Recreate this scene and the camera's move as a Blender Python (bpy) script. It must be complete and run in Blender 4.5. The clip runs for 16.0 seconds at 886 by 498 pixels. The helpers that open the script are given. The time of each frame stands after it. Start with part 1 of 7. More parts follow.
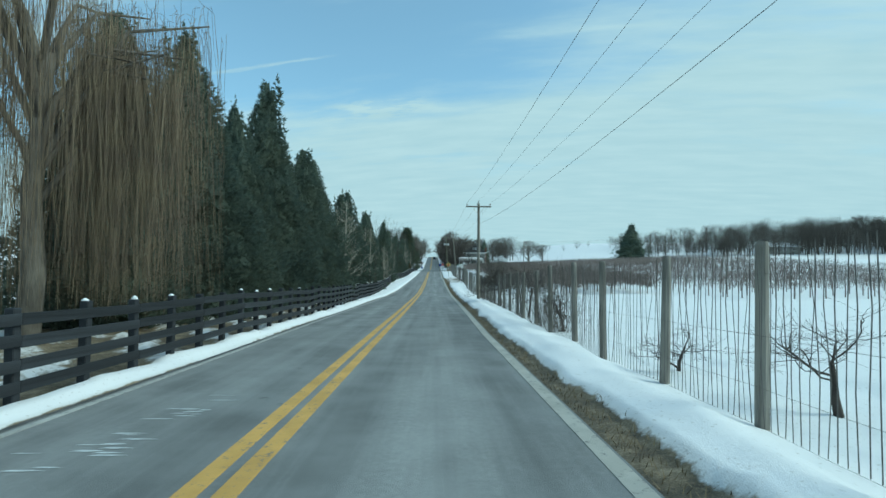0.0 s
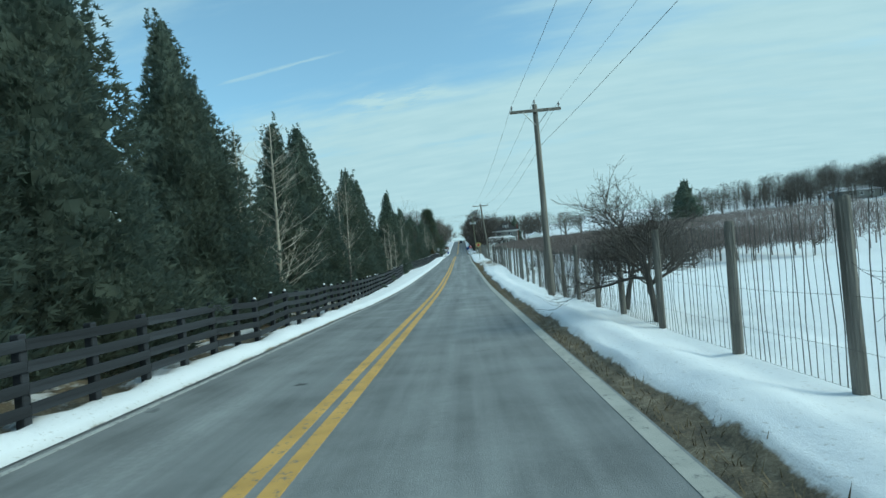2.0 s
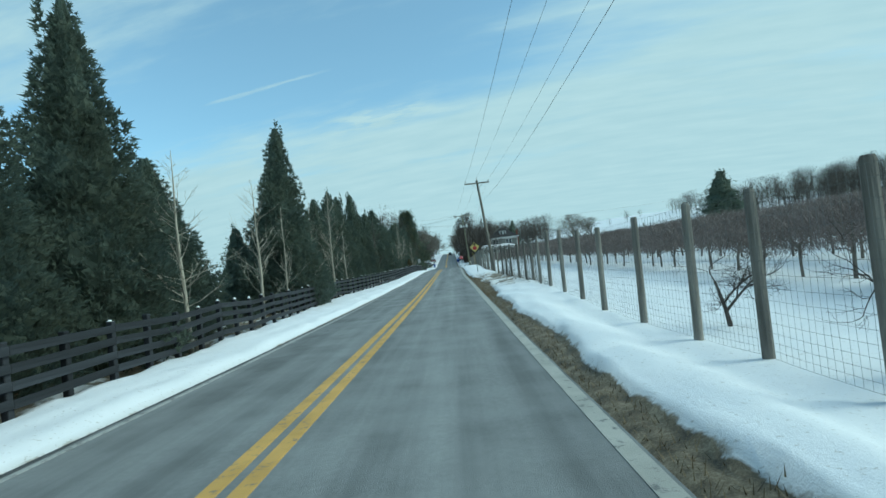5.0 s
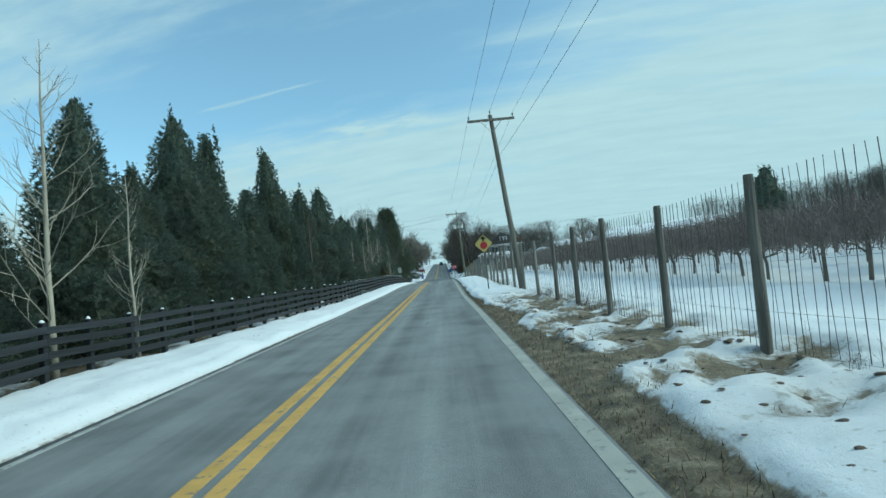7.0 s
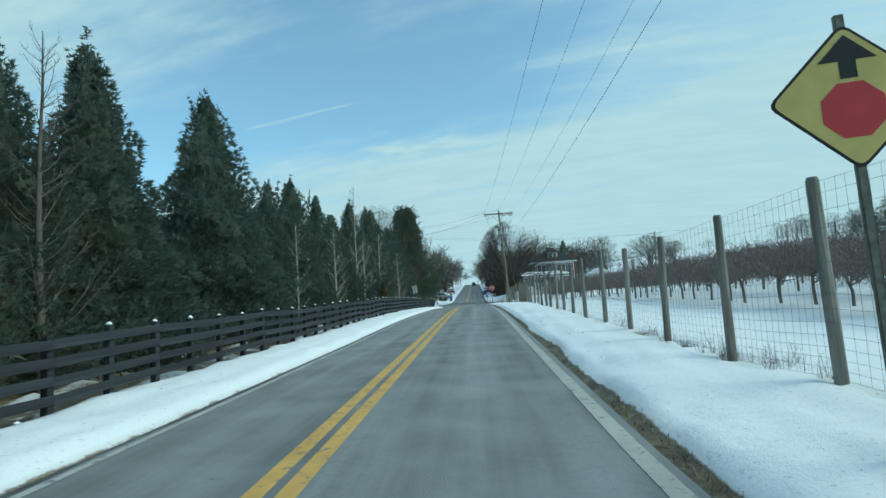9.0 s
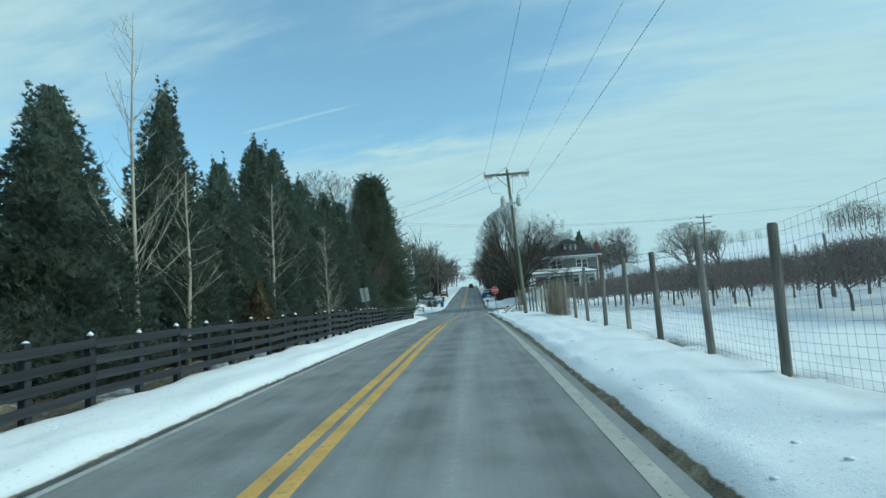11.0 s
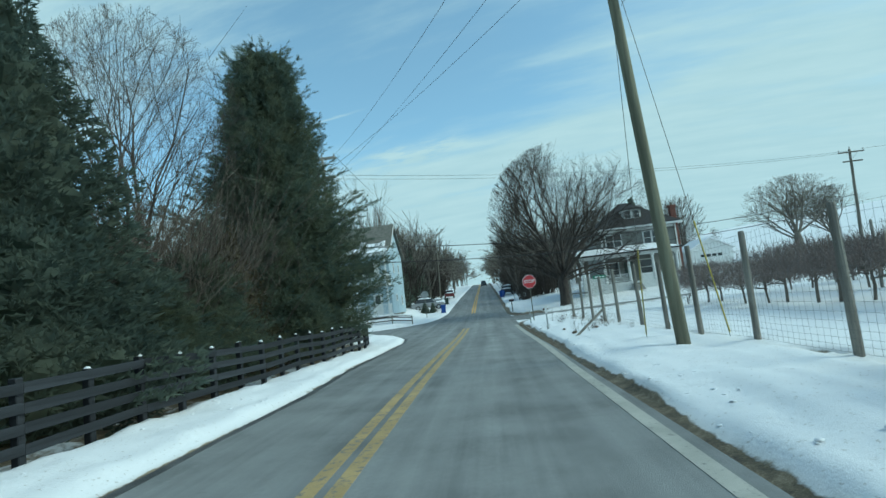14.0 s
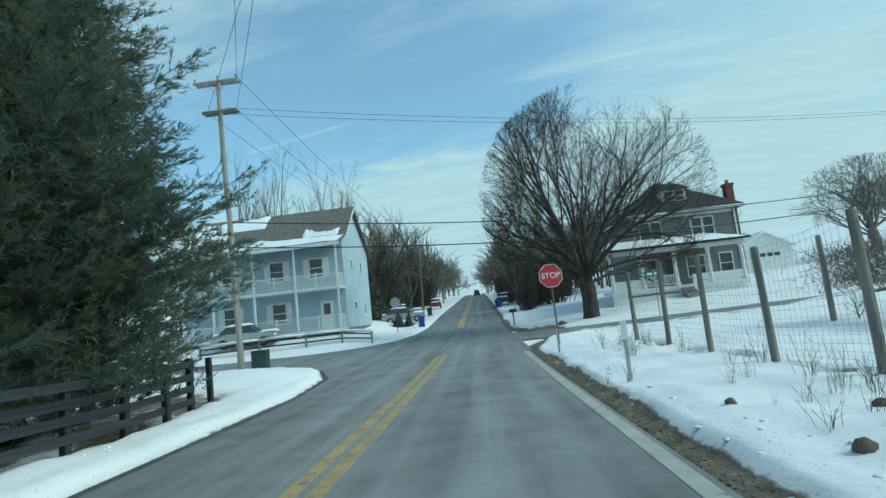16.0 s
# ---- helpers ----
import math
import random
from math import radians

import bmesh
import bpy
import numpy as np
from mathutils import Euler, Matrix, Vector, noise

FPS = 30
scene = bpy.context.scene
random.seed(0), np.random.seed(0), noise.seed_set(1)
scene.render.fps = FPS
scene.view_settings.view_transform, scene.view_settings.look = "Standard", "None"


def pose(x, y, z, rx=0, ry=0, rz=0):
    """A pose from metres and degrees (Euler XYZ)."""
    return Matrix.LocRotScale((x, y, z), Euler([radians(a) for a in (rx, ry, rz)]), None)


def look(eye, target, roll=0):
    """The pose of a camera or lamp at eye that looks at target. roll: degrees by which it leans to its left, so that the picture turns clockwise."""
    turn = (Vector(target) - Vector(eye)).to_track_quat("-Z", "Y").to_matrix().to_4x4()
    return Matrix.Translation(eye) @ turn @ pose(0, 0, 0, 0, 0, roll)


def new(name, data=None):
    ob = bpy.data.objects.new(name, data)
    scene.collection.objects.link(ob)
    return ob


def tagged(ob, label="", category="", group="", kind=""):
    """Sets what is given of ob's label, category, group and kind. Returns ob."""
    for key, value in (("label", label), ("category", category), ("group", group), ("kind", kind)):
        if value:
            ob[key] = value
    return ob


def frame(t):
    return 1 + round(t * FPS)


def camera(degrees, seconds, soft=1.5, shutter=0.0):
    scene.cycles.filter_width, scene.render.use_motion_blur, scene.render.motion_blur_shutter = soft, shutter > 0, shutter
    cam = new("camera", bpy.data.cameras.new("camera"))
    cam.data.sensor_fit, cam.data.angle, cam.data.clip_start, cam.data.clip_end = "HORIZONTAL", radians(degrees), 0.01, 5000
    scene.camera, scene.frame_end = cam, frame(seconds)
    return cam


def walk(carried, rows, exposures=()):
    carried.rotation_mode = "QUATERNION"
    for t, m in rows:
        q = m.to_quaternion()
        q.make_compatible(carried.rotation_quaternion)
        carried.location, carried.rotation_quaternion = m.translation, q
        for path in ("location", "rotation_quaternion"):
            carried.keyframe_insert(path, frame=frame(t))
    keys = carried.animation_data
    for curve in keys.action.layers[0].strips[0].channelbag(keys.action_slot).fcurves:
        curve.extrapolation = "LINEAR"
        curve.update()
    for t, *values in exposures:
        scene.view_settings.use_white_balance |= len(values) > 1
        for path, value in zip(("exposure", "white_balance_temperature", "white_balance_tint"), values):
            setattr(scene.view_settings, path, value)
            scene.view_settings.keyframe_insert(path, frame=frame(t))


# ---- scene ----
cam = camera(80.0, 16.0)
PATH = [
    (0, pose(1.702, 4.284, 2.544, 91.684, -0.491, -0.914)),
    (0.5, pose(1.622, 9.831, 2.372, 89.882, 1.605, 0.459)),
    (1, pose(1.606, 15.446, 2.213, 89.547, 3.073, 1.190)),
    (1.5, pose(1.737, 21.090, 2.076, 89.779, 3.913, 1.765)),
    (2, pose(1.829, 26.897, 1.902, 90.261, 4.921, 2.082)),
    (2.5, pose(1.925, 32.811, 1.725, 90.659, 5.973, 2.176)),
    (3, pose(2.011, 38.201, 1.547, 90.998, 6.645, 2.177)),
    (3.5, pose(1.952, 43.658, 1.394, 91.351, 6.680, 1.787)),
    (4, pose(1.944, 49.042, 1.246, 91.503, 6.702, 1.320)),
    (4.5, pose(2.043, 54.653, 1.102, 91.624, 6.450, 1.304)),
    (6.8, pose(2.236, 82.694, 0.999, 92.712, 5.507, 0.001)),
    (7, pose(2.225, 85.246, 1.022, 92.861, 5.558, 0.107)),
    (7.5, pose(2.128, 91.674, 1.102, 93.488, 5.896, 0.645)),
    (8, pose(2.118, 98.129, 1.147, 94.312, 5.198, 1.697)),
    (8.5, pose(2.008, 104.481, 1.247, 94.960, 4.267, 2.603)),
    (9, pose(1.841, 110.823, 1.302, 95.367, 3.346, 3.514)),
    (11.3, pose(1.976, 138.110, 1.780, 95.603, 4.199, 3.161)),
    (11.5, pose(1.973, 140.352, 1.801, 95.277, 4.695, 3.001)),
    (12, pose(1.923, 145.786, 1.860, 94.629, 5.857, 2.761)),
    (12.5, pose(1.856, 150.787, 1.846, 94.118, 6.460, 2.962)),
    (13, pose(1.794, 155.495, 1.832, 94.087, 6.622, 3.452)),
    (13.5, pose(1.693, 159.840, 1.844, 94.637, 6.592, 3.981)),
    (14, pose(1.680, 164.009, 1.838, 95.821, 6.513, 4.678)),
    (14.5, pose(1.692, 167.851, 1.780, 96.762, 6.573, 4.998)),
    (15, pose(1.748, 171.752, 1.737, 97.266, 6.972, 4.948)),
    (15.5, pose(1.815, 175.579, 1.667, 97.356, 7.132, 4.747)),
    (16, pose(1.863, 179.217, 1.602, 96.993, 6.110, 4.025)),
]
walk(cam, PATH, exposures=[(0.0, 0.20, 5790, -18), (16.0, 0.20, 5790, -18)])

# ---- sky, sun ----
SUN_EL, SUN_AZ = radians(37), radians(98)      # height, and turn from straight ahead towards the right
world = bpy.data.worlds.new("winter_sky")
scene.world = world
world.use_nodes = True
wt = world.node_tree
wt.nodes.clear()
w_out = wt.nodes.new("ShaderNodeOutputWorld")
w_bg = wt.nodes.new("ShaderNodeBackground")
w_sky = wt.nodes.new("ShaderNodeTexSky")
w_sky.sky_type = "NISHITA"
w_sky.sun_disc = False
w_sky.sun_elevation = SUN_EL
w_sky.sun_rotation = SUN_AZ
w_sky.air_density, w_sky.dust_density, w_sky.ozone_density = 1.0, 0.6, 2.5
SKY = 0.13
w_bg.inputs["Strength"].default_value = SKY
w_co = wt.nodes.new("ShaderNodeTexCoord")
w_sep = wt.nodes.new("ShaderNodeSeparateXYZ")
wt.links.new(w_co.outputs["Generated"], w_sep.inputs[0])


def wmath(op, a, b=None, clamp=False):
    n = wt.nodes.new("ShaderNodeMath")
    n.operation = op
    n.use_clamp = clamp
    for i, v in enumerate((a, b)):
        if v is None:
            continue
        if isinstance(v, (int, float)):
            n.inputs[i].default_value = v
        else:
            wt.links.new(v, n.inputs[i])
    return n.outputs[0]


# the cloud sheet is laid on a plane overhead, so that it thins out and streaks towards the horizon
w_z = wmath("ADD", wmath("MAXIMUM", w_sep.outputs[2], 0.0), 0.16)
w_u = wmath("DIVIDE", w_sep.outputs[0], w_z)
w_v = wmath("DIVIDE", w_sep.outputs[1], w_z)
# axes of the sheet: along the streaks, and across them
w_a = wmath("SUBTRACT", wmath("MULTIPLY", w_u, 0.9755), wmath("MULTIPLY", w_v, 0.2198))
w_c = wmath("ADD", wmath("MULTIPLY", w_u, 0.2198), wmath("MULTIPLY", w_v, 0.9755))


def wnoise(along, across, scale, detail, rough):
    com = wt.nodes.new("ShaderNodeCombineXYZ")
    wt.links.new(wmath("MULTIPLY", w_a, along), com.inputs[0])
    wt.links.new(wmath("MULTIPLY", w_c, across), com.inputs[1])
    n = wt.nodes.new("ShaderNodeTexNoise")
    n.inputs["Scale"].default_value = scale
    n.inputs["Detail"].default_value = detail
    n.inputs["Roughness"].default_value = rough
    wt.links.new(com.outputs[0], n.inputs["Vector"])
    return n


def wfade(value, lo, hi, start, end):
    n = wt.nodes.new("ShaderNodeMapRange")
    n.interpolation_type = "SMOOTHSTEP"
    n.inputs["From Min"].default_value, n.inputs["From Max"].default_value = lo, hi
    n.inputs["To Min"].default_value, n.inputs["To Max"].default_value = start, end
    wt.links.new(value, n.inputs["Value"])
    return n.outputs[0]


def wband(value, mid, half):
    """One in the middle of a band, nought past its sides."""
    return wfade(wmath("ABSOLUTE", wmath("SUBTRACT", value, mid)), 0.0, half, 1.0, 0.0)


w_no = wnoise(0.75, 2.1, 1.4, 6, 0.52)
w_fine = wnoise(0.9, 3.0, 3.2, 6, 0.58)
w_wisp = wnoise(2.2, 6.0, 2.4, 5, 0.6)
# a clear gap in the sheet over the left half; a long thin streak and a few small puffs lie in it
w_gap = wmath("MULTIPLY", wband(w_c, 1.62, 0.75), wfade(w_a, -0.75, 0.55, 1.0, 0.0))
w_off = wmath("MULTIPLY", wmath("SUBTRACT", w_wisp.outputs["Fac"], 0.5), 0.06)
w_cc = wmath("ADD", w_c, w_off)
w_long = wmath("MULTIPLY", wband(w_cc, 1.628, 0.027), wmath("MULTIPLY", wfade(w_a, -1.34, -1.10, 0.0, 1.0), wfade(w_a, -0.95, -0.55, 1.0, 0.10)))
w_puff = wmath("MULTIPLY", wband(w_cc, 2.06, 0.13), wmath("MULTIPLY", wband(w_a, -0.72, 0.34), wfade(w_wisp.outputs["Fac"], 0.42, 0.62, 0.0, 1.0)))
w_low = wmath("MULTIPLY", wmath("SUBTRACT", 0.34, w_sep.outputs[2]), 0.8)
w_streak = wmath("MULTIPLY", wmath("SUBTRACT", w_fine.outputs["Fac"], 0.5), wfade(w_a, -0.9, 0.3, 0.55, 0.25))
w_sheet = wmath("ADD", wmath("ADD", wmath("MULTIPLY", w_no.outputs["Fac"], 0.70), w_streak), wmath("ADD", w_low, 0.40))
w_veil = wmath("SUBTRACT", w_sheet, wmath("MULTIPLY", w_gap, 0.50))
w_veil = wmath("ADD", w_veil, wmath("ADD", wmath("MULTIPLY", w_long, 0.42), wmath("MULTIPLY", w_puff, 0.50)))
w_ramp = wt.nodes.new("ShaderNodeMapRange")
w_ramp.interpolation_type = "SMOOTHSTEP"
w_ramp.inputs["From Min"].default_value = 0.36
w_ramp.inputs["From Max"].default_value = 0.86
w_ramp.inputs["To Min"].default_value = 0.06
wt.links.new(w_veil, w_ramp.inputs["Value"])
w_mix = wt.nodes.new("ShaderNodeMix")
w_mix.data_type = "RGBA"
wt.links.new(w_ramp.outputs[0], w_mix.inputs[0])
w_air = wt.nodes.new("ShaderNodeVectorMath")      # hazy winter air, paler than the clear-sky model
w_air.operation = "MULTIPLY_ADD"
wt.links.new(w_sky.outputs[0], w_air.inputs[0])
w_air.inputs[1].default_value = (1.08, 1.08, 1.05)
w_air.inputs[2].default_value = (0.50, 0.72, 0.85)
wt.links.new(w_air.outputs[0], w_mix.inputs[6])
w_tone = wt.nodes.new("ShaderNodeMix")            # thin and thick parts of the sheet
w_tone.data_type = "RGBA"
w_body = wt.nodes.new("ShaderNodeMapRange")
w_body.inputs["From Min"].default_value, w_body.inputs["From Max"].default_value = 0.30, 0.70
wt.links.new(w_fine.outputs["Fac"], w_body.inputs["Value"])
wt.links.new(w_body.outputs[0], w_tone.inputs[0])
w_tone.inputs[6].default_value = (3.45, 4.20, 4.82, 1)
w_tone.inputs[7].default_value = (3.95, 4.60, 5.16, 1)
wt.links.new(w_tone.outputs[2], w_mix.inputs[7])
wt.links.new(w_mix.outputs[2], w_bg.inputs["Color"])
wt.links.new(w_bg.outputs[0], w_out.inputs[0])

sun_data = bpy.data.lights.new("sun", "SUN")
sun_data.energy = 1.9
sun_data.angle = radians(30)
sun_data.color = (1.0, 0.95, 0.88)
sun_ob = new("sun", sun_data)
sun_dir = Vector((math.sin(SUN_AZ) * math.cos(SUN_EL), math.cos(SUN_AZ) * math.cos(SUN_EL), math.sin(SUN_EL)))
sun_ob.matrix_world = look(sun_dir * 50, (0, 0, 0))
rng = np.random.default_rng(7)


# ---- materials ----
def principled(name, color, rough=0.7, metal=0.0, vary=0.0, scale=3.0, bump=0.0, bump_scale=20.0, island=0.0,
               per_object=0.0, stretch=(1, 1, 1), spec=0.4, color2=None, low=0.35, high=0.65):
    """A node material: base colour with two scales of noise, fine relief, and shifts from piece to piece."""
    m = bpy.data.materials.new(name)
    m.use_nodes = True
    nt = m.node_tree
    b = nt.nodes["Principled BSDF"]
    b.inputs["Roughness"].default_value = rough
    b.inputs["Metallic"].default_value = metal
    b.inputs["Specular IOR Level"].default_value = spec
    co = nt.nodes.new("ShaderNodeTexCoord")
    mp = nt.nodes.new("ShaderNodeMapping")
    mp.inputs["Scale"].default_value = stretch
    nt.links.new(co.outputs["Object"], mp.inputs[0])
    n1 = nt.nodes.new("ShaderNodeTexNoise")
    n1.inputs["Scale"].default_value = scale
    n1.inputs["Detail"].default_value = 6
    nt.links.new(mp.outputs[0], n1.inputs["Vector"])
    rp = nt.nodes.new("ShaderNodeMapRange")
    rp.inputs["From Min"].default_value = low
    rp.inputs["From Max"].default_value = high
    nt.links.new(n1.outputs["Fac"], rp.inputs["Value"])
    mix = nt.nodes.new("ShaderNodeMix")
    mix.data_type = "RGBA"
    c2 = color2 or tuple(min(1, c * (1 + vary)) for c in color)
    c1 = color if color2 else tuple(c * (1 - vary) for c in color)
    mix.inputs[6].default_value = (*c1, 1)
    mix.inputs[7].default_value = (*c2, 1)
    nt.links.new(rp.outputs[0], mix.inputs[0])
    col = mix.outputs[2]
    if island or per_object:
        if island:
            g = nt.nodes.new("ShaderNodeNewGeometry").outputs["Random Per Island"]
        else:
            g = nt.nodes.new("ShaderNodeObjectInfo").outputs["Random"]
        amount = island or per_object
        mr = nt.nodes.new("ShaderNodeMapRange")
        mr.inputs["To Min"].default_value = 1 - amount
        mr.inputs["To Max"].default_value = 1 + amount
        nt.links.new(g, mr.inputs["Value"])
        hsv = nt.nodes.new("ShaderNodeHueSaturation")
        nt.links.new(mr.outputs[0], hsv.inputs["Value"])
        nt.links.new(col, hsv.inputs["Color"])
        col = hsv.outputs[0]
    nt.links.new(col, b.inputs["Base Color"])
    if bump:
        n2 = nt.nodes.new("ShaderNodeTexNoise")
        n2.inputs["Scale"].default_value = bump_scale
        n2.inputs["Detail"].default_value = 5
        nt.links.new(mp.outputs[0], n2.inputs["Vector"])
        bp = nt.nodes.new("ShaderNodeBump")
        bp.inputs["Strength"].default_value = bump
        bp.inputs["Distance"].default_value = 0.05
        nt.links.new(n2.outputs["Fac"], bp.inputs["Height"])
        nt.links.new(bp.outputs[0], b.inputs["Normal"])
    return m


def node_of(m, kind, **values):
    n = m.node_tree.nodes.new(kind)
    for k, v in values.items():
        n.inputs[k.replace("_", " ")].default_value = v
    return n


def leafy_light(m, share):
    """Thin leaves let some light through."""
    nt = m.node_tree
    b = nt.nodes["Principled BSDF"]
    out = nt.nodes["Material Output"]
    t = nt.nodes.new("ShaderNodeBsdfTranslucent")
    nt.links.new(b.inputs["Base Color"].links[0].from_socket, t.inputs["Color"])
    mix = nt.nodes.new("ShaderNodeMixShader")
    mix.inputs[0].default_value = share
    nt.links.new(b.outputs[0], mix.inputs[1])
    nt.links.new(t.outputs[0], mix.inputs[2])
    nt.links.new(mix.outputs[0], out.inputs["Surface"])
    return m


def asphalt():
    m = principled("asphalt", (0.185, 0.19, 0.188), 0.82, vary=0.20, scale=0.9, bump=0.3, bump_scale=90, spec=0.35)
    nt = m.node_tree
    b = nt.nodes["Principled BSDF"]
    base = b.inputs["Base Color"].links[0].from_socket
    co = nt.nodes.new("ShaderNodeTexCoord")
    # dried road salt in long streaks beside the wheel tracks
    mp = nt.nodes.new("ShaderNodeMapping")
    mp.inputs["Scale"].default_value = (1.6, 0.05, 1)
    nt.links.new(co.outputs["Object"], mp.inputs[0])
    n = node_of(m, "ShaderNodeTexNoise", Scale=1.0, Detail=7.0, Roughness=0.62)
    nt.links.new(mp.outputs[0], n.inputs["Vector"])
    r = node_of(m, "ShaderNodeMapRange")
    r.inputs["From Min"].default_value, r.inputs["From Max"].default_value = 0.38, 0.80
    nt.links.new(n.outputs["Fac"], r.inputs["Value"])
    fine = node_of(m, "ShaderNodeTexNoise", Scale=14.0, Detail=6.0, Roughness=0.7)
    nt.links.new(co.outputs["Object"], fine.inputs["Vector"])
    mul = nt.nodes.new("ShaderNodeMath")
    mul.operation = "MULTIPLY"
    nt.links.new(r.outputs[0], mul.inputs[0])
    nt.links.new(fine.outputs["Fac"], mul.inputs[1])
    # pale bands that the wheels leave down the middle of each lane
    sx = nt.nodes.new("ShaderNodeSeparateXYZ")
    nt.links.new(co.outputs["Object"], sx.inputs[0])
    total = mul.outputs[0]
    for mid_x, wide, gain in ((-1.2, 0.50, 0.24), (1.75, 0.45, 0.28), (0.75, 0.3, 0.14)):
        near = nt.nodes.new("ShaderNodeMapRange")
        near.interpolation_type = "SMOOTHSTEP"
        off = nt.nodes.new("ShaderNodeMath")
        off.operation = "ABSOLUTE"
        shift = nt.nodes.new("ShaderNodeMath")
        shift.operation = "SUBTRACT"
        nt.links.new(sx.outputs[0], shift.inputs[0])
        shift.inputs[1].default_value = mid_x
        nt.links.new(shift.outputs[0], off.inputs[0])
        near.inputs["From Min"].default_value, near.inputs["From Max"].default_value = 0.0, wide
        near.inputs["To Min"].default_value, near.inputs["To Max"].default_value = gain, 0.0
        nt.links.new(off.outputs[0], near.inputs["Value"])
        patchy = node_of(m, "ShaderNodeTexNoise", Scale=0.55, Detail=7.0, Roughness=0.6)
        nt.links.new(co.outputs["Object"], patchy.inputs["Vector"])
        pr = node_of(m, "ShaderNodeMapRange")
        pr.inputs["From Min"].default_value, pr.inputs["From Max"].default_value = 0.35, 0.70
        nt.links.new(patchy.outputs["Fac"], pr.inputs["Value"])
        add = nt.nodes.new("ShaderNodeMath")
        add.operation = "MULTIPLY_ADD"
        add.use_clamp = True
        nt.links.new(near.outputs[0], add.inputs[0])
        nt.links.new(pr.outputs[0], add.inputs[1])
        nt.links.new(total, add.inputs[2])
        total = add.outputs[0]
    mix = nt.nodes.new("ShaderNodeMix")
    mix.data_type = "RGBA"
    nt.links.new(total, mix.inputs[0])
    nt.links.new(base, mix.inputs[6])
    mix.inputs[7].default_value = (0.46, 0.47, 0.46, 1)
    # tar-dark patches
    dark = node_of(m, "ShaderNodeTexNoise", Scale=0.9, Detail=5.0, Roughness=0.65)
    nt.links.new(co.outputs["Object"], dark.inputs["Vector"])
    rd = node_of(m, "ShaderNodeMapRange")
    rd.inputs["From Min"].default_value, rd.inputs["From Max"].default_value = 0.70, 0.76
    nt.links.new(dark.outputs["Fac"], rd.inputs["Value"])
    mix2 = nt.nodes.new("ShaderNodeMix")
    mix2.data_type = "RGBA"
    nt.links.new(rd.outputs[0], mix2.inputs[0])
    nt.links.new(mix.outputs[2], mix2.inputs[6])
    mix2.inputs[7].default_value = (0.055, 0.058, 0.06, 1)
    nt.links.new(mix2.outputs[2], b.inputs["Base Color"])
    return m


def worn_paint(name, color, amount):
    m = principled(name, color, 0.75, vary=0.12, scale=2.0, bump=0.2, bump_scale=80)
    nt = m.node_tree
    b = nt.nodes["Principled BSDF"]
    base = b.inputs["Base Color"].links[0].from_socket
    co = nt.nodes.new("ShaderNodeTexCoord")
    n = node_of(m, "ShaderNodeTexNoise", Scale=9.0, Detail=8.0, Roughness=0.72)
    nt.links.new(co.outputs["Object"], n.inputs["Vector"])
    r = node_of(m, "ShaderNodeMapRange")
    r.inputs["From Min"].default_value, r.inputs["From Max"].default_value = 0.62 - amount, 0.72 - amount
    nt.links.new(n.outputs["Fac"], r.inputs["Value"])
    mix = nt.nodes.new("ShaderNodeMix")
    mix.data_type = "RGBA"
    nt.links.new(r.outputs[0], mix.inputs[0])
    nt.links.new(base, mix.inputs[6])
    mix.inputs[7].default_value = (0.17, 0.17, 0.165, 1)
    nt.links.new(mix.outputs[2], b.inputs["Base Color"])
    return m


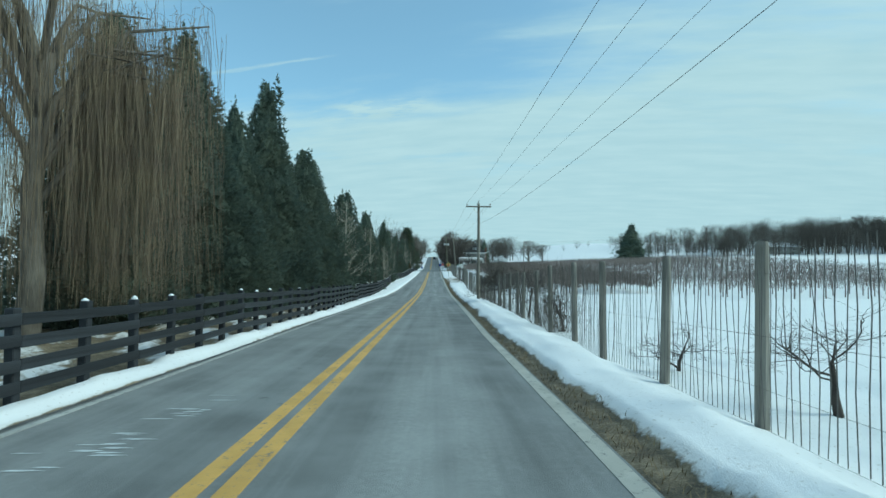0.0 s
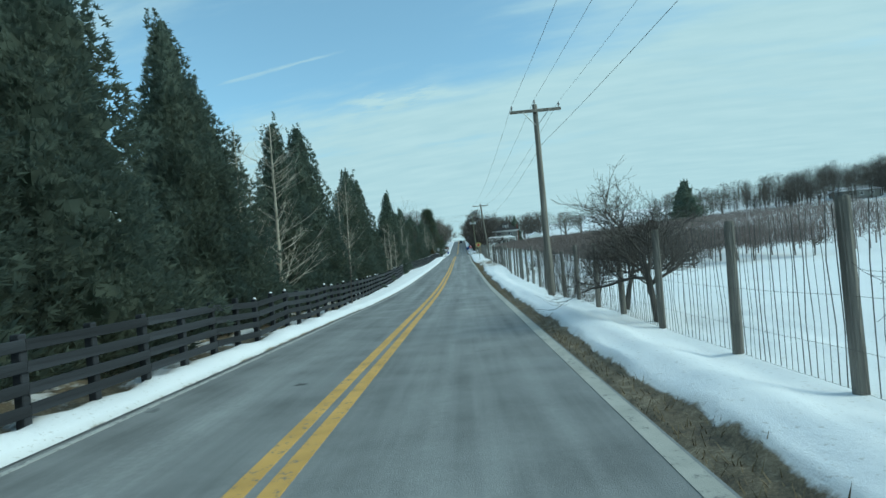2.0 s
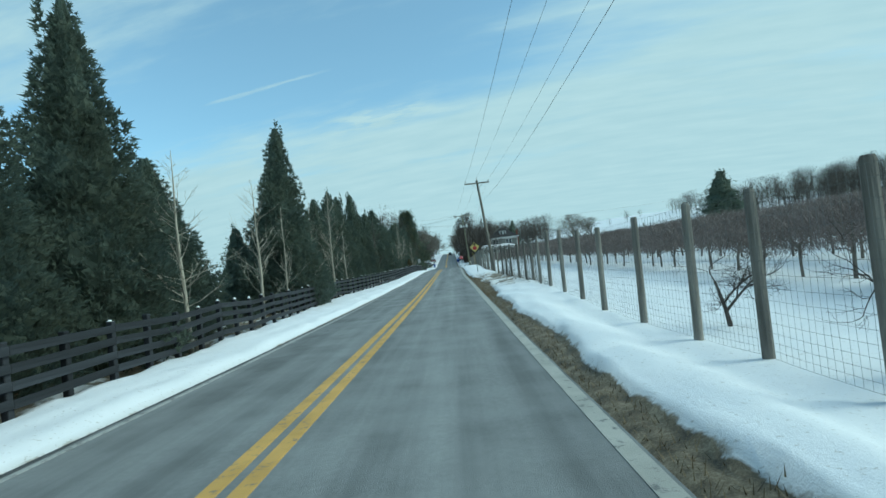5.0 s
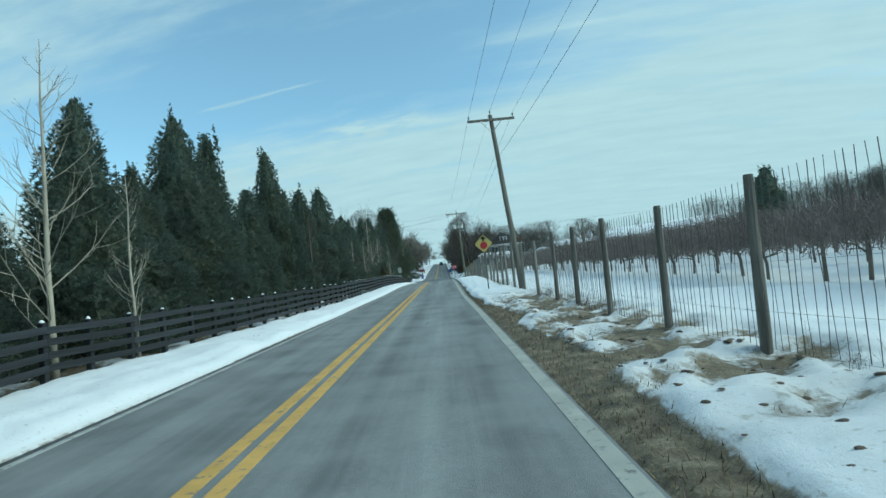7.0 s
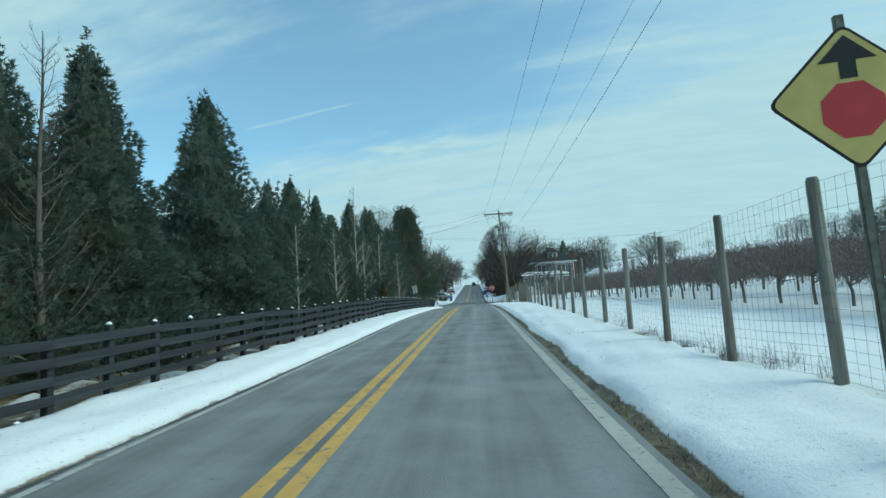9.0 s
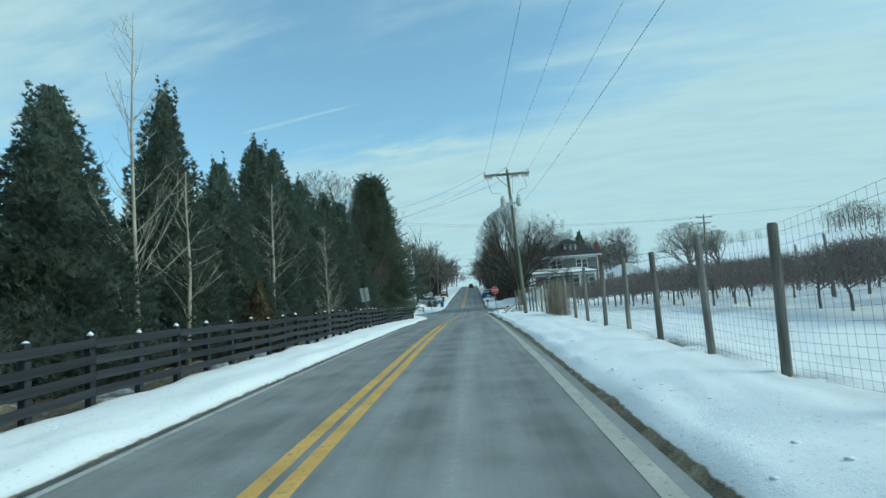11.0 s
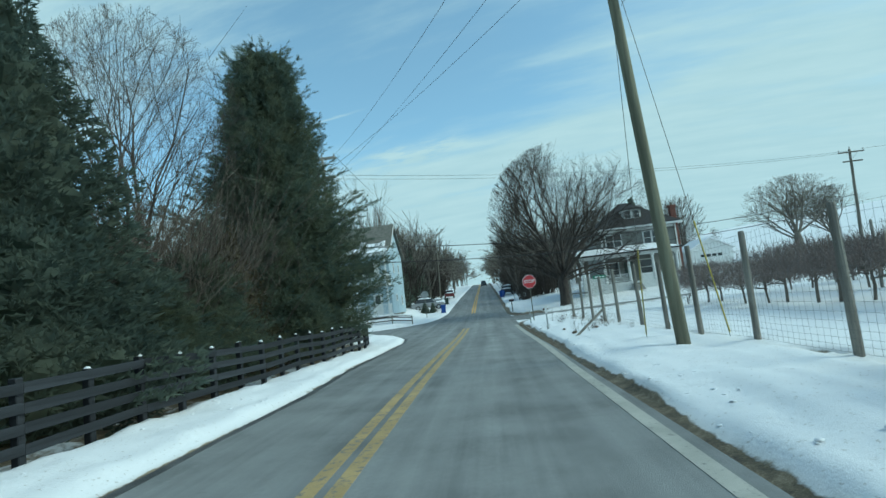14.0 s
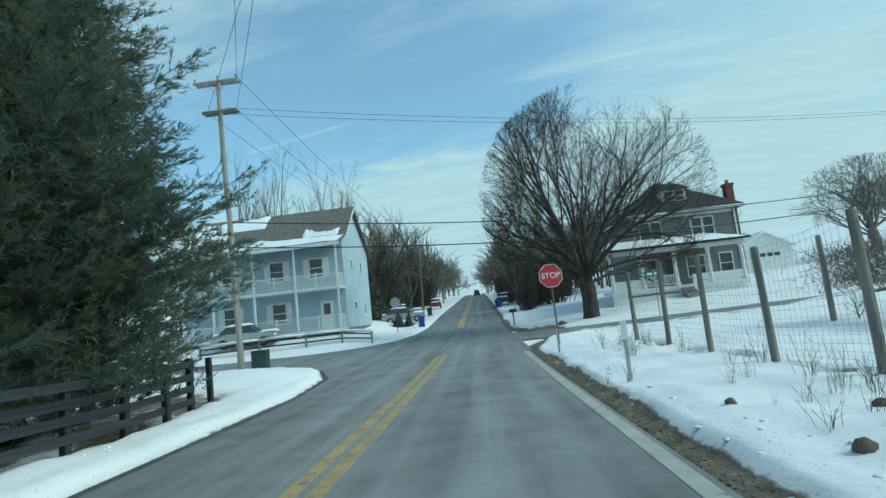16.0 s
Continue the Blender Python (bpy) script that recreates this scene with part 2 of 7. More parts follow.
def snow_ground():
    """Snow that gives way to dead grass and mud where the 'soil' attribute is high."""
    m = bpy.data.materials.new("snow_and_soil")
    m.use_nodes = True
    nt = m.node_tree
    b = nt.nodes["Principled BSDF"]
    b.inputs["Roughness"].default_value = 0.75
    b.inputs["Specular IOR Level"].default_value = 0.25
    co = nt.nodes.new("ShaderNodeTexCoord")
    at = nt.nodes.new("ShaderNodeAttribute")
    at.attribute_name = "soil"
    big = node_of(m, "ShaderNodeTexNoise", Scale=0.35, Detail=6.0)
    mid = node_of(m, "ShaderNodeTexNoise", Scale=3.2, Detail=8.0, Roughness=0.68)
    fine = node_of(m, "ShaderNodeTexNoise", Scale=38.0, Detail=5.0, Roughness=0.7)
    for n in (big, mid, fine):
        nt.links.new(co.outputs["Object"], n.inputs["Vector"])
    snow = nt.nodes.new("ShaderNodeMix")
    snow.data_type = "RGBA"
    snow.inputs[6].default_value = (0.80, 0.81, 0.83, 1)
    snow.inputs[7].default_value = (0.90, 0.90, 0.90, 1)
    nt.links.new(big.outputs["Fac"], snow.inputs[0])
    soil = nt.nodes.new("ShaderNodeValToRGB")
    e = soil.color_ramp.elements
    e[0].position, e[0].color = 0.32, (0.075, 0.064, 0.047, 1)
    e[1].position, e[1].color = 0.72, (0.33, 0.275, 0.19, 1)
    k = e.new(0.5)
    k.color = (0.16, 0.128, 0.085, 1)
    addf = nt.nodes.new("ShaderNodeMath")
    addf.operation = "MULTIPLY_ADD"
    nt.links.new(fine.outputs["Fac"], addf.inputs[0])
    addf.inputs[1].default_value = 0.6
    nt.links.new(mid.outputs["Fac"], addf.inputs[2])
    sub = nt.nodes.new("ShaderNodeMath")
    sub.operation = "SUBTRACT"
    nt.links.new(addf.outputs[0], sub.inputs[0])
    sub.inputs[1].default_value = 0.3
    nt.links.new(sub.outputs[0], soil.inputs[0])
    # ragged border between snow and soil
    w = nt.nodes.new("ShaderNodeMath")
    w.operation = "MULTIPLY_ADD"
    nt.links.new(mid.outputs["Fac"], w.inputs[0])
    w.inputs[1].default_value = 0.9
    nt.links.new(at.outputs["Fac"], w.inputs[2])
    r = node_of(m, "ShaderNodeMapRange")
    r.inputs["From Min"].default_value, r.inputs["From Max"].default_value = 0.88, 1.04
    nt.links.new(w.outputs[0], r.inputs["Value"])
    mix = nt.nodes.new("ShaderNodeMix")
    mix.data_type = "RGBA"
    # grit thrown up from the road greys the snow next to the thawed strip
    grit = node_of(m, "ShaderNodeMapRange")
    grit.inputs["From Min"].default_value, grit.inputs["From Max"].default_value = 0.02, 0.5
    grit.inputs["To Max"].default_value = 0.75
    nt.links.new(at.outputs["Fac"], grit.inputs["Value"])
    speck = node_of(m, "ShaderNodeMapRange")
    speck.inputs["From Min"].default_value, speck.inputs["From Max"].default_value = 0.62, 0.70
    speck.inputs["To Max"].default_value = 0.5
    specks = node_of(m, "ShaderNodeTexNoise", Scale=16.0, Detail=3.0, Roughness=0.6)
    nt.links.new(co.outputs["Object"], specks.inputs["Vector"])
    nt.links.new(specks.outputs["Fac"], speck.inputs["Value"])
    both = nt.nodes.new("ShaderNodeMath")
    both.operation = "MULTIPLY_ADD"
    both.use_clamp = True
    nt.links.new(grit.outputs[0], both.inputs[0])
    nt.links.new(mid.outputs["Fac"], both.inputs[1])
    nt.links.new(speck.outputs[0], both.inputs[2])
    dirty = nt.nodes.new("ShaderNodeMix")
    dirty.data_type = "RGBA"
    nt.links.new(both.outputs[0], dirty.inputs[0])
    nt.links.new(snow.outputs[2], dirty.inputs[6])
    dirty.inputs[7].default_value = (0.40, 0.37, 0.32, 1)
    nt.links.new(r.outputs[0], mix.inputs[0])
    nt.links.new(dirty.outputs[2], mix.inputs[6])
    nt.links.new(soil.outputs[0], mix.inputs[7])
    nt.links.new(mix.outputs[2], b.inputs["Base Color"])
    hsum = nt.nodes.new("ShaderNodeMath")
    hsum.operation = "MULTIPLY_ADD"
    nt.links.new(fine.outputs["Fac"], hsum.inputs[0])
    hsum.inputs[1].default_value = 0.35
    nt.links.new(mid.outputs["Fac"], hsum.inputs[2])
    bp = node_of(m, "ShaderNodeBump", Strength=0.35, Distance=0.08)
    nt.links.new(hsum.outputs[0], bp.inputs["Height"])
    nt.links.new(bp.outputs[0], b.inputs["Normal"])
    return m


def siding(name, color, board, per_object=0.0):
    """Lapped boards: a saw-tooth relief up the wall."""
    m = principled(name, color, 0.6, vary=0.06, scale=1.2, per_object=per_object)
    nt = m.node_tree
    b = nt.nodes["Principled BSDF"]
    co = nt.nodes.new("ShaderNodeTexCoord")
    sp = nt.nodes.new("ShaderNodeSeparateXYZ")
    nt.links.new(co.outputs["Object"], sp.inputs[0])
    d = nt.nodes.new("ShaderNodeMath")
    d.operation = "DIVIDE"
    nt.links.new(sp.outputs[2], d.inputs[0])
    d.inputs[1].default_value = board
    fr = nt.nodes.new("ShaderNodeMath")
    fr.operation = "FRACT"
    nt.links.new(d.outputs[0], fr.inputs[0])
    bp = node_of(m, "ShaderNodeBump", Strength=0.8, Distance=0.03)
    bp.invert = True
    nt.links.new(fr.outputs[0], bp.inputs["Height"])
    nt.links.new(bp.outputs[0], b.inputs["Normal"])
    return m


def glass_dark():
    m = principled("window_glass", (0.03, 0.035, 0.04), 0.08, vary=0.2, scale=1.0, spec=0.8)
    return m


M = {
    "asphalt": asphalt(),
    "yellow": worn_paint("yellow_paint", (0.60, 0.365, 0.105), 0.06),
    "yellow_old": worn_paint("old_yellow_paint", (0.42, 0.31, 0.145), 0.10),
    "white": worn_paint("white_paint", (0.42, 0.41, 0.365), 0.06),
    "ground": snow_ground(),
    "snow": principled("snow", (0.84, 0.85, 0.87), 0.7, vary=0.05, scale=2.0, bump=0.4, bump_scale=9, spec=0.25),
    "old_wood": principled("weathered_post", (0.21, 0.198, 0.172), 0.85, vary=0.35, scale=6, bump=0.5, bump_scale=30, per_object=0.25, stretch=(1, 1, 0.12)),
    "pole_wood": principled("pole_wood", (0.165, 0.153, 0.130), 0.85, vary=0.3, scale=9, bump=0.5, bump_scale=40, per_object=0.12, stretch=(1, 1, 0.06)),
    "new_pole": principled("treated_pole_wood", (0.175, 0.175, 0.125), 0.85, vary=0.25, scale=9, bump=0.5, bump_scale=40, stretch=(1, 1, 0.06)),
    "black_board": principled("black_stained_board", (0.026, 0.029, 0.034), 0.7, vary=0.4, scale=5, bump=0.3, bump_scale=30, per_object=0.35, stretch=(1, 0.1, 1), spec=0.3),
    "wire": principled("galvanised_wire", (0.15, 0.155, 0.15), 0.6, metal=0.25, vary=0.2, scale=4),
    "cable": principled("power_cable", (0.03, 0.03, 0.032), 0.5, vary=0.2, scale=4),
    "steel": principled("galvanised_steel", (0.42, 0.43, 0.43), 0.45, metal=0.7, vary=0.2, scale=14, bump=0.1, bump_scale=60),
    "rust_post": principled("channel_steel_post", (0.16, 0.16, 0.13), 0.6, metal=0.3, vary=0.3, scale=12),
    "tank": principled("grey_tank_paint", (0.50, 0.51, 0.50), 0.4, vary=0.1, scale=6),
    "porcelain": principled("porcelain", (0.30, 0.28, 0.27), 0.25, vary=0.15, scale=6),
    "sign_yellow": principled("sign_yellow", (0.62, 0.50, 0.16), 0.45, vary=0.08, scale=5, spec=0.5),
    "sign_red": principled("sign_red", (0.50, 0.035, 0.045), 0.45, vary=0.08, scale=5, spec=0.5),
    "sign_black": principled("sign_black", (0.02, 0.02, 0.02), 0.5, vary=0.1, scale=5),
    "sign_white": principled("sign_white", (0.75, 0.76, 0.76), 0.45, vary=0.05, scale=5),
    "sign_green": principled("sign_green", (0.02, 0.17, 0.09), 0.45, vary=0.08, scale=5),
    "cedar": principled("cedar_foliage", (0.116, 0.150, 0.127), 0.8, vary=0.3, scale=0.6, island=0.22, spec=0.12, color2=(0.138, 0.162, 0.122)),
    "cedar_brown": principled("bronzed_foliage", (0.105, 0.092, 0.055), 0.8, vary=0.3, scale=1.5, island=0.4, spec=0.2),
    "pine": principled("pine_needles", (0.112, 0.155, 0.130), 0.7, vary=0.3, scale=1.1, island=0.3, spec=0.25, color2=(0.175, 0.195, 0.125)),
    "bark_grey": principled("grey_bark", (0.15, 0.135, 0.115), 0.9, vary=0.35, scale=5, bump=0.5, bump_scale=25, stretch=(1, 1, 0.3)),
    "bark_mid": principled("brown_grey_bark", (0.095, 0.085, 0.074), 0.9, vary=0.3, scale=5, bump=0.4, bump_scale=25, stretch=(1, 1, 0.3), island=0.15),
    "bark_pale": principled("pale_bark", (0.36, 0.33, 0.27), 0.85, vary=0.2, scale=5, bump=0.3, bump_scale=25, stretch=(1, 1, 0.4), island=0.12),
    "bark_dark": principled("dark_bark", (0.062, 0.052, 0.045), 0.9, vary=0.35, scale=5, bump=0.5, bump_scale=25, stretch=(1, 1, 0.3), island=0.2),
    "twig_brown": principled("brown_twigs", (0.115, 0.095, 0.078), 0.9, vary=0.25, scale=2, island=0.35),
    "withy": principled("willow_withies", (0.21, 0.165, 0.105), 0.85, vary=0.3, scale=1.2, island=0.4, color2=(0.13, 0.10, 0.075)),
    "straw": principled("dead_grass", (0.20, 0.15, 0.085), 0.9, vary=0.3, scale=3, island=0.4),
    "blue_siding": siding("pale_blue_siding", (0.42, 0.53, 0.60), 0.115),
    "grey_siding": siding("grey_shingle_siding", (0.21, 0.215, 0.20), 0.16),
    "trim": principled("white_trim", (0.74, 0.75, 0.74), 0.5, vary=0.06, scale=3),
    "shingle": principled("asphalt_shingles", (0.15, 0.145, 0.125), 0.9, vary=0.25, scale=4, bump=0.4, bump_scale=30),
    "dark_shingle": principled("dark_roof_shingles", (0.035, 0.034, 0.035), 0.9, vary=0.3, scale=5, bump=0.4, bump_scale=30),
    "glass": glass_dark(),
    "brick": principled("chimney_brick", (0.17, 0.075, 0.058), 0.85, vary=0.35, scale=9, bump=0.4, bump_scale=25),
    "concrete": principled("concrete", (0.30, 0.295, 0.28), 0.85, vary=0.2, scale=3, bump=0.3, bump_scale=30),
    "stone": principled("field_stone", (0.21, 0.19, 0.16), 0.85, vary=0.35, scale=3, bump=0.5, bump_scale=12),
    "bin_blue": principled("blue_plastic", (0.02, 0.07, 0.30), 0.45, vary=0.1, scale=4),
    "car_dark": principled("dark_car_paint", (0.03, 0.034, 0.04), 0.25, vary=0.15, scale=3, spec=0.6),
    "car_red": principled("dark_red_car_paint", (0.14, 0.03, 0.03), 0.25, vary=0.15, scale=3, spec=0.6),
    "car_silver": principled("silver_car_paint", (0.40, 0.41, 0.42), 0.25, metal=0.5, vary=0.1, scale=3),
    "rubber": principled("tyre_rubber", (0.02, 0.02, 0.02), 0.85, vary=0.2, scale=8),
    "stay": principled("weathered_fence_stay", (0.10, 0.095, 0.088), 0.85, vary=0.3, scale=4, island=0.3),
    "faded": worn_paint("pale_salt_film", (0.42, 0.42, 0.40), 0.09),
    "ice": principled("road_ice", (0.62, 0.65, 0.66), 0.45, vary=0.15, scale=9, bump=0.3, bump_scale=30),
    "orchard_twig": principled("orchard_twigs", (0.20, 0.165, 0.150), 0.9, vary=0.2, scale=0.6, island=0.25),
    "wet_asphalt": principled("wet_asphalt", (0.075, 0.078, 0.078), 0.55, vary=0.35, scale=3, bump=0.3, bump_scale=60, spec=0.4),
    "reed": principled("dry_reeds", (0.30, 0.25, 0.19), 0.9, vary=0.3, scale=2, island=0.35),
    "tar": principled("crack_tar", (0.135, 0.137, 0.137), 0.7, vary=0.2, scale=6),
    "pole_pale": principled("pale_pole_wood", (0.30, 0.285, 0.25), 0.85, vary=0.2, scale=9, bump=0.4, bump_scale=40, stretch=(1, 1, 0.06)),
    "rock_brown": principled("brown_rock", (0.13, 0.10, 0.075), 0.9, vary=0.35, scale=6, bump=0.5, bump_scale=14),
    "guy_yellow": principled("yellow_guy_guard", (0.52, 0.42, 0.06), 0.5, vary=0.1, scale=6),
    "box_green": principled("dark_green_cabinet", (0.03, 0.055, 0.045), 0.5, vary=0.2, scale=4),
}
for leaf in ("cedar", "pine", "cedar_brown"):
    leafy_light(M[leaf], 0.58)


# ---- mesh helpers ----
class Shape:
    """Collects points and faces for one mesh."""

    def __init__(self):
        self.v, self.f, self.n = [], [], 0

    def add(self, verts, faces):
        self.v.append(np.asarray(verts, float).reshape(-1, 3))
        self.f.extend([tuple(i + self.n for i in f) for f in faces])
        self.n += len(self.v[-1])
        return self

    def box(self, a, b, turn=None, at=(0, 0, 0)):
        (x0, y0, z0), (x1, y1, z1) = a, b
        p = np.array([(x, y, z) for z in (z0, z1) for y in (y0, y1) for x in (x0, x1)], float)
        if turn is not None:
            p = p @ np.array(turn.to_3x3()).T
        p = p + np.array(at)
        return self.add(p, [(0, 2, 3, 1), (4, 5, 7, 6), (0, 1, 5, 4), (2, 6, 7, 3), (0, 4, 6, 2), (1, 3, 7, 5)])

    def tube(self, points, radii, sides=6, cap=True):
        p = np.asarray(points, float)
        r = np.broadcast_to(np.asarray(radii, float), (len(p),))
        d = np.gradient(p, axis=0)
        d /= np.linalg.norm(d, axis=1)[:, None] + 1e-9
        ref = np.array((0, 0, 1.0)) if abs(d[0][2]) < 0.9 else np.array((1.0, 0, 0))
        u = np.cross(d, ref)
        u /= np.linalg.norm(u, axis=1)[:, None] + 1e-9
        w = np.cross(d, u)
        a = np.arange(sides) * 2 * math.pi / sides
        ring = p[:, None] + r[:, None, None] * (np.cos(a)[None, :, None] * u[:, None] + np.sin(a)[None, :, None] * w[:, None])
        f = []
        for i in range(len(p) - 1):
            for k in range(sides):
                k2 = (k + 1) % sides
                f.append((i * sides + k, i * sides + k2, (i + 1) * sides + k2, (i + 1) * sides + k))
        if cap:
            f.append(tuple(range(sides))[::-1])
            f.append(tuple((len(p) - 1) * sides + k for k in range(sides)))
        return self.add(ring.reshape(-1, 3), f)

    def lathe(self, profile, sides=16, at=(0, 0, 0)):
        """profile: rows of radius, height."""
        a = np.arange(sides) * 2 * math.pi / sides
        v = [(r * math.cos(t) + at[0], r * math.sin(t) + at[1], z + at[2]) for r, z in profile for t in a]
        f = [(i * sides + k, i * sides + (k + 1) % sides, (i + 1) * sides + (k + 1) % sides, (i + 1) * sides + k)
             for i in range(len(profile) - 1) for k in range(sides)]
        f += [tuple(range(sides))[::-1], tuple((len(profile) - 1) * sides + k for k in range(sides))]
        return self.add(v, f)

    def prism(self, outline, depth, m):
        """A flat outline (x, z) with thickness along y, set by the matrix m."""
        n = len(outline)
        p = np.array([(x, 0, z) for x, z in outline] + [(x, depth, z) for x, z in outline], float)
        p = p @ np.array(m.to_3x3()).T + np.array(m.translation)
        f = [tuple(range(n)), tuple(range(2 * n - 1, n - 1, -1))]
        f += [(i, i + n, (i + 1) % n + n, (i + 1) % n) for i in range(n)]
        return self.add(p, f)

    def mesh(self, name, material, smooth=False):
        me = bpy.data.meshes.new(name)
        me.from_pydata(np.concatenate(self.v) if self.v else [], [], self.f)
        if smooth:
            me.polygons.foreach_set("use_smooth", [True] * len(me.polygons))
        me.materials.append(material)
        me.update()
        return me


def bevelled(shape, name, material, width=0.01, segments=1):
    """The shape as a mesh with its sharp edges worn round."""
    me = shape.mesh(name, material)
    bm = bmesh.new()
    bm.from_mesh(me)
    bmesh.ops.remove_doubles(bm, verts=bm.verts, dist=1e-5)
    bmesh.ops.recalc_face_normals(bm, faces=bm.faces)
    edges = [e for e in bm.edges if len(e.link_faces) == 2 and e.calc_face_angle(0) > 0.6]
    bmesh.ops.bevel(bm, geom=edges, offset=width, segments=segments, affect="EDGES", clamp_overlap=True)
    bm.to_mesh(me)
    bm.free()
    return me


def part(name, shape, material, parent, label="", smooth=False, bevel=0.0):
    me = shape if isinstance(shape, bpy.types.Mesh) else (bevelled(shape, name, material, bevel) if bevel else shape.mesh(name, material, smooth))
    ob = new(name, me)
    ob.parent = parent
    return tagged(ob, label) if label else ob


def thing(name, label, category, at=(0, 0, 0), group="", kind="", turn=0.0):
    ob = new(name)
    ob.empty_display_size = 0.2
    ob.matrix_world = pose(*at, 0, 0, turn)
    return tagged(ob, label, category, group, kind)


def solid(name, shape, material, label, category, kind="", group="", smooth=False, bevel=0.0):
    me = bevelled(shape, name, material, bevel) if bevel else shape.mesh(name, material, smooth)
    return tagged(new(name, me), label, category, group, kind)


def step(a, b, x):
    t = np.clip((np.asarray(x, float) - a) / (b - a), 0, 1)
    return t * t * (3 - 2 * t)


# ---- the lie of the land ----
ROAD_Y = (-120, -60, -20, 0, 20, 40, 60, 80, 100, 110, 120, 130, 140, 160, 180, 200, 220, 240, 260, 280, 300, 340, 380, 420, 500, 900)
ROAD_Z = (4.4, 2.9, 1.69, 1.10, 0.51, -0.09, -0.58, -0.60, -0.42, -0.29, -0.13, 0.04, 0.22, 0.29, 0.08, -0.16, 0.12, 1.15, 2.15, 3.05, 3.95, 5.8, 7.5, 8.4, 8.0, 5.0)


def road_z(y):
    """Height of the road's surface along its length: a smooth line through the knots."""
    y = np.asarray(y, float)
    ky, kz = np.array(ROAD_Y, float), np.array(ROAD_Z)
    s = np.gradient(kz, ky)
    i = np.clip(np.searchsorted(ky, y) - 1, 0, len(ky) - 2)
    h = ky[i + 1] - ky[i]
    t = np.clip((y - ky[i]) / h, 0, 1)
    return ((2 * t**3 - 3 * t**2 + 1) * kz[i] + (t**3 - 2 * t**2 + t) * h * s[i]
            + (-2 * t**3 + 3 * t**2) * kz[i + 1] + (t**3 - t**2) * h * s[i + 1])


def fence_x(y):
    """The wire fence's line beside the road."""
    return np.interp(y, (-20, 12, 24, 30, 40, 50, 62, 75, 92, 105, 118, 126, 140, 150, 175, 195, 205), (5.25, 5.3, 5.4, 5.65, 5.87, 5.95, 6.1, 6.15, 6.5, 6.25, 6.05, 6.0, 6.2, 6.5, 7.1, 7.0, 6.9))


def boards_x(y):
    """The board fence's line on the other side."""
    return np.interp(y, (-20, 12, 36, 53, 62, 80, 96, 100, 104, 110, 118, 135, 160, 175, 189, 193), (-2.98, -3.08, -3.5, -3.85, -4.15, -4.7, -5.55, -5.1, -4.75, -4.42, -4.12, -4.12, -4.22, -4.45, -4.2, -4.9))


def left_edge(y):
    y = np.asarray(y, float)
    e = np.interp(y, (-120, 13, 23, 47, 57, 94, 106, 118, 147, 158, 167, 176, 181, 189, 193, 197, 201, 204),
                  (-2.7, -2.7, -2.82, -2.93, -2.80, -2.63, -2.52, -2.40, -2.30, -2.32, -2.55, -2.62, -2.92, -3.02, -3.1, -3.6, -5.0, -8.0))
    far = np.interp(y, (212.5, 214, 217, 222, 228, 900), (-9.0, -6.2, -4.4, -3.5, -3.05, -3.05))
    return np.where(y < 204, e, np.where(y < 212.5, -60.0, far))


def edge_mid(y):
    """Middle of the white edge line, which wanders a little."""
    return np.interp(y, (-20, 9, 20, 32, 54, 91, 104, 116, 130, 146, 166, 176, 183, 190, 200, 206), (3.24, 3.27, 3.21, 3.34, 3.42, 3.41, 3.36, 3.22, 3.28, 3.36, 3.37, 3.39, 3.46, 3.43, 3.44, 3.95))


def centre_x(y):
    """Middle of the double yellow line."""
    return np.interp(y, (-20, 9, 30, 54, 91, 104, 116, 146, 156, 166, 176, 183, 190, 202), (0.06, 0.06, 0.08, 0.06, 0.12, 0.09, 0.07, 0.10, 0.03, -0.03, -0.09, -0.05, 0.0, 0.03))


def right_edge(y):
    y = np.asarray(y, float)
    e = edge_mid(y) + np.interp(y, (-20, 60, 85, 105, 125, 150, 172, 185, 200), (0.13, 0.13, 0.13, 0.14, 0.24, 0.27, 0.25, 0.16, 0.16))
    e = np.where(y > 200, np.interp(y, (200, 203, 205.5, 207), (3.6, 4.1, 4.9, 6.5)), e)
    far = np.interp(y, (212.5, 214, 217, 900), (6.5, 4.6, 3.6, 3.3))
    return np.where(y < 207, e, np.where(y < 212.5, 70.0, far))


def fbm(x, y, scale, seed, octaves=3):
    """Cheap smooth noise, about -1 to 1."""
    g = np.random.default_rng(seed)
    out = np.zeros(np.broadcast(x, y).shape)
    amp, total = 1.0, 0.0
    for o in range(octaves):
        for _ in range(4):
            a, ph, k = g.uniform(0, 2 * math.pi), g.uniform(0, 6.3), g.uniform(0.7, 1.4) * 2 * math.pi / scale * 2**o
            out = out + amp * np.sin((x * math.cos(a) + y * math.sin(a)) * k + ph)
        total += amp * 2
        amp *= 0.55
    return out / total


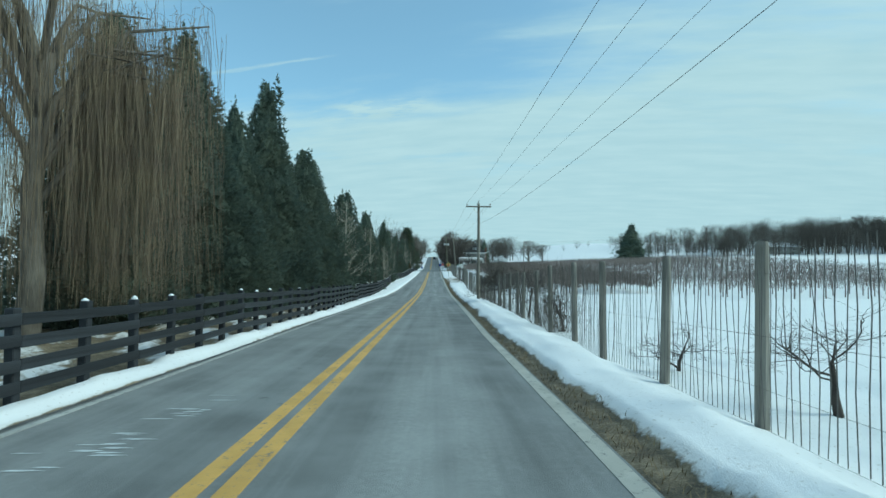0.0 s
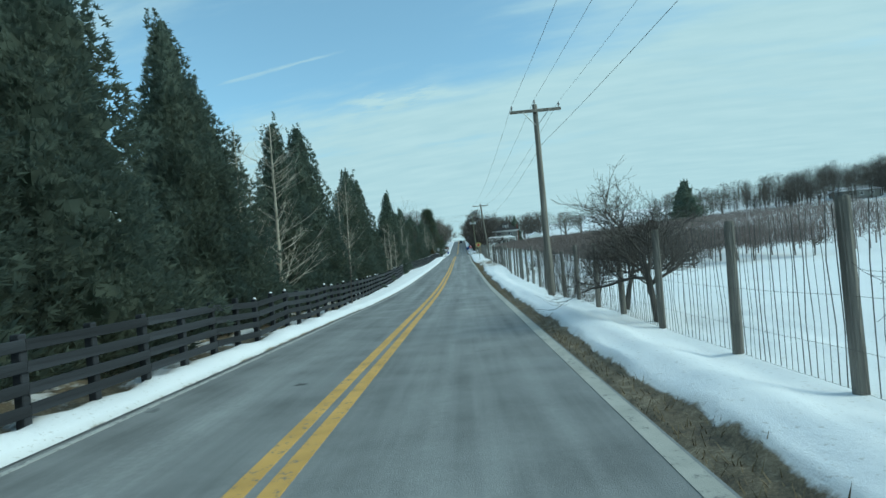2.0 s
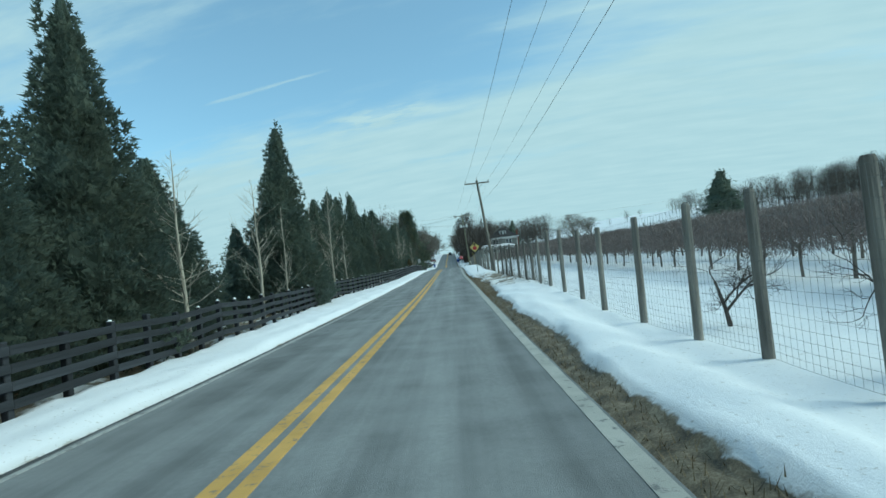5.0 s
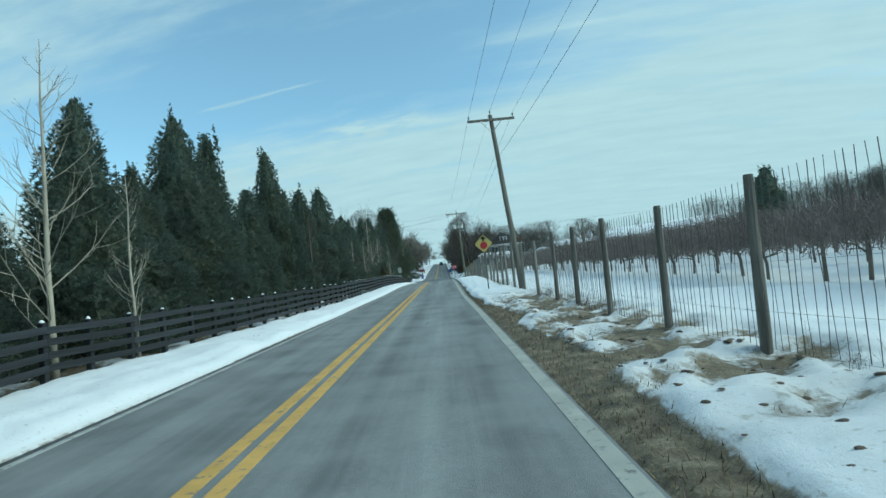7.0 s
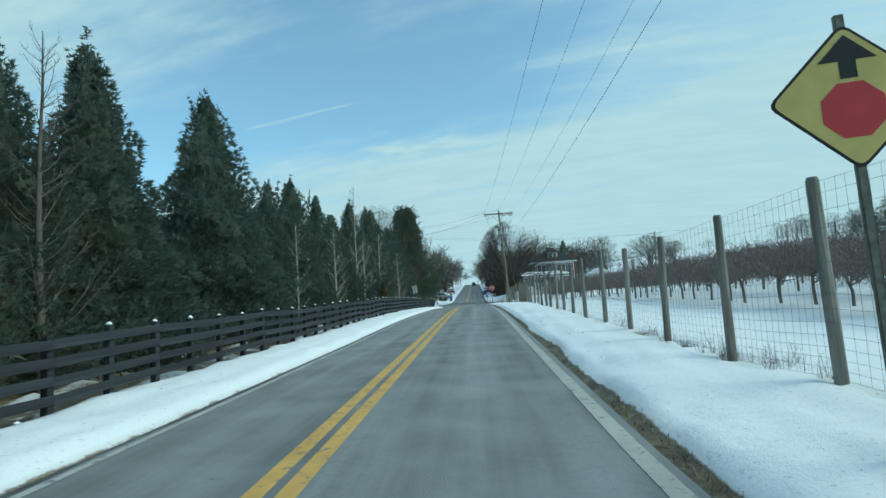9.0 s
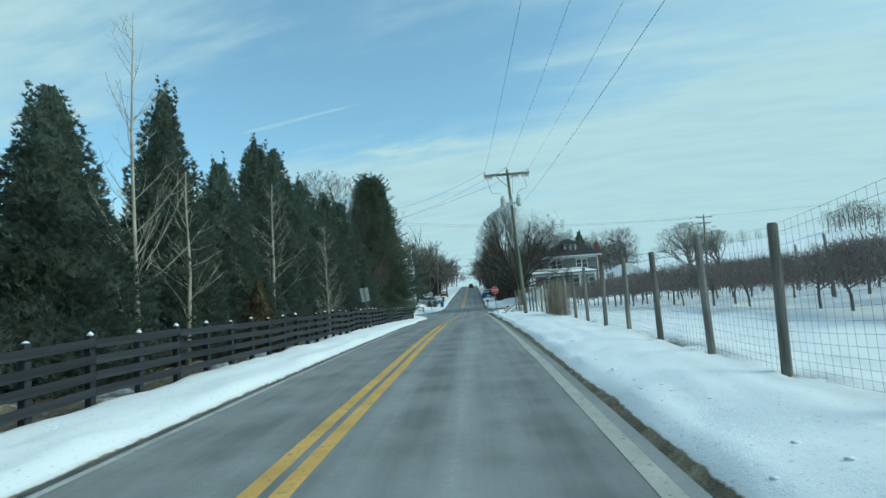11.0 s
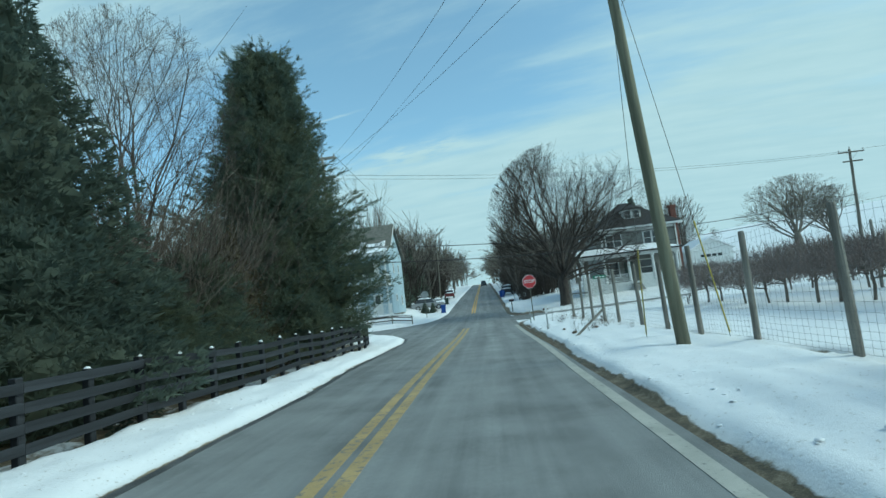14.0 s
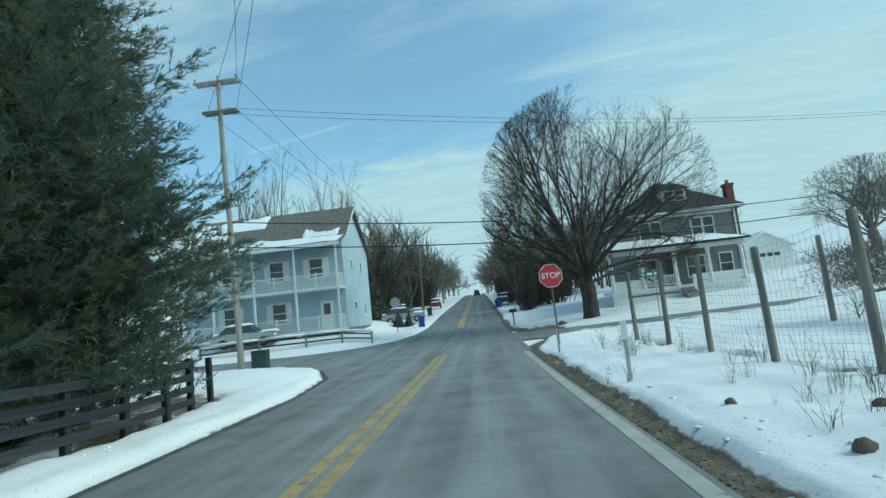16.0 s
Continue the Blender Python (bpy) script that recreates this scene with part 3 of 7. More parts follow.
def bare_soil(x, y):
    """How far the snow has gone, 0 to 1: the verge beside the lane, and the churned stretch before the bend sign."""
    edge = right_edge(y)
    width = np.interp(y, (-20, 15, 22, 34, 46, 60, 84, 92, 102, 109, 113, 150, 165, 178, 186, 200), (0.46, 0.44, 0.32, 0.40, 0.48, 0.46, 0.6, 0.85, 0.80, 0.36, 0.22, 0.17, 0.20, 0.26, 0.36, 0.46))
    s = 1 - step(0.5, 1.25, (x - edge) / (width * (1 + 0.35 * fbm(x, y, 5, 3))))
    s = np.where(x < edge - 0.3, 0, s)
    churned = step(86, 93, y) * (1 - step(107, 114, y)) * (1 - step(6.6, 8.0, x)) * step(3.5, 4.5, x)
    s = np.maximum(s, churned * (0.57 + 0.28 * fbm(x, y, 1.7, 5)))
    under = np.exp(-((x - fence_x(y)) / 0.28) ** 2) * (0.32 + 0.4 * fbm(x, y, 2.3, 8)) * (y < 200)
    s = np.maximum(s, under * step(80, 95, y))
    left = 1 - step(0.02, 0.16, left_edge(y) - x)
    s = np.maximum(s, np.where((x < left_edge(y) + 0.2) & (y < 200), left * 0.72, 0))
    s = np.maximum(s, 0.85 * np.exp(-((x - 5.6) / 2.6) ** 2 - ((y - 213.7) / 0.8) ** 2) * (y > 212.5))
    s = np.maximum(s, 0.7 * np.exp(-((y - 206.2) / 0.4) ** 2) * (x > 4.8) * (x < 45) * (y < 207))
    # litter behind the boards, its soil colour also painting in the cedars' shade
    woods = (1 - step(-0.2, 0.1, x - boards_x(y))) * (y < 194) * step(-17, -12, x) * (0.62 + 0.34 * fbm(x, y, 2.2, 11))
    s = np.maximum(s, woods)
    return np.clip(s, 0, 1)


def land_z(x, y):
    x, y = np.asarray(x, float), np.asarray(y, float)
    base = road_z(y)
    le, re = left_edge(y), right_edge(y)
    out = np.maximum(le - x, x - re)                      # metres outside the road
    soil = bare_soil(x, y)
    thaw = step(0.28, 0.62, soil + 0.16 * fbm(x, y, 0.9, 25))
    bank = (step(0.0, 0.45, out) * (0.15 + 0.04 * fbm(x, y, 3.5, 21)) + 0.06 * step(0.4, 1.3, out)) * (1 - 0.72 * thaw)
    z = base + bank + (0.03 * fbm(x, y, 1.1, 22) + 0.018 * fbm(x, y, 0.5, 26)) * step(0.1, 0.6, out) + 0.10 * fbm(x, y, 9, 23) * step(2.0, 8, out)
    # the verge falls away from the ploughed bank to the old stretch of the wire fence
    z = z - 0.24 * step(0.9, 2.0, x - re) * (1 - step(72, 86, y)) * (x > 0)
    # the field on the right climbs to a wooded ridge
    r = np.maximum(x - 12, 0)
    z = z + 0.045 * np.minimum(r, 90) * step(40, 140, y)
    z = z + 6.2 * step(212, 275, y) * step(30, 105, x) + 0.5 * step(206, 222, y) * step(5, 12, x) * (1 - step(60, 90, x))
    z = z + 2.5 * step(60, 260, x) * step(20, 240, y)
    # the house plot on the left stands higher than the road
    z = z + 0.75 * step(5.0, 9.0, -x) * step(211, 217, y) * (1 - step(260, 300, y)) + 4.0 * step(25, 120, -x) * step(100, 300, y)
    z = np.where(y > 260, np.maximum(z, base + 0.2 * step(0, .5, out) + 0.02 * np.maximum(np.abs(x) - 6, 0)), z)
    z = np.where(out <= 0.0, base - 0.06, z)
    # side streets
    sr = 0.022 * np.maximum(x - 6, 0)
    on = (y > 207) & (y < 212.5) & (x > 4)
    z = np.where(on, base + np.minimum(sr, 1.2) - 0.06, z)
    z = np.where((y > 204) & (y < 212.5) & (x < -3), base - 0.06 - 0.0 * x, z)
    # ploughed heap at the corner
    heap = np.exp(-((x + 6.3) / 1.5) ** 2 - ((y - 196.5) / 2.4) ** 2)
    z = z + 0.34 * heap * (out > 0.1)
    return z


def land_at(x, y):
    return float(land_z(np.array([x]), np.array([y]))[0])


def grid(xs, ys, zf):
    X, Y = np.meshgrid(xs, ys)
    Z = zf(X, Y)
    v = np.stack([X, Y, Z], -1).reshape(-1, 3)
    nx = len(xs)
    i, j = np.meshgrid(np.arange(nx - 1), np.arange(len(ys) - 1))
    a = (j * nx + i).ravel()
    return v, np.stack([a, a + 1, a + 1 + nx, a + nx], 1)


def ground():
    xs = np.concatenate([[-3000, -1500, -700, -350, -200, -120, -80], np.arange(-60, -20, 4.0), np.arange(-20, -9, 1.0), np.arange(-9, -5, 0.4), np.arange(-5, -2.0, 0.12),
                         np.arange(-2, 3.3, 0.9), np.arange(3.3, 8.4, 0.12), np.arange(8.4, 14, 0.5), np.arange(14, 30, 1.5), np.arange(30, 130, 4.0),
                         [140, 160, 190, 230, 280, 350, 450, 700, 1500, 3000]])
    ys = np.concatenate([[-600, -250, -120, -80, -50, -30], np.arange(-20, 84, 0.4), np.arange(84, 116, 0.2), np.arange(116, 170, 0.4), np.arange(170, 232, 0.25), np.arange(232, 300, 2.0),
                         np.arange(300, 440, 6.0), [450, 480, 520, 600, 800, 1200, 2000, 3000]])
    v, f = grid(xs, ys, land_z)
    me = bpy.data.meshes.new("ground")
    me.from_pydata(v, [], f)
    me.polygons.foreach_set("use_smooth", [True] * len(me.polygons))
    at = me.attributes.new("soil", "FLOAT", "POINT")
    at.data.foreach_set("value", bare_soil(v[:, 0], v[:, 1]).astype(np.float32))
    me.materials.append(M["ground"])
    return tagged(new("ground", me), "snow-covered fields and verges with a strip of dead grass beside the road", "ground", kind="structure")


def strip(name, xa, xb, ys, lift, material, label, category):
    """A ribbon of the road between two lines, with a small thickness."""
    ys = np.asarray(ys, float)
    a = xa(ys) if callable(xa) else np.full(len(ys), float(xa))
    b = xb(ys) if callable(xb) else np.full(len(ys), float(xb))
    z = road_z(ys) + lift
    n = len(ys)
    v = np.concatenate([np.stack([a, ys, z], 1), np.stack([b, ys, z], 1), np.stack([a, ys, z - 0.05], 1), np.stack([b, ys, z - 0.05], 1)])
    f = []
    for i in range(n - 1):
        f += [(i, n + i, n + i + 1, i + 1), (i, i + 1, 2 * n + i + 1, 2 * n + i), (n + i, 3 * n + i, 3 * n + i + 1, n + i + 1)]
    s = Shape().add(v, f)
    return solid(name, s, material, label, category, kind="structure", smooth=False)


ground()
road_ys = np.concatenate([np.arange(-118, 190, 2.0), np.arange(190, 232, 0.5), np.arange(232, 520, 3.0), [600, 700]])
strip("road", lambda y: np.maximum(left_edge(y), -46), lambda y: np.minimum(right_edge(y), 3.76 + 0 * y), road_ys, 0.0, M["asphalt"], "grey salt-streaked asphalt country road", "road")


def side_street():
    xs = np.arange(3.6, 62, 2.0)
    ys = np.linspace(206.6, 212.9, 5)
    v, f = grid(xs, ys, lambda X, Y: road_z(Y) + np.minimum(0.022 * np.maximum(X - 6, 0), 1.2) - 0.004)
    s = Shape().add(v, f)
    solid("side_street", s, M["asphalt"], "narrow side street of wet grey asphalt climbing away", "street", kind="structure")


side_street()
for ys, paint in ((np.arange(-118, 166.5, 2.0), "yellow"), (np.arange(166, 203, 2.0), "yellow_old"), (np.arange(224, 420, 4.0), "yellow")):
    for a, b in ((-0.235, -0.055), (0.055, 0.235)):
        strip("lane_line", lambda y, a=a: centre_x(y) + a, lambda y, b=b: centre_x(y) + b, ys, 0.006, M[paint], "worn yellow centre line painted on asphalt", "road marking")
strip("edge_line", lambda y: edge_mid(y) - 0.095, lambda y: edge_mid(y) + 0.095, np.arange(-118, 202, 2.0), 0.006, M["white"], "dirty white edge line beside the dead grass", "road marking")
# the left strip stands for a salt-whitened road edge, not a painted line
strip("edge_line", lambda y: left_edge(y) + 0.11, lambda y: left_edge(y) + 0.20, np.arange(-118, 166, 2.0), 0.006, M["faded"], "thin pale salty band along the road edge beside the snow", "road marking")
strip("gutter_edge", lambda y: left_edge(y) - 0.02, lambda y: left_edge(y) + np.interp(y, (20, 160, 175), (0.05, 0.06, 0.15)) + 0.02 * np.sin(y * 0.9) + 0.015 * np.sin(y * 2.3), np.concatenate([np.arange(-20, 190, 0.7), np.arange(190, 201, 0.4)]), 0.005, M["wet_asphalt"], "dark wet asphalt margin along the melting snow", "road edge")


# ---- right: post and wire fence ----
def wire_fence():
    fence = thing("wire_fence", "tall woven-wire fence on weathered round wooden posts in snow", "fence", (0, 0, 0))
    ys = np.concatenate([np.arange(-7.4, 13, 2.5), [15.5, 18.0, 20.75, 23.45, 26.75, 29.1, 32.45, 34.85, 38.0, 40.8, 43.6, 46.4, 49.0, 51.6, 54.3, 57.0],
                         [60.0, 62.8, 65.4, 67.6, 69.5, 72.1, 74.9, 77.7, 80.6, 83.5, 86.5, 89.5, 92.5, 95.5, 98.65, 101.7, 104.6, 107.9, 111.4, 114.5, 117.35, 120.1],
                         [122.95, 125.75, 128.7, 131.7, 134.6, 137.4, 139.9, 142.4, 145.0, 147.8, 150.8, 153.9, 157.1, 160.2, 163.2, 166.3, 169.4, 172.4, 175.5, 178.2, 180.8, 183.5],
                         [186.7, 189.3, 191.9, 194.6, 197.4]])
    profile = [(0.082, -0.4), (0.082, 0.4), (0.076, 1.4), (0.072, 2.26), (0.062, 2.30), (0.0, 2.30)]
    meshes = []
    for k in range(3):
        s = Shape()
        g = np.random.default_rng(40 + k)
        sides = 10
        v = [(r * math.cos(a) * g.uniform(0.93, 1.07), r * math.sin(a) * g.uniform(0.93, 1.07), z) for r, z in profile[:-1] for a in np.arange(sides) * 2 * math.pi / sides]
        f = [(i * sides + j, i * sides + (j + 1) % sides, (i + 1) * sides + (j + 1) % sides, (i + 1) * sides + j) for i in range(4) for j in range(sides)]
        f.append(tuple(4 * sides + j for j in range(sides)))
        s.add(v, f)
        meshes.append(s.mesh("post", M["old_wood"], smooth=False))
    tops = []
    for i, y in enumerate(ys):
        yy = y + rng.uniform(-0.04, 0.04)
        x = float(fence_x(yy)) + rng.uniform(-0.05, 0.05)
        z = land_at(x, yy)
        hgt = rng.uniform(0.96, 1.04) * float(np.interp(yy, (0, 20, 35, 48, 54, 58, 70, 90, 98, 106, 118, 126, 150, 172, 186, 200), (0.90, 0.88, 0.88, 0.84, 0.88, 1.0, 0.98, 1.04, 1.05, 1.05, 1.07, 1.0, 0.94, 0.98, 0.93, 1.0)))
        thick = float(np.interp(yy, (20, 60, 110, 160), (0.95, 0.98, 0.95, 0.88)))
        ob = part("post", meshes[i % 3], None, fence)
        ob.matrix_world = pose(x, yy, z, rng.uniform(-1.2, 1.2), rng.uniform(-1.2, 1.2), rng.uniform(0, 360)) @ Matrix.Diagonal((thick, thick, hgt, 1))
        tops.append((x, yy, z, 2.22 * hgt))
    rows_z = np.array((0.06, 0.16, 0.27, 0.39, 0.52, 0.66, 0.81, 0.97, 1.14, 1.32, 1.50, 1.69, 1.88, 2.07, 2.20)) / 2.20
    for (xa, ya, za, ha), (xb, yb, zb, hb) in zip(tops[:-1], tops[1:]):
        s = Shape()
        face = -0.085
        old = ya < 55 or 86 < ya < 104                       # the old stretch is laced with close upright stays
        for q in rows_z[:: 4 if old else 1]:
            sag = 0.012
            s.tube([(xa + face, ya, za + ha * q), ((xa + xb) / 2 + face, (ya + yb) / 2, (za + zb) / 2 + (ha + hb) / 2 * q - sag), (xb + face, yb, zb + hb * q)], 0.0021, 3, cap=False)
        n = 21 if old else 17
        for j in range(n):
            t = (j + 0.5) / n
            x, y, z, h = (a + (b - a) * t for a, b in zip((xa, ya, za, ha), (xb, yb, zb, hb)))
            wob = 0.017 if old else 0.006
            s.tube([(x + face, y, z + h * rows_z[0]), (x + face + rng.normal(0, wob), y + rng.normal(0, wob), z + h * 0.35), (x + face + rng.normal(0, wob), y + rng.normal(0, wob), z + h * 0.7), (x + face, y + rng.normal(0, wob), z + h * rows_z[-1])], rng.uniform(0.0040, 0.0075) if old else 0.0021, 3, cap=False)
        part("wire_mesh", s, M["stay"] if old else M["wire"], fence)
    ya, yb = 191.9, 197.4
    s = Shape().tube([(float(fence_x(y)) - 0.12, y, land_at(float(fence_x(y)), y) + 1.42) for y in (ya, (ya + yb) / 2, yb)], 0.038, 7)
    part("brace_rail", s, M["old_wood"], fence, "grey brace rail between the last posts")


wire_fence()


# ---- left: black board fence ----
def board_fence():
    fence = thing("board_fence", "black four-board wooden fence with snow-capped posts", "fence", (0, 0, 0))
    ps = Shape().box((-0.06, -0.06, -0.4), (0.06, 0.06, 1.10))
    post_me = bevelled(ps, "post", M["black_board"], 0.012)
    g = np.random.default_rng(3)
    caps = []
    for k in range(3):
        c = Shape().lathe([(0.062, 0), (0.075, 0.015), (0.06, 0.05 + 0.01 * k), (0.03, 0.085 + 0.012 * k), (0.005, 0.10 + 0.012 * k)], 8)
        caps.append(c.mesh("snow_cap", M["snow"], smooth=True))
    ys = np.arange(-7.0, 192.7, 1.25)
    at = []
    for i, y in enumerate(ys):
        x = float(boards_x(y))
        z = land_at(x, y) - 0.015
        ob = part("post", post_me, None, fence)
        ob.matrix_world = pose(x - 0.09, y, z, g.uniform(-1, 1), g.uniform(-1, 1), 0)
        if g.uniform() < (0.35 if y < 70 else 0.8):
            c = part("snow_cap", caps[i % 3], None, fence, "clump of white snow")
            c.matrix_world = pose(x - 0.09, y, z + 1.095, 0, 0, g.uniform(0, 360)) @ Matrix.Diagonal((0.7, 0.7, g.uniform(0.25, 0.7), 1))
        at.append((x, y, z))
    board = bevelled(Shape().box((-0.014, 0, -0.07), (0.014, 1.0, 0.07)), "board", M["black_board"], 0.006)
    for i in range(0, len(at) - 2, 2):
        (xa, ya, za), (xb, yb, zb) = at[i], at[i + 2]
        L = math.dist((xa, ya, za), (xb, yb, zb))
        for k, h in enumerate((0.20, 0.455, 0.71, 0.965)):
            ob = part("board", board, None, fence)
            a = Vector((xa, ya, za + h + g.normal(0, 0.008)))
            b = Vector((xb, yb, zb + h + g.normal(0, 0.008)))
            ob.matrix_world = Matrix.Translation(a) @ (b - a).to_track_quat("Y", "Z").to_matrix().to_4x4() @ Matrix.Diagonal((1, L - 0.004, 1, 1))


board_fence()


# ---- trees ----
def leafy(s, points, dirs, size, g, leaflets=5, spread=0.9, wide=0.20):
    """Sprays: at each point a flat fan of narrow pointed leaflets."""
    n = len(points)
    d = dirs / (np.linalg.norm(dirs, axis=1)[:, None] + 1e-9)
    ref = g.normal(size=(n, 3))
    u = np.cross(d, ref)
    u /= np.linalg.norm(u, axis=1)[:, None] + 1e-9
    vs, fs = [], []
    for k in range(leaflets):
        a = (k / max(leaflets - 1, 1) - 0.5) * 2 * spread + g.normal(0, 0.12, n)
        L = size * g.uniform(0.6, 1.1, n) * (1 - 0.3 * abs(k / max(leaflets - 1, 1) - 0.5) * 2)
        e = d * np.cos(a)[:, None] + u * np.sin(a)[:, None]
        w = np.cross(e, np.cross(d, u) + g.normal(0, 0.35, (n, 3)))
        w /= np.linalg.norm(w, axis=1)[:, None] + 1e-9
        tip = points + e * L[:, None]
        base = points + e * (0.15 * L)[:, None]
        vs.append(np.stack([base + w * (L * wide)[:, None], tip, base - w * (L * wide)[:, None]], 1))
    v = np.stack(vs, 1).reshape(-1, 3)
    q = np.arange(len(v)).reshape(-1, 3)
    s.add(v, [tuple(r) for r in q.tolist()])


def needles(s, points, dirs, size, g, count=12, cone=0.75, half=0.008):
    """Bursts of thin pointed needles round each twig end."""
    n = len(points)
    d = dirs / (np.linalg.norm(dirs, axis=1)[:, None] + 1e-9)
    e = d[:, None] + g.normal(0, cone * 0.6, (n, count, 3))
    e /= np.linalg.norm(e, axis=2)[:, :, None] + 1e-9
    w = np.cross(e, g.normal(size=(n, count, 3)))
    w *= half / (np.linalg.norm(w, axis=2)[:, :, None] + 1e-9)
    L = size * g.uniform(0.6, 1.15, (n, count, 1))
    p = points[:, None] + d[:, None] * g.uniform(-0.5, 0.3, (n, count, 1)) * size
    v = np.stack([p - w, p + w, p + e * L], 2).reshape(-1, 3)
    s.add(v, [tuple(r) for r in np.arange(len(v)).reshape(-1, 3).tolist()])


def conifer_meshes(seed, height, radius, sprays, narrow=0.85, bare_top=0.12):
    """A dense scale-leaved cedar: lumpy dark inside, many upswept sprays outside, thin spiky leaders on top."""
    g = np.random.default_rng(seed)
    crown = Shape()
    ph = g.uniform(0, 6.3, 8)

    def reach(t, a):
        r = radius * (1 - t) ** narrow * (0.80 + 0.20 * step(0.0, 0.08, t))
        lump = 1 + 0.13 * np.sin(3 * a + ph[0] + 9 * t) + 0.11 * np.sin(5 * a + ph[1] - 17 * t) + 0.10 * np.sin(2 * a + ph[2] + 31 * t)
        return r * lump + 0.02

    rings, sides = 34, 30
    ts = np.linspace(0.015, 0.97, rings)
    an = np.arange(sides) * 2 * math.pi / sides
    T, A = np.meshgrid(ts, an, indexing="ij")
    R = reach(T, A) * 0.72 * g.uniform(0.72, 1.08, T.shape)
    lean = np.array((g.normal(0, 0.02), g.normal(0, 0.02)))
    P = np.stack([R * np.cos(A) + lean[0] * T * height, R * np.sin(A) + lean[1] * T * height, T * height + g.normal(0, 0.06, T.shape)], -1)
    f = [(i * sides + k, i * sides + (k + 1) % sides, (i + 1) * sides + (k + 1) % sides, (i + 1) * sides + k) for i in range(rings - 1) for k in range(sides)]
    f.append(tuple((rings - 1) * sides + k for k in range(sides)))
    crown.add(P.reshape(-1, 3), f)
    t = 1 - np.sqrt(g.uniform(0, 1, sprays) ** 1.05)
    t = np.clip(t * (1 - bare_top * 0.2), 0.01, 0.985)
    a = g.uniform(0, 2 * math.pi, sprays)
    r = reach(t, a) * g.uniform(0.68, 1.08, sprays)
    p = np.stack([r * np.cos(a) + lean[0] * t * height, r * np.sin(a) + lean[1] * t * height, t * height], 1)
    d = np.stack([np.cos(a), np.sin(a), g.uniform(0.15, 1.25, sprays)], 1) + g.normal(0, 0.25, (sprays, 3))
    leafy(crown, p, d, np.interp(t, (0, 0.6, 1), (0.235, 0.22, 0.17)) * height / 9, g, 5, 1.0, 0.15)
    # leaders
    for _ in range(4):
        base = np.array((*(lean * height * 0.9 + g.normal(0, radius * 0.10, 2)), height * g.uniform(0.80, 0.90)))
        top = base + np.array((*g.normal(0, 0.10, 2), height * g.uniform(0.10, 0.17)))
        k = 34
        w = g.uniform(0, 1, k)
        pts = base + (top - base) * w[:, None] + g.normal(0, 0.03, (k, 3))
        ang = g.uniform(0, 6.3, k)
        leafy(crown, pts, np.stack([np.cos(ang), np.sin(ang), g.uniform(0.3, 1.4, k)], 1), (0.30 * (1 - 0.55 * w)) * height / 9, g, 4)
    trunk = Shape().tube([(0, 0, -0.3), (0, 0, height * 0.12), (*(lean * height * 0.85), height * 0.85)], [0.17, 0.14, 0.03], 7)
    return crown.mesh("crown", M["cedar"]), trunk.mesh("trunk", M["bark_dark"])


def plant(name, label, category, at, parts, turn=0.0, scale=(1, 1, 1), group=""):
    x, y = at
    ob = thing(name, label, category, (x, y, land_at(x, y) - 0.08), group)
    ob.matrix_world = pose(x, y, land_at(x, y) - 0.08, 0, 0, turn) @ Matrix.Diagonal((*scale, 1))
    for nm, me in parts:
        p = part(nm, me, None, ob)
        if nm in ("twig_fan", "whip_brush", "branchwork"):
            tagged(p, kind="stuff")
    return ob


cedars = [conifer_meshes(60 + k, 9.0, r, n, nar) for k, (r, n, nar) in enumerate(((2.35, 9000, 0.76), (2.15, 8500, 0.85), (2.5, 9500, 0.70), (2.0, 8000, 0.9)))]
small_cedars = [conifer_meshes(80 + k, 9.0, 2.3, 1500, 0.75) for k in range(2)]
CEDARS = ((-8.6, 21.0, 10.4), (-7.4, 24.8, 11.0), (-7.5, 28.7, 9.6), (-7.5, 32.5, 12.4), (-6.9, 37.6, 10.0), (-7.1, 43.8, 10.9), (-7.3, 45.5, 9.3),
          (-6.9, 52.6, 9.6), (-7.1, 57.0, 10.4), (-6.9, 66.2, 9.4), (-7.2, 69.8, 8.0), (-7.0, 73.6, 9.8), (-7.4, 77.6, 6.4), (-6.9, 88.6, 10.0), (-7.6, 93.0, 6.6), (-7.6, 96.4, 4.6),
          (-7.8, 99.9, 7.7), (-7.5, 102.9, 6.0), (-8.0, 106.4, 8.8), (-7.9, 108.6, 8.9), (-7.7, 112.2, 6.8), (-8.0, 117.9, 10.3), (-8.0, 120.7, 7.7), (-7.7, 123.6, 8.6), (-7.7, 129.6, 9.4), (-7.5, 133.4, 7.0),
          (-7.5, 137.2, 7.8), (-7.5, 142.2, 8.0), (-7.6, 146.4, 7.4), (-7.8, 151.0, 9.0), (-7.6, 154.2, 7.3), (-7.8, 158.2, 9.8), (-7.9, 160.9, 10.2), (-7.6, 163.6, 8.9), (-8.2, 166.8, 9.6), (-7.9, 170.2, 9.9), (-8.1, 173.8, 9.8), (-7.1, 34.9, 9.5))
for i, (x, y, h) in enumerate(CEDARS):
    crown, trunk = cedars[i % 4]
    k = h / 9.0
    wide = k * (1.04 + 0.10 * math.sin(i * 2.3)) * (1.18 if y > 165 or 122 < y < 131 else 1.0) if h > 6.5 else k * 1.25
    lab = "tall dense dark green cedar with a spiky pointed top" if h > 7 else "short dark green cedar filling the row"
    plant("cedar_tree", lab, "conifer", (x, y), (("crown", crown), ("trunk", trunk)), i * 67.0, (wide, wide, k), "row of cedars behind the board fence")
g = np.random.default_rng(12)
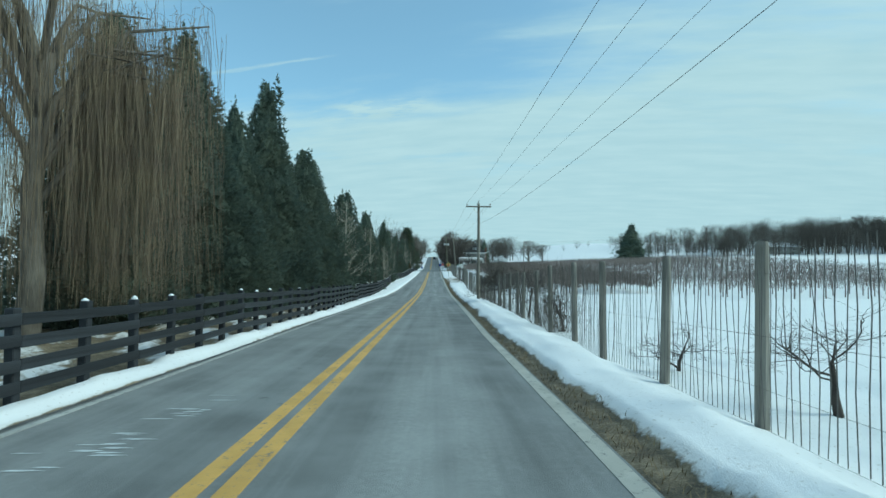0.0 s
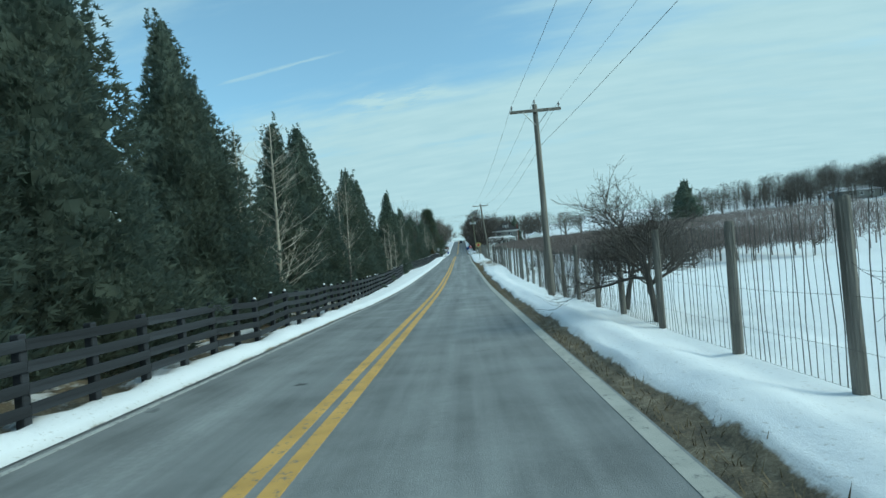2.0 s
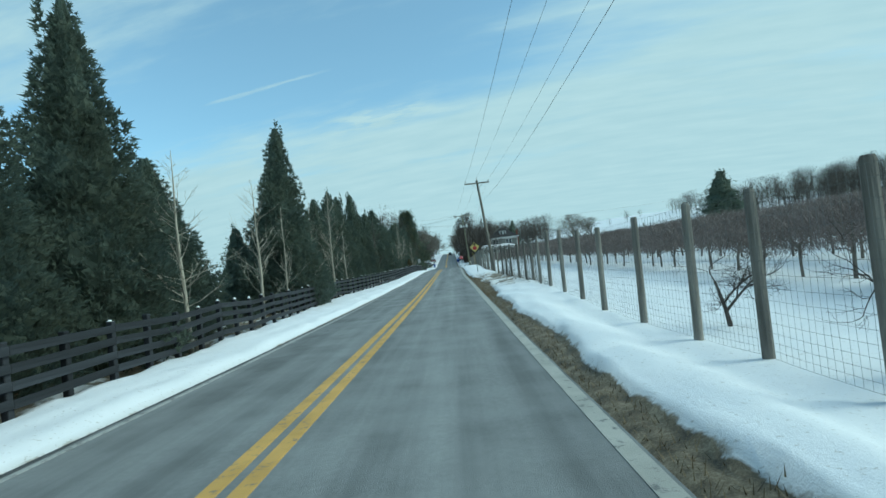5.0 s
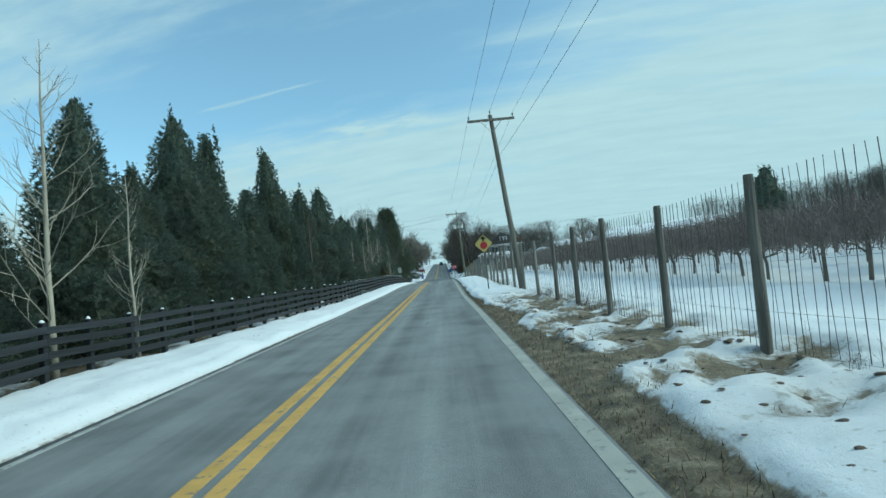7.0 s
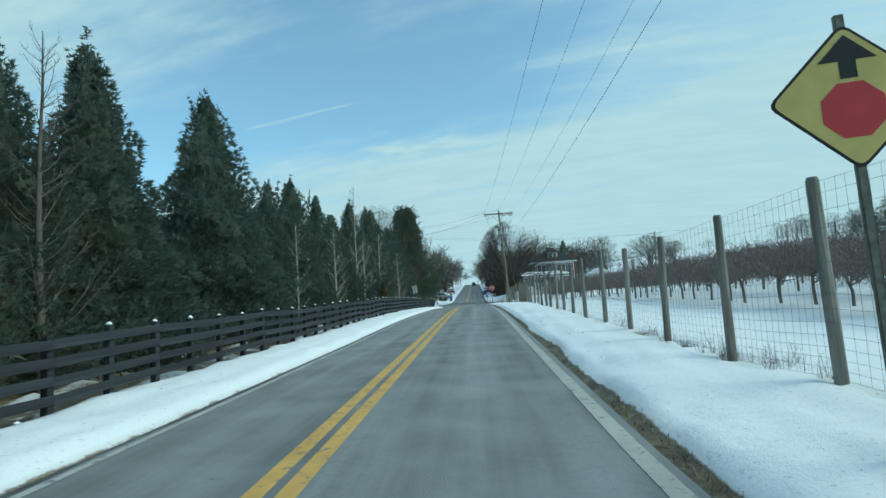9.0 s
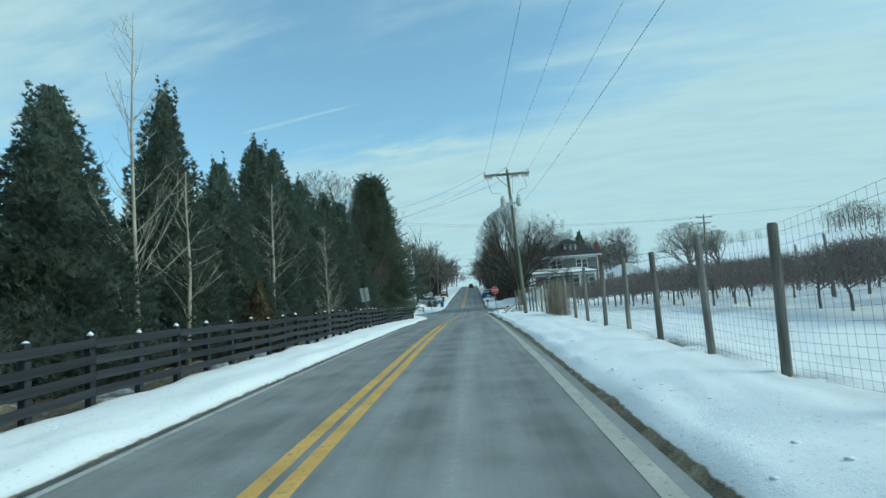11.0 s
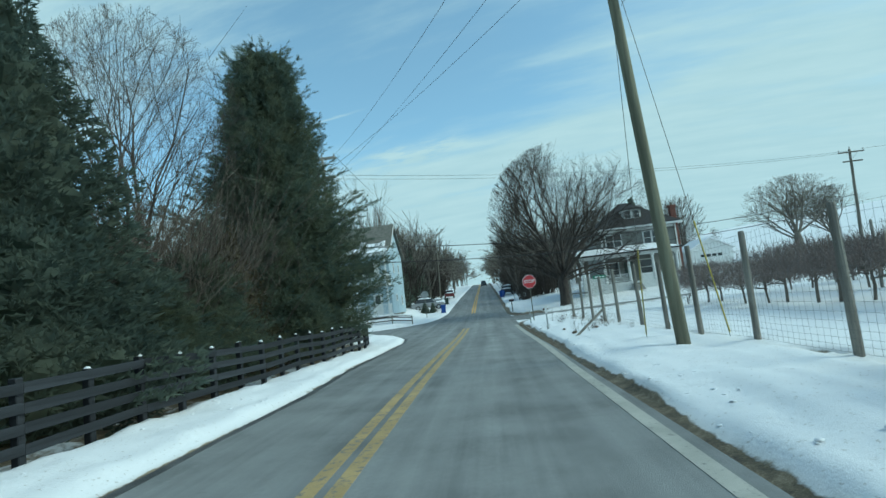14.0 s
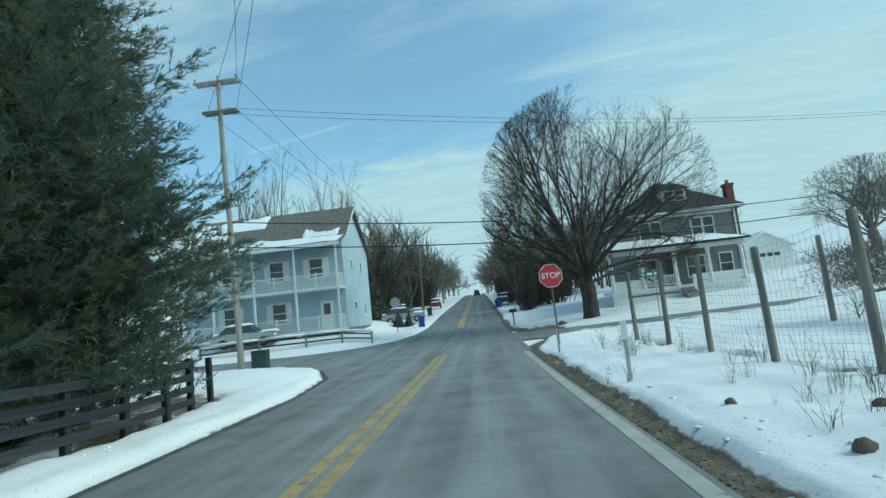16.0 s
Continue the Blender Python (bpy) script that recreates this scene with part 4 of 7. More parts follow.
for i, y in enumerate(np.arange(22, 174, 5.1)):
    crown, trunk = small_cedars[i % 2]
    h = g.uniform(4.6, 6.4)
    plant("cedar_tree", "short dark green cedar filling the row", "conifer", (g.uniform(-10.8, -9.4), y + g.uniform(-1, 1)), (("crown", crown), ("trunk", trunk)), g.uniform(0, 360),
          (h / 9 * 1.5, h / 9 * 1.5, h / 9), "row of cedars behind the board fence")


def pine_meshes(seed, height, radius):
    """A soft-needled pine: whorled limbs with side shoots, each shoot set with bursts of needles."""
    g = np.random.default_rng(seed)
    limbs, crown = Shape(), Shape()
    limbs.tube([(0, 0, -0.3), (0.05, 0, height * 0.3), (-0.05, 0.05, height * 0.7), (0, 0, height * 0.97)], [0.26, 0.21, 0.11, 0.03], 8)

    def reach(t, a):
        r = radius * np.interp(t, (0, 0.05, 0.2, 0.34, 0.54, 0.72, 0.86, 0.94, 1.0), (0.55, 0.86, 1.05, 0.93, 0.64, 0.49, 0.37, 0.24, 0.05))
        return r * (1 + 0.10 * np.sin(3 * a + 11 * t) + 0.09 * np.sin(5 * a - 23 * t) + 0.07 * np.sin(2 * a + 37 * t))

    rings, sides = 80, 64                          # the dense shaded heart of the crown
    T, A = np.meshgrid(np.linspace(0.05, 0.95, rings), np.arange(sides) * 2 * math.pi / sides, indexing="ij")
    R = reach(T, A) * np.interp(T, (0, 0.5, 0.8), (0.56, 0.54, 0.46)) * g.uniform(0.78, 1.1, T.shape)
    P = np.stack([R * np.cos(A), R * np.sin(A), T * height + g.normal(0, 0.08, T.shape)], -1)
    crown.add(P.reshape(-1, 3), [(i * sides + k, i * sides + (k + 1) % sides, (i + 1) * sides + (k + 1) % sides, (i + 1) * sides + k) for i in range(rings - 1) for k in range(sides)])
    pts, dirs = [], []
    for z in np.arange(0.5, height * 0.97, 0.30):
        t = z / height
        for _ in range(14 if t < 0.6 else 11):
            a = g.uniform(0, 2 * math.pi)
            L = float(reach(t, a)) * g.choice((g.uniform(0.62, 0.95), g.uniform(0.9, 1.08)))
            rise = np.interp(t, (0, 0.4, 1), (-0.06, 0.10, 0.5)) + g.normal(0, 0.05)
            out = np.array((math.cos(a), math.sin(a), 0.0))
            side = np.array((-math.sin(a), math.cos(a), 0.0))
            end = out * L + np.array((0, 0, z + L * rise + 0.12 * L))
            mid = out * L * 0.55 + np.array((0, 0, z + L * rise * 0.4))
            limbs.tube([(0, 0, z - 0.1), mid, end], [0.03 * (1 - t) + 0.01, 0.014, 0.004], 3, cap=False)
            k = max(4, int(L * 4.2))
            w = np.append(g.uniform(0.55, 1.0, k), 1.0)
            q = mid + (end - mid) * ((w - 0.55) / 0.45)[:, None]
            turn = g.choice((-1.0, 1.0), k + 1)
            turn[-1] = 0.0
            d = out * g.uniform(0.5, 1.0, (k + 1, 1)) + side * turn[:, None] * g.uniform(0.3, 1.0, (k + 1, 1)) + np.stack([g.normal(0, 0.1, k + 1), g.normal(0, 0.1, k + 1), g.uniform(0.0, 0.75, k + 1)], 1)
            d /= np.linalg.norm(d, axis=1)[:, None]
            shoot = g.uniform(0.25, 0.62, k + 1) * (0.55 + 0.45 * (1 - t))
            for j in range(4):
                pts.append(q + d * (shoot * (0.2 + 0.8 * j / 3))[:, None] + g.normal(0, 0.03, (k + 1, 3)))
                dirs.append(d + np.array((0, 0, 0.15 * j / 3)))
    needles(crown, np.concatenate(pts), np.concatenate(dirs), 0.17, g, 11, 0.8, 0.0065)
    k = int(430 * radius * height)                  # shaded inner shoots
    t = g.uniform(0.04, 0.96, k)
    a = g.uniform(0, 2 * math.pi, k)
    r = reach(t, a) * g.uniform(0.48, 0.95, k)
    needles(crown, np.stack([r * np.cos(a), r * np.sin(a), t * height], 1), np.stack([np.cos(a), np.sin(a), g.uniform(-0.1, 0.9, k)], 1) + g.normal(0, 0.4, (k, 3)), 0.21, g, 11, 1.1, 0.010)
    return crown.mesh("crown", M["pine"]), limbs.mesh("trunk", M["bark_dark"])


pc, pt = pine_meshes(5, 15.6, 4.7)
plant("pine_tree", "large dark green pine with soft needle tufts beside the fence end", "conifer", (-8.0, 188.5), (("crown", pc), ("trunk", pt)), 20)
yc, yt = pine_meshes(6, 6.2, 2.3)
plant("pine_tree", "young green pine with soft needles in front of the tall pine", "conifer", (-6.9, 185.4), (("crown", yc), ("trunk", yt)), 20, (1.0, 1.0, 0.95))
plant("pine_tree", "young green pine with soft needles behind the board fence", "conifer", (-7.4, 180.0), (("crown", yc), ("trunk", yt)), 130, (1.0, 1.0, 0.66))
plant("pine_tree", "young green pine with soft needles behind the board fence", "conifer", (-7.0, 177.0), (("crown", yc), ("trunk", yt)), 250, (0.9, 0.9, 0.55))
bc, bt = conifer_meshes(88, 5.4, 1.7, 4200, 0.7)
bc.materials[0] = M["cedar_brown"]
plant("cedar_tree", "small winter-bronzed evergreen behind the board fence", "conifer", (-7.5, 182.5), (("crown", bc), ("trunk", bt)), 0, (1.0, 1.0, 1.0))
plant("cedar_tree", "small winter-bronzed evergreen behind the board fence", "conifer", (-5.35, 152.3), (("crown", bc), ("trunk", bt)), 70, (0.55, 0.55, 0.48))


def bare_meshes(seed, height, spread=0.5, levels=5, trunk_r=0.2, fork=0.25, kids=(3, 5), droop=0.0, twig=0.006, material="bark_grey", crook=0.10, limbs_up=0.35, sides=6, leaders=1):
    """A leafless tree: limbs that fork again and again down to thin twigs. Gives the trunk with its limbs, and the twigs."""
    g = np.random.default_rng(seed)
    wood, fine = Shape(), Shape()

    def limb(p, d, L, r, lv):
        n = 4 if lv <= 2 else 3
        pts, q, e = [p], p, d
        for i in range(n):
            e = e + g.normal(0, crook if lv else 0.45 * crook, 3) + np.array((0, 0, limbs_up * (0.16 if lv else 0.0) - droop * (lv / levels) * (i / n)))
            e /= np.linalg.norm(e)
            q = q + e * (L / n)
            pts.append(q)
        end_r = max(r * (0.55 if lv else 0.45), twig * 0.6)
        rr = np.linspace(r, end_r, n + 1)
        (wood if r > 0.018 else fine).tube(pts, rr, sides if r > 0.05 else (4 if r > 0.018 else 3), cap=False)
        if lv >= levels or end_r <= twig * 0.61:
            return
        count = g.integers(kids[0], kids[1] + 1)
        for c in range(count):
            w = g.uniform(fork if lv == 0 else 0.30, 1.0) if c else 1.0
            i = min(int(w * n), n - 1)
            at = pts[i] + (pts[i + 1] - pts[i]) * (w * n - i)
            side = g.normal(size=3)
            side -= e * (side @ e)
            side /= np.linalg.norm(side) + 1e-9
            ang = g.uniform(0.35, 0.95) * (spread / 0.5) * (0.6 if c == 0 else 1.0)
            nd = e * math.cos(ang) + side * math.sin(ang)
            nd[2] = nd[2] if nd[2] > -0.15 else -0.15
            limb(at, nd, L * g.uniform(0.52, 0.80) * (1.1 - 0.25 * w if c else 0.95), max(float(np.interp(w, (0, 1), (r, end_r))) * g.uniform(0.5, 0.78), twig * 0.6), lv + 1)

    for _ in range(leaders):
        tilt = g.normal(0, 0.05, 3) * (1 if leaders == 1 else 4)
        limb(np.array((0, 0, -0.2)), np.array((tilt[0], tilt[1], 1.0)), height * 0.42, trunk_r, 0)
    return wood.mesh("trunk", M[material], smooth=True), fine.mesh("twig_fan", M[material])


def upright_meshes(seed, height, trunk_r, branches, reach, material="bark_pale", up=0.75, low=0.14):
    """A young straight-stemmed tree with whorls of fine ascending branches."""
    g = np.random.default_rng(seed)
    wood, fine = Shape(), Shape()
    zs = np.linspace(0, height, 7)
    line = np.stack([np.cumsum(g.normal(0, 0.03, 7)), np.cumsum(g.normal(0, 0.03, 7)), zs - 0.2], 1)
    wood.tube(line, np.linspace(trunk_r, 0.008, 7), 7)
    for i in range(branches):
        t = g.uniform(low, 0.96)
        p = np.array([np.interp(t * height, zs, line[:, k]) for k in range(3)])
        a = g.uniform(0, 6.3)
        L = reach * (1.05 - t) ** 0.7 * g.uniform(0.5, 1.1)
        d = np.array((math.cos(a), math.sin(a), up * g.uniform(0.45, 1.3)))
        pts = [p]
        e = d / np.linalg.norm(d)
        for _ in range(3):
            e = e + np.array((0, 0, 0.17)) + g.normal(0, 0.05, 3)
            e /= np.linalg.norm(e)
            pts.append(pts[-1] + e * L / 3)
        r = 0.006 + 0.016 * (1 - t) * trunk_r / 0.1
        fine.tube(pts, [r, r * 0.75, r * 0.5, 0.003], 4, cap=False)
        for _ in range(4):
            w = g.uniform(0.25, 0.95)
            k = min(int(w * 3), 2)
            q = pts[k] + (pts[k + 1] - pts[k]) * (w * 3 - k)
            b = e + g.normal(0, 0.38, 3)
            b /= np.linalg.norm(b)
            l2 = L * g.uniform(0.22, 0.45)
            fine.tube([q, q + b * l2 * 0.5 + g.normal(0, 0.02, 3), q + b * l2 + np.array((0, 0, 0.06 * l2))], [r * 0.5, r * 0.38, 0.0025], 3, cap=False)
    return wood.mesh("trunk", M[material], smooth=True), fine.mesh("branchwork", M[material])


young = [upright_meshes(91, 7.0, 0.085, 44, 2.5, up=0.8), upright_meshes(92, 6.6, 0.07, 32, 2.2, up=0.9), upright_meshes(93, 7.4, 0.08, 38, 2.5, up=0.7)]
a, b = upright_meshes(94, 8.0, 0.085, 95, 2.5, up=0.62)
plant("bare_tree", "pale leafless tree with many long upcurved branches before the cedars", "bare tree", (-5.9, 48.8), (("trunk", a), ("branchwork", b)), 30.0, (1.45, 1.45, 1.05), "bare trees along the board fence")
plant("bare_tree", "pale leafless tree with spreading branches before a cedar", "bare tree", (-5.4, 161.5), (("trunk", a), ("branchwork", b)), 250.0, (0.64, 0.64, 0.74), "bare trees along the board fence")
a, b = upright_meshes(97, 8.0, 0.085, 48, 2.5, up=0.65, low=0.30)
plant("bare_tree", "pale leafless tree with long upcurved branches before the cedars", "bare tree", (-4.9, 58.2), (("trunk", a), ("branchwork", b)), 160.0, (0.85, 0.85, 0.95), "bare trees along the board fence")
a, b = upright_meshes(96, 7.4, 0.10, 60, 2.4, "bark_mid", up=0.9)
plant("bare_tree", "tall grey leafless tree with ascending branches among the cedars", "bare tree", (-6.4, 120.4), (("trunk", a), ("branchwork", b)), 0.0, (1, 1, 1), "bare trees along the board fence")
a, b = upright_meshes(95, 4.4, 0.03, 12, 0.8, "bark_mid")
plant("bare_tree", "slender leafless sapling leaning against the board fence", "bare tree", (-3.76, 52.6), (("trunk", a), ("branchwork", b)), 0.0, (1, 1, 1), "bare trees along the board fence")
for i, (x, y, h, w) in enumerate(((-5.9, 45.4, 7.6, 0.7), (-5.3, 58.9, 7.6, 0.95), (-4.95, 74.4, 5.4, 1.2), (-5.7, 81.9, 6.0, 1.1), (-5.6, 84.6, 5.6, 0.9),
                                  (-5.9, 91.0, 6.0, 0.9), (-5.9, 96.2, 7.6, 0.9), (-5.4, 98.4, 5.2, 1.0), (-5.9, 133.6, 4.8, 1.1), (-5.8, 139.6, 5.4, 1.0), (-6.5, 149.9, 6.3, 1.35),
                                  (-6.3, 147.4, 9.2, 0.75), (-6.4, 156.7, 7.2, 1.15))):
    a, b = young[i % 3]
    lab = "slender leafless sapling against the board fence" if h < 5 else "young leafless tree with pale upswept branches"
    plant("bare_tree", lab, "bare tree", (x, y), (("trunk", a), ("branchwork", b)), i * 51.0, (w * h / 7, w * h / 7, h / 7), "bare trees along the board fence")



def spreading_meshes(seed, trunk_h, trunk_r, limb_len, limbs, levels, material, twig=0.011, low=0.25, high=1.25, kids=5, dome=None):
    """An old open-grown tree: a short stout trunk that breaks into many long limbs, each forking to a fan of twigs."""
    g = np.random.default_rng(seed)
    wood, fine = Shape(), Shape()
    wood.tube([(0, 0, -0.3), (0, 0, 0.25), (0.03, 0, trunk_h * 0.6), (0, 0.05, trunk_h), (0, 0.05, trunk_h * 1.5)], [trunk_r * 1.45, trunk_r * 1.08, trunk_r, trunk_r * 1.05, trunk_r * 0.6], 12)

    def limb(p, d, L, r, lv):
        n = 5 if lv == 1 else (4 if lv == 2 else 2)
        pts, q, e = [p], p, d
        if dome:                                   # keep to the rounded outline of the crown
            while L > 0.12 and np.sum(((p + d * L - dome[0]) / dome[1]) ** 2) > 1.0:
                L *= 0.88
            if L <= 0.12:
                return
        for i in range(n):
            e = e + g.normal(0, 0.12 if lv < 3 else 0.2, 3) + np.array((0, 0, 0.04))
            e = e / np.linalg.norm(e)
            q = q + e * (L / n)
            pts.append(q)
        r2 = max(r * 0.45, twig * 0.5)
        (wood if r > 0.03 else fine).tube(pts, np.linspace(r, r2, n + 1), 7 if r > 0.06 else (4 if r > 0.025 else 3), cap=False)
        if lv >= levels:
            return
        for c in range(kids if lv > 1 else kids + 2):
            w = g.uniform(0.28, 1.0) if c else 1.0
            i = min(int(w * n), n - 1)
            at = pts[i] + (pts[i + 1] - pts[i]) * (w * n - i)
            side = g.normal(size=3)
            side -= e * (side @ e)
            side /= np.linalg.norm(side) + 1e-9
            ang = g.uniform(0.25, 0.85) * (0.5 if c == 0 else 1.0)
            limb(at, e * math.cos(ang) + side * math.sin(ang), L * g.uniform(0.48, 0.72), max((r + (r2 - r) * w) * g.uniform(0.45, 0.7), twig * 0.5), lv + 1)

    for k in range(limbs):
        a = 2 * math.pi * (k + g.uniform(-0.3, 0.3)) / limbs * 1.618
        tilt = g.uniform(low, high) if k else 0.1
        d = np.array((math.cos(a) * math.sin(tilt), math.sin(a) * math.sin(tilt), math.cos(tilt)))
        limb(np.array((0, 0.05, trunk_h * g.uniform(0.85, 1.4))), d, limb_len * g.uniform(0.85, 1.1), trunk_r * g.uniform(0.22, 0.40), 1)
    return wood.mesh("trunk", M[material], smooth=True), fine.mesh("twig_fan", M[material])


mw, mf = spreading_meshes(33, 2.1, 0.50, 8.4, 19, 5, "bark_dark", low=0.10, high=1.38, dome=(np.array((1.1, 0, 8.2)), np.array((7.7, 7.0, 7.6))))
plant("maple_tree", "large spreading leafless maple with a dark trunk in the snowy yard", "bare tree", (9.1, 214.8), (("trunk", mw), ("twig_fan", mf)), 0)
bw, bf = bare_meshes(38, 13.0, 0.42, 5, 0.26, 0.3, (3, 5), twig=0.008, material="bark_grey", crook=0.09, limbs_up=0.7)
nw, nf = bare_meshes(39, 13.0, 0.5, 5, 0.24, 0.3, (3, 5), twig=0.008, material="bark_mid", crook=0.14, limbs_up=0.5)
tw, tf = spreading_meshes(41, 3.6, 0.17, 7.4, 15, 5, "bark_mid", twig=0.009, low=0.08, high=0.62, kids=4, dome=(np.array((0, 0, 8.4)), np.array((4.6, 4.6, 6.6))))
plant("bare_tree", "tall leafless tree with fine upright branches beside the pine", "bare tree", (-11.4, 183.6), (("trunk", tw), ("twig_fan", tf)), 10)
plant("bare_tree", "tall leafless tree with fine upright branches behind the cedars", "bare tree", (-14.5, 176.0), (("trunk", bw), ("twig_fan", bf)), 130, (0.8, 0.8, 0.75))


for x, y, k in ((-15.2, 238.0, 1.75), (-20.1, 239.0, 1.95), (-12.6, 240.0, 1.65), (-24.0, 237.0, 1.9)):
    plant("bare_tree", "tall leafless tree standing behind the blue house", "bare tree", (x, y), (("trunk", bw), ("twig_fan", bf)), x * 50.0, (k * 0.62, k * 0.62, k))


def willow():
    """A weeping willow: heavy limbs and curtains of hanging withies."""
    x, y = -7.7, 16.6
    z = land_at(x, y)
    ob = thing("willow_tree", "big leafless weeping willow with hanging tawny withies", "willow", (x, y, z))
    g = np.random.default_rng(77)
    wood = Shape()
    wood.tube([(0, 0, -0.3), (0.1, 0.1, 1.6), (-0.1, 0.2, 3.6), (0.1, 0.4, 6.9)], [0.30, 0.25, 0.21, 0.14], 9)
    ends = []
    for i in range(20):
        a = g.uniform(0, 6.3)
        s = np.array((0.0, 0.3, g.uniform(3.2, 6.8)))
        L = g.uniform(2.2, 4.3)
        k = s + np.array((math.cos(a) * L * 0.45, math.sin(a) * L * 0.45, L * 0.85))
        e = s + np.array((math.cos(a) * L * 0.95, math.sin(a) * L * 0.95, L * g.uniform(0.75, 1.1)))
        wood.tube([s, (s + k) / 2 + g.normal(0, 0.15, 3), k, e], [0.10, 0.08, 0.05, 0.02], 6, cap=False)
        ends += [(k, e)]
    fine = Shape()
    for i in range(2500):
        k, e = ends[g.integers(len(ends))]
        w = g.uniform(-0.3, 1.15)
        p = k + (e - k) * w + g.normal(0, 0.35, 3)
        drop = g.uniform(2.0, 8.5)
        drop = min(drop, p[2] - g.uniform(0.5, 1.6))
        sway = g.normal(0, 0.22, 2)
        bend = np.cumsum(g.normal(0, 0.07, (6, 2)), axis=0)
        pts = [p] + [p + np.array((sway[0] * w2 ** 0.5 + bend[j][0], sway[1] * w2 ** 0.5 + bend[j][1], 0.12 * (j == 0) - drop * w2)) for j, w2 in enumerate((0.04, 0.2, 0.4, 0.6, 0.8, 1.0))]
        fine.tube(pts, [0.006, 0.0052, 0.0046, 0.0042, 0.004, 0.0035, 0.0022], 3, cap=False)
    part("trunk", wood, M["bark_grey"], ob, smooth=True)
    part("withy_curtain", fine, M["withy"], ob, "hanging tawny withies")


willow()
plant("bare_tree", "gnarled leafless tree behind the willow", "bare tree", (-9.8, 13.8), (("trunk", nw), ("twig_fan", nf)), 200, (0.72, 0.72, 0.8))
plant("bare_tree", "gnarled leafless tree behind the willow", "bare tree", (-14.5, 19.0), (("trunk", nw), ("twig_fan", nf)), 20, (1.0, 1.0, 0.9))


# ---- right: apple trees along the fence, and the orchard rows ----
def apple_meshes(seed, height):
    return bare_meshes(seed, height, 0.85, 5, 0.085, 0.30, (4, 6), twig=0.0045, material="bark_dark", crook=0.22, limbs_up=0.25, sides=6)


apples = [apple_meshes(k, 4.4) for k in (201, 202, 203)]
for i, (x, y, s) in enumerate(((6.6, 10.6, 0.45), (6.0, 13.6, 0.3), (5.8, 20.9, 0.62), (5.9, 27.9, 0.85), (6.0, 30.4, 0.7), (6.8, 47.0, 0.6), (6.75, 56.2, 0.85), (7.0, 66.2, 0.72), (7.2, 70.5, 0.6))):
    a, b = apples[i % 3]
    plant("apple_tree", "gnarled leafless apple tree with crooked twigs behind the wire fence", "bare tree", (x, y), (("trunk", a), ("twig_fan", b)), i * 77.0, (s * (1.7 if y < 15 else 1.0), s * (1.7 if y < 15 else 1.0), s), "old apple trees along the fence")


# two old trees with thick tangled crowns
for i, (x, y, s) in enumerate(((6.1, 39.0, 1.0), (6.3, 42.0, 1.0))):
    a, b = bare_meshes(221 + i, 4.4, 0.72, 5, 0.10, 0.32, (5, 8), twig=0.0044, material="bark_mid", crook=0.16, limbs_up=0.6)
    plant("apple_tree", "large leafless apple tree with a tangled crown behind wire fence", "bare tree", (x, y), (("trunk", a), ("twig_fan", b)), 40.0 + i * 120.0, (s, s, s), "old apple trees along the fence")


def orchard_meshes(seed):
    """A trained orchard tree: short stem, low limbs and a brush of thin upright whips."""
    g = np.random.default_rng(seed)
    wood, fine = Shape(), Shape()
    wood.tube([(0, 0, -0.2), (g.normal(0, 0.05), g.normal(0, 0.05), 0.6), (g.normal(0, 0.08), g.normal(0, 0.08), 1.25)], [0.06, 0.05, 0.045], 6)
    for _ in range(9):
        a = g.uniform(0, 6.3)
        L = g.uniform(0.6, 1.25)
        s = np.array((0, 0, g.uniform(0.75, 1.25)))
        e = s + np.array((math.cos(a) * L * 0.6, math.sin(a) * L, g.uniform(0.1, 0.6)))
        wood.tube([s, (s + e) / 2 + g.normal(0, 0.06, 3), e], [0.032, 0.024, 0.012], 3, cap=False)
    k = 1500
    p = np.stack([g.normal(0, 0.5, k), g.normal(0, 0.9, k), g.uniform(0.95, 2.1, k)], 1)
    d = np.stack([g.normal(0, 0.5, k), g.normal(0, 0.5, k), g.uniform(0.3, 1.0, k)], 1)
    needles(fine, p, d, 0.50, g, 1, 0.3, 0.010)
    return wood, fine


orch = [orchard_meshes(300 + k) for k in range(4)]
orch_me = [(w.mesh("trunk", M["bark_grey"]), f.mesh("whip_brush", M["orchard_twig"])) for w, f in orch]
n = 0
for row, x0 in enumerate((13.5, 17.7, 21.9, 26.1)):
    for y in np.arange(62 + row * 0.7, 198, 1.95 if row == 0 else 2.2):
        x, yy = x0 + g.normal(0, 0.12) + 0.006 * (y - 120), y + g.normal(0, 0.25)
        a, b = orch_me[n % 4]
        s = g.uniform(0.85, 1.12)
        plant("orchard_tree", "small leafless orchard tree with a brush of brown whips", "fruit tree", (x, yy), (("trunk", a), ("whip_brush", b)), g.uniform(0, 360), (s, s, s), "rows of orchard trees in the snowy field")
        n += 1


def trellis_post():
    """Pale wooden posts standing in the first orchard rows."""
    me = Shape().tube([(0, 0, -0.3), (0.01, 0, 1.2), (0, 0.01, 2.75)], [0.065, 0.062, 0.055], 8).mesh("trellis_post", M["old_wood"], smooth=True)
    for i, (x, y) in enumerate([(13.0 + 4.2 * (k % 3), 64 + 9.4 * k) for k in range(15)]):
        ob = tagged(new("trellis_post", me), "weathered wooden trellis post standing in an orchard row", "post", "trellis posts in the orchard")
        ob.matrix_world = pose(x, y, land_at(x, y), (i * 37 % 5 - 2) * 0.8, (i * 53 % 5 - 2) * 0.8, 0)


trellis_post()


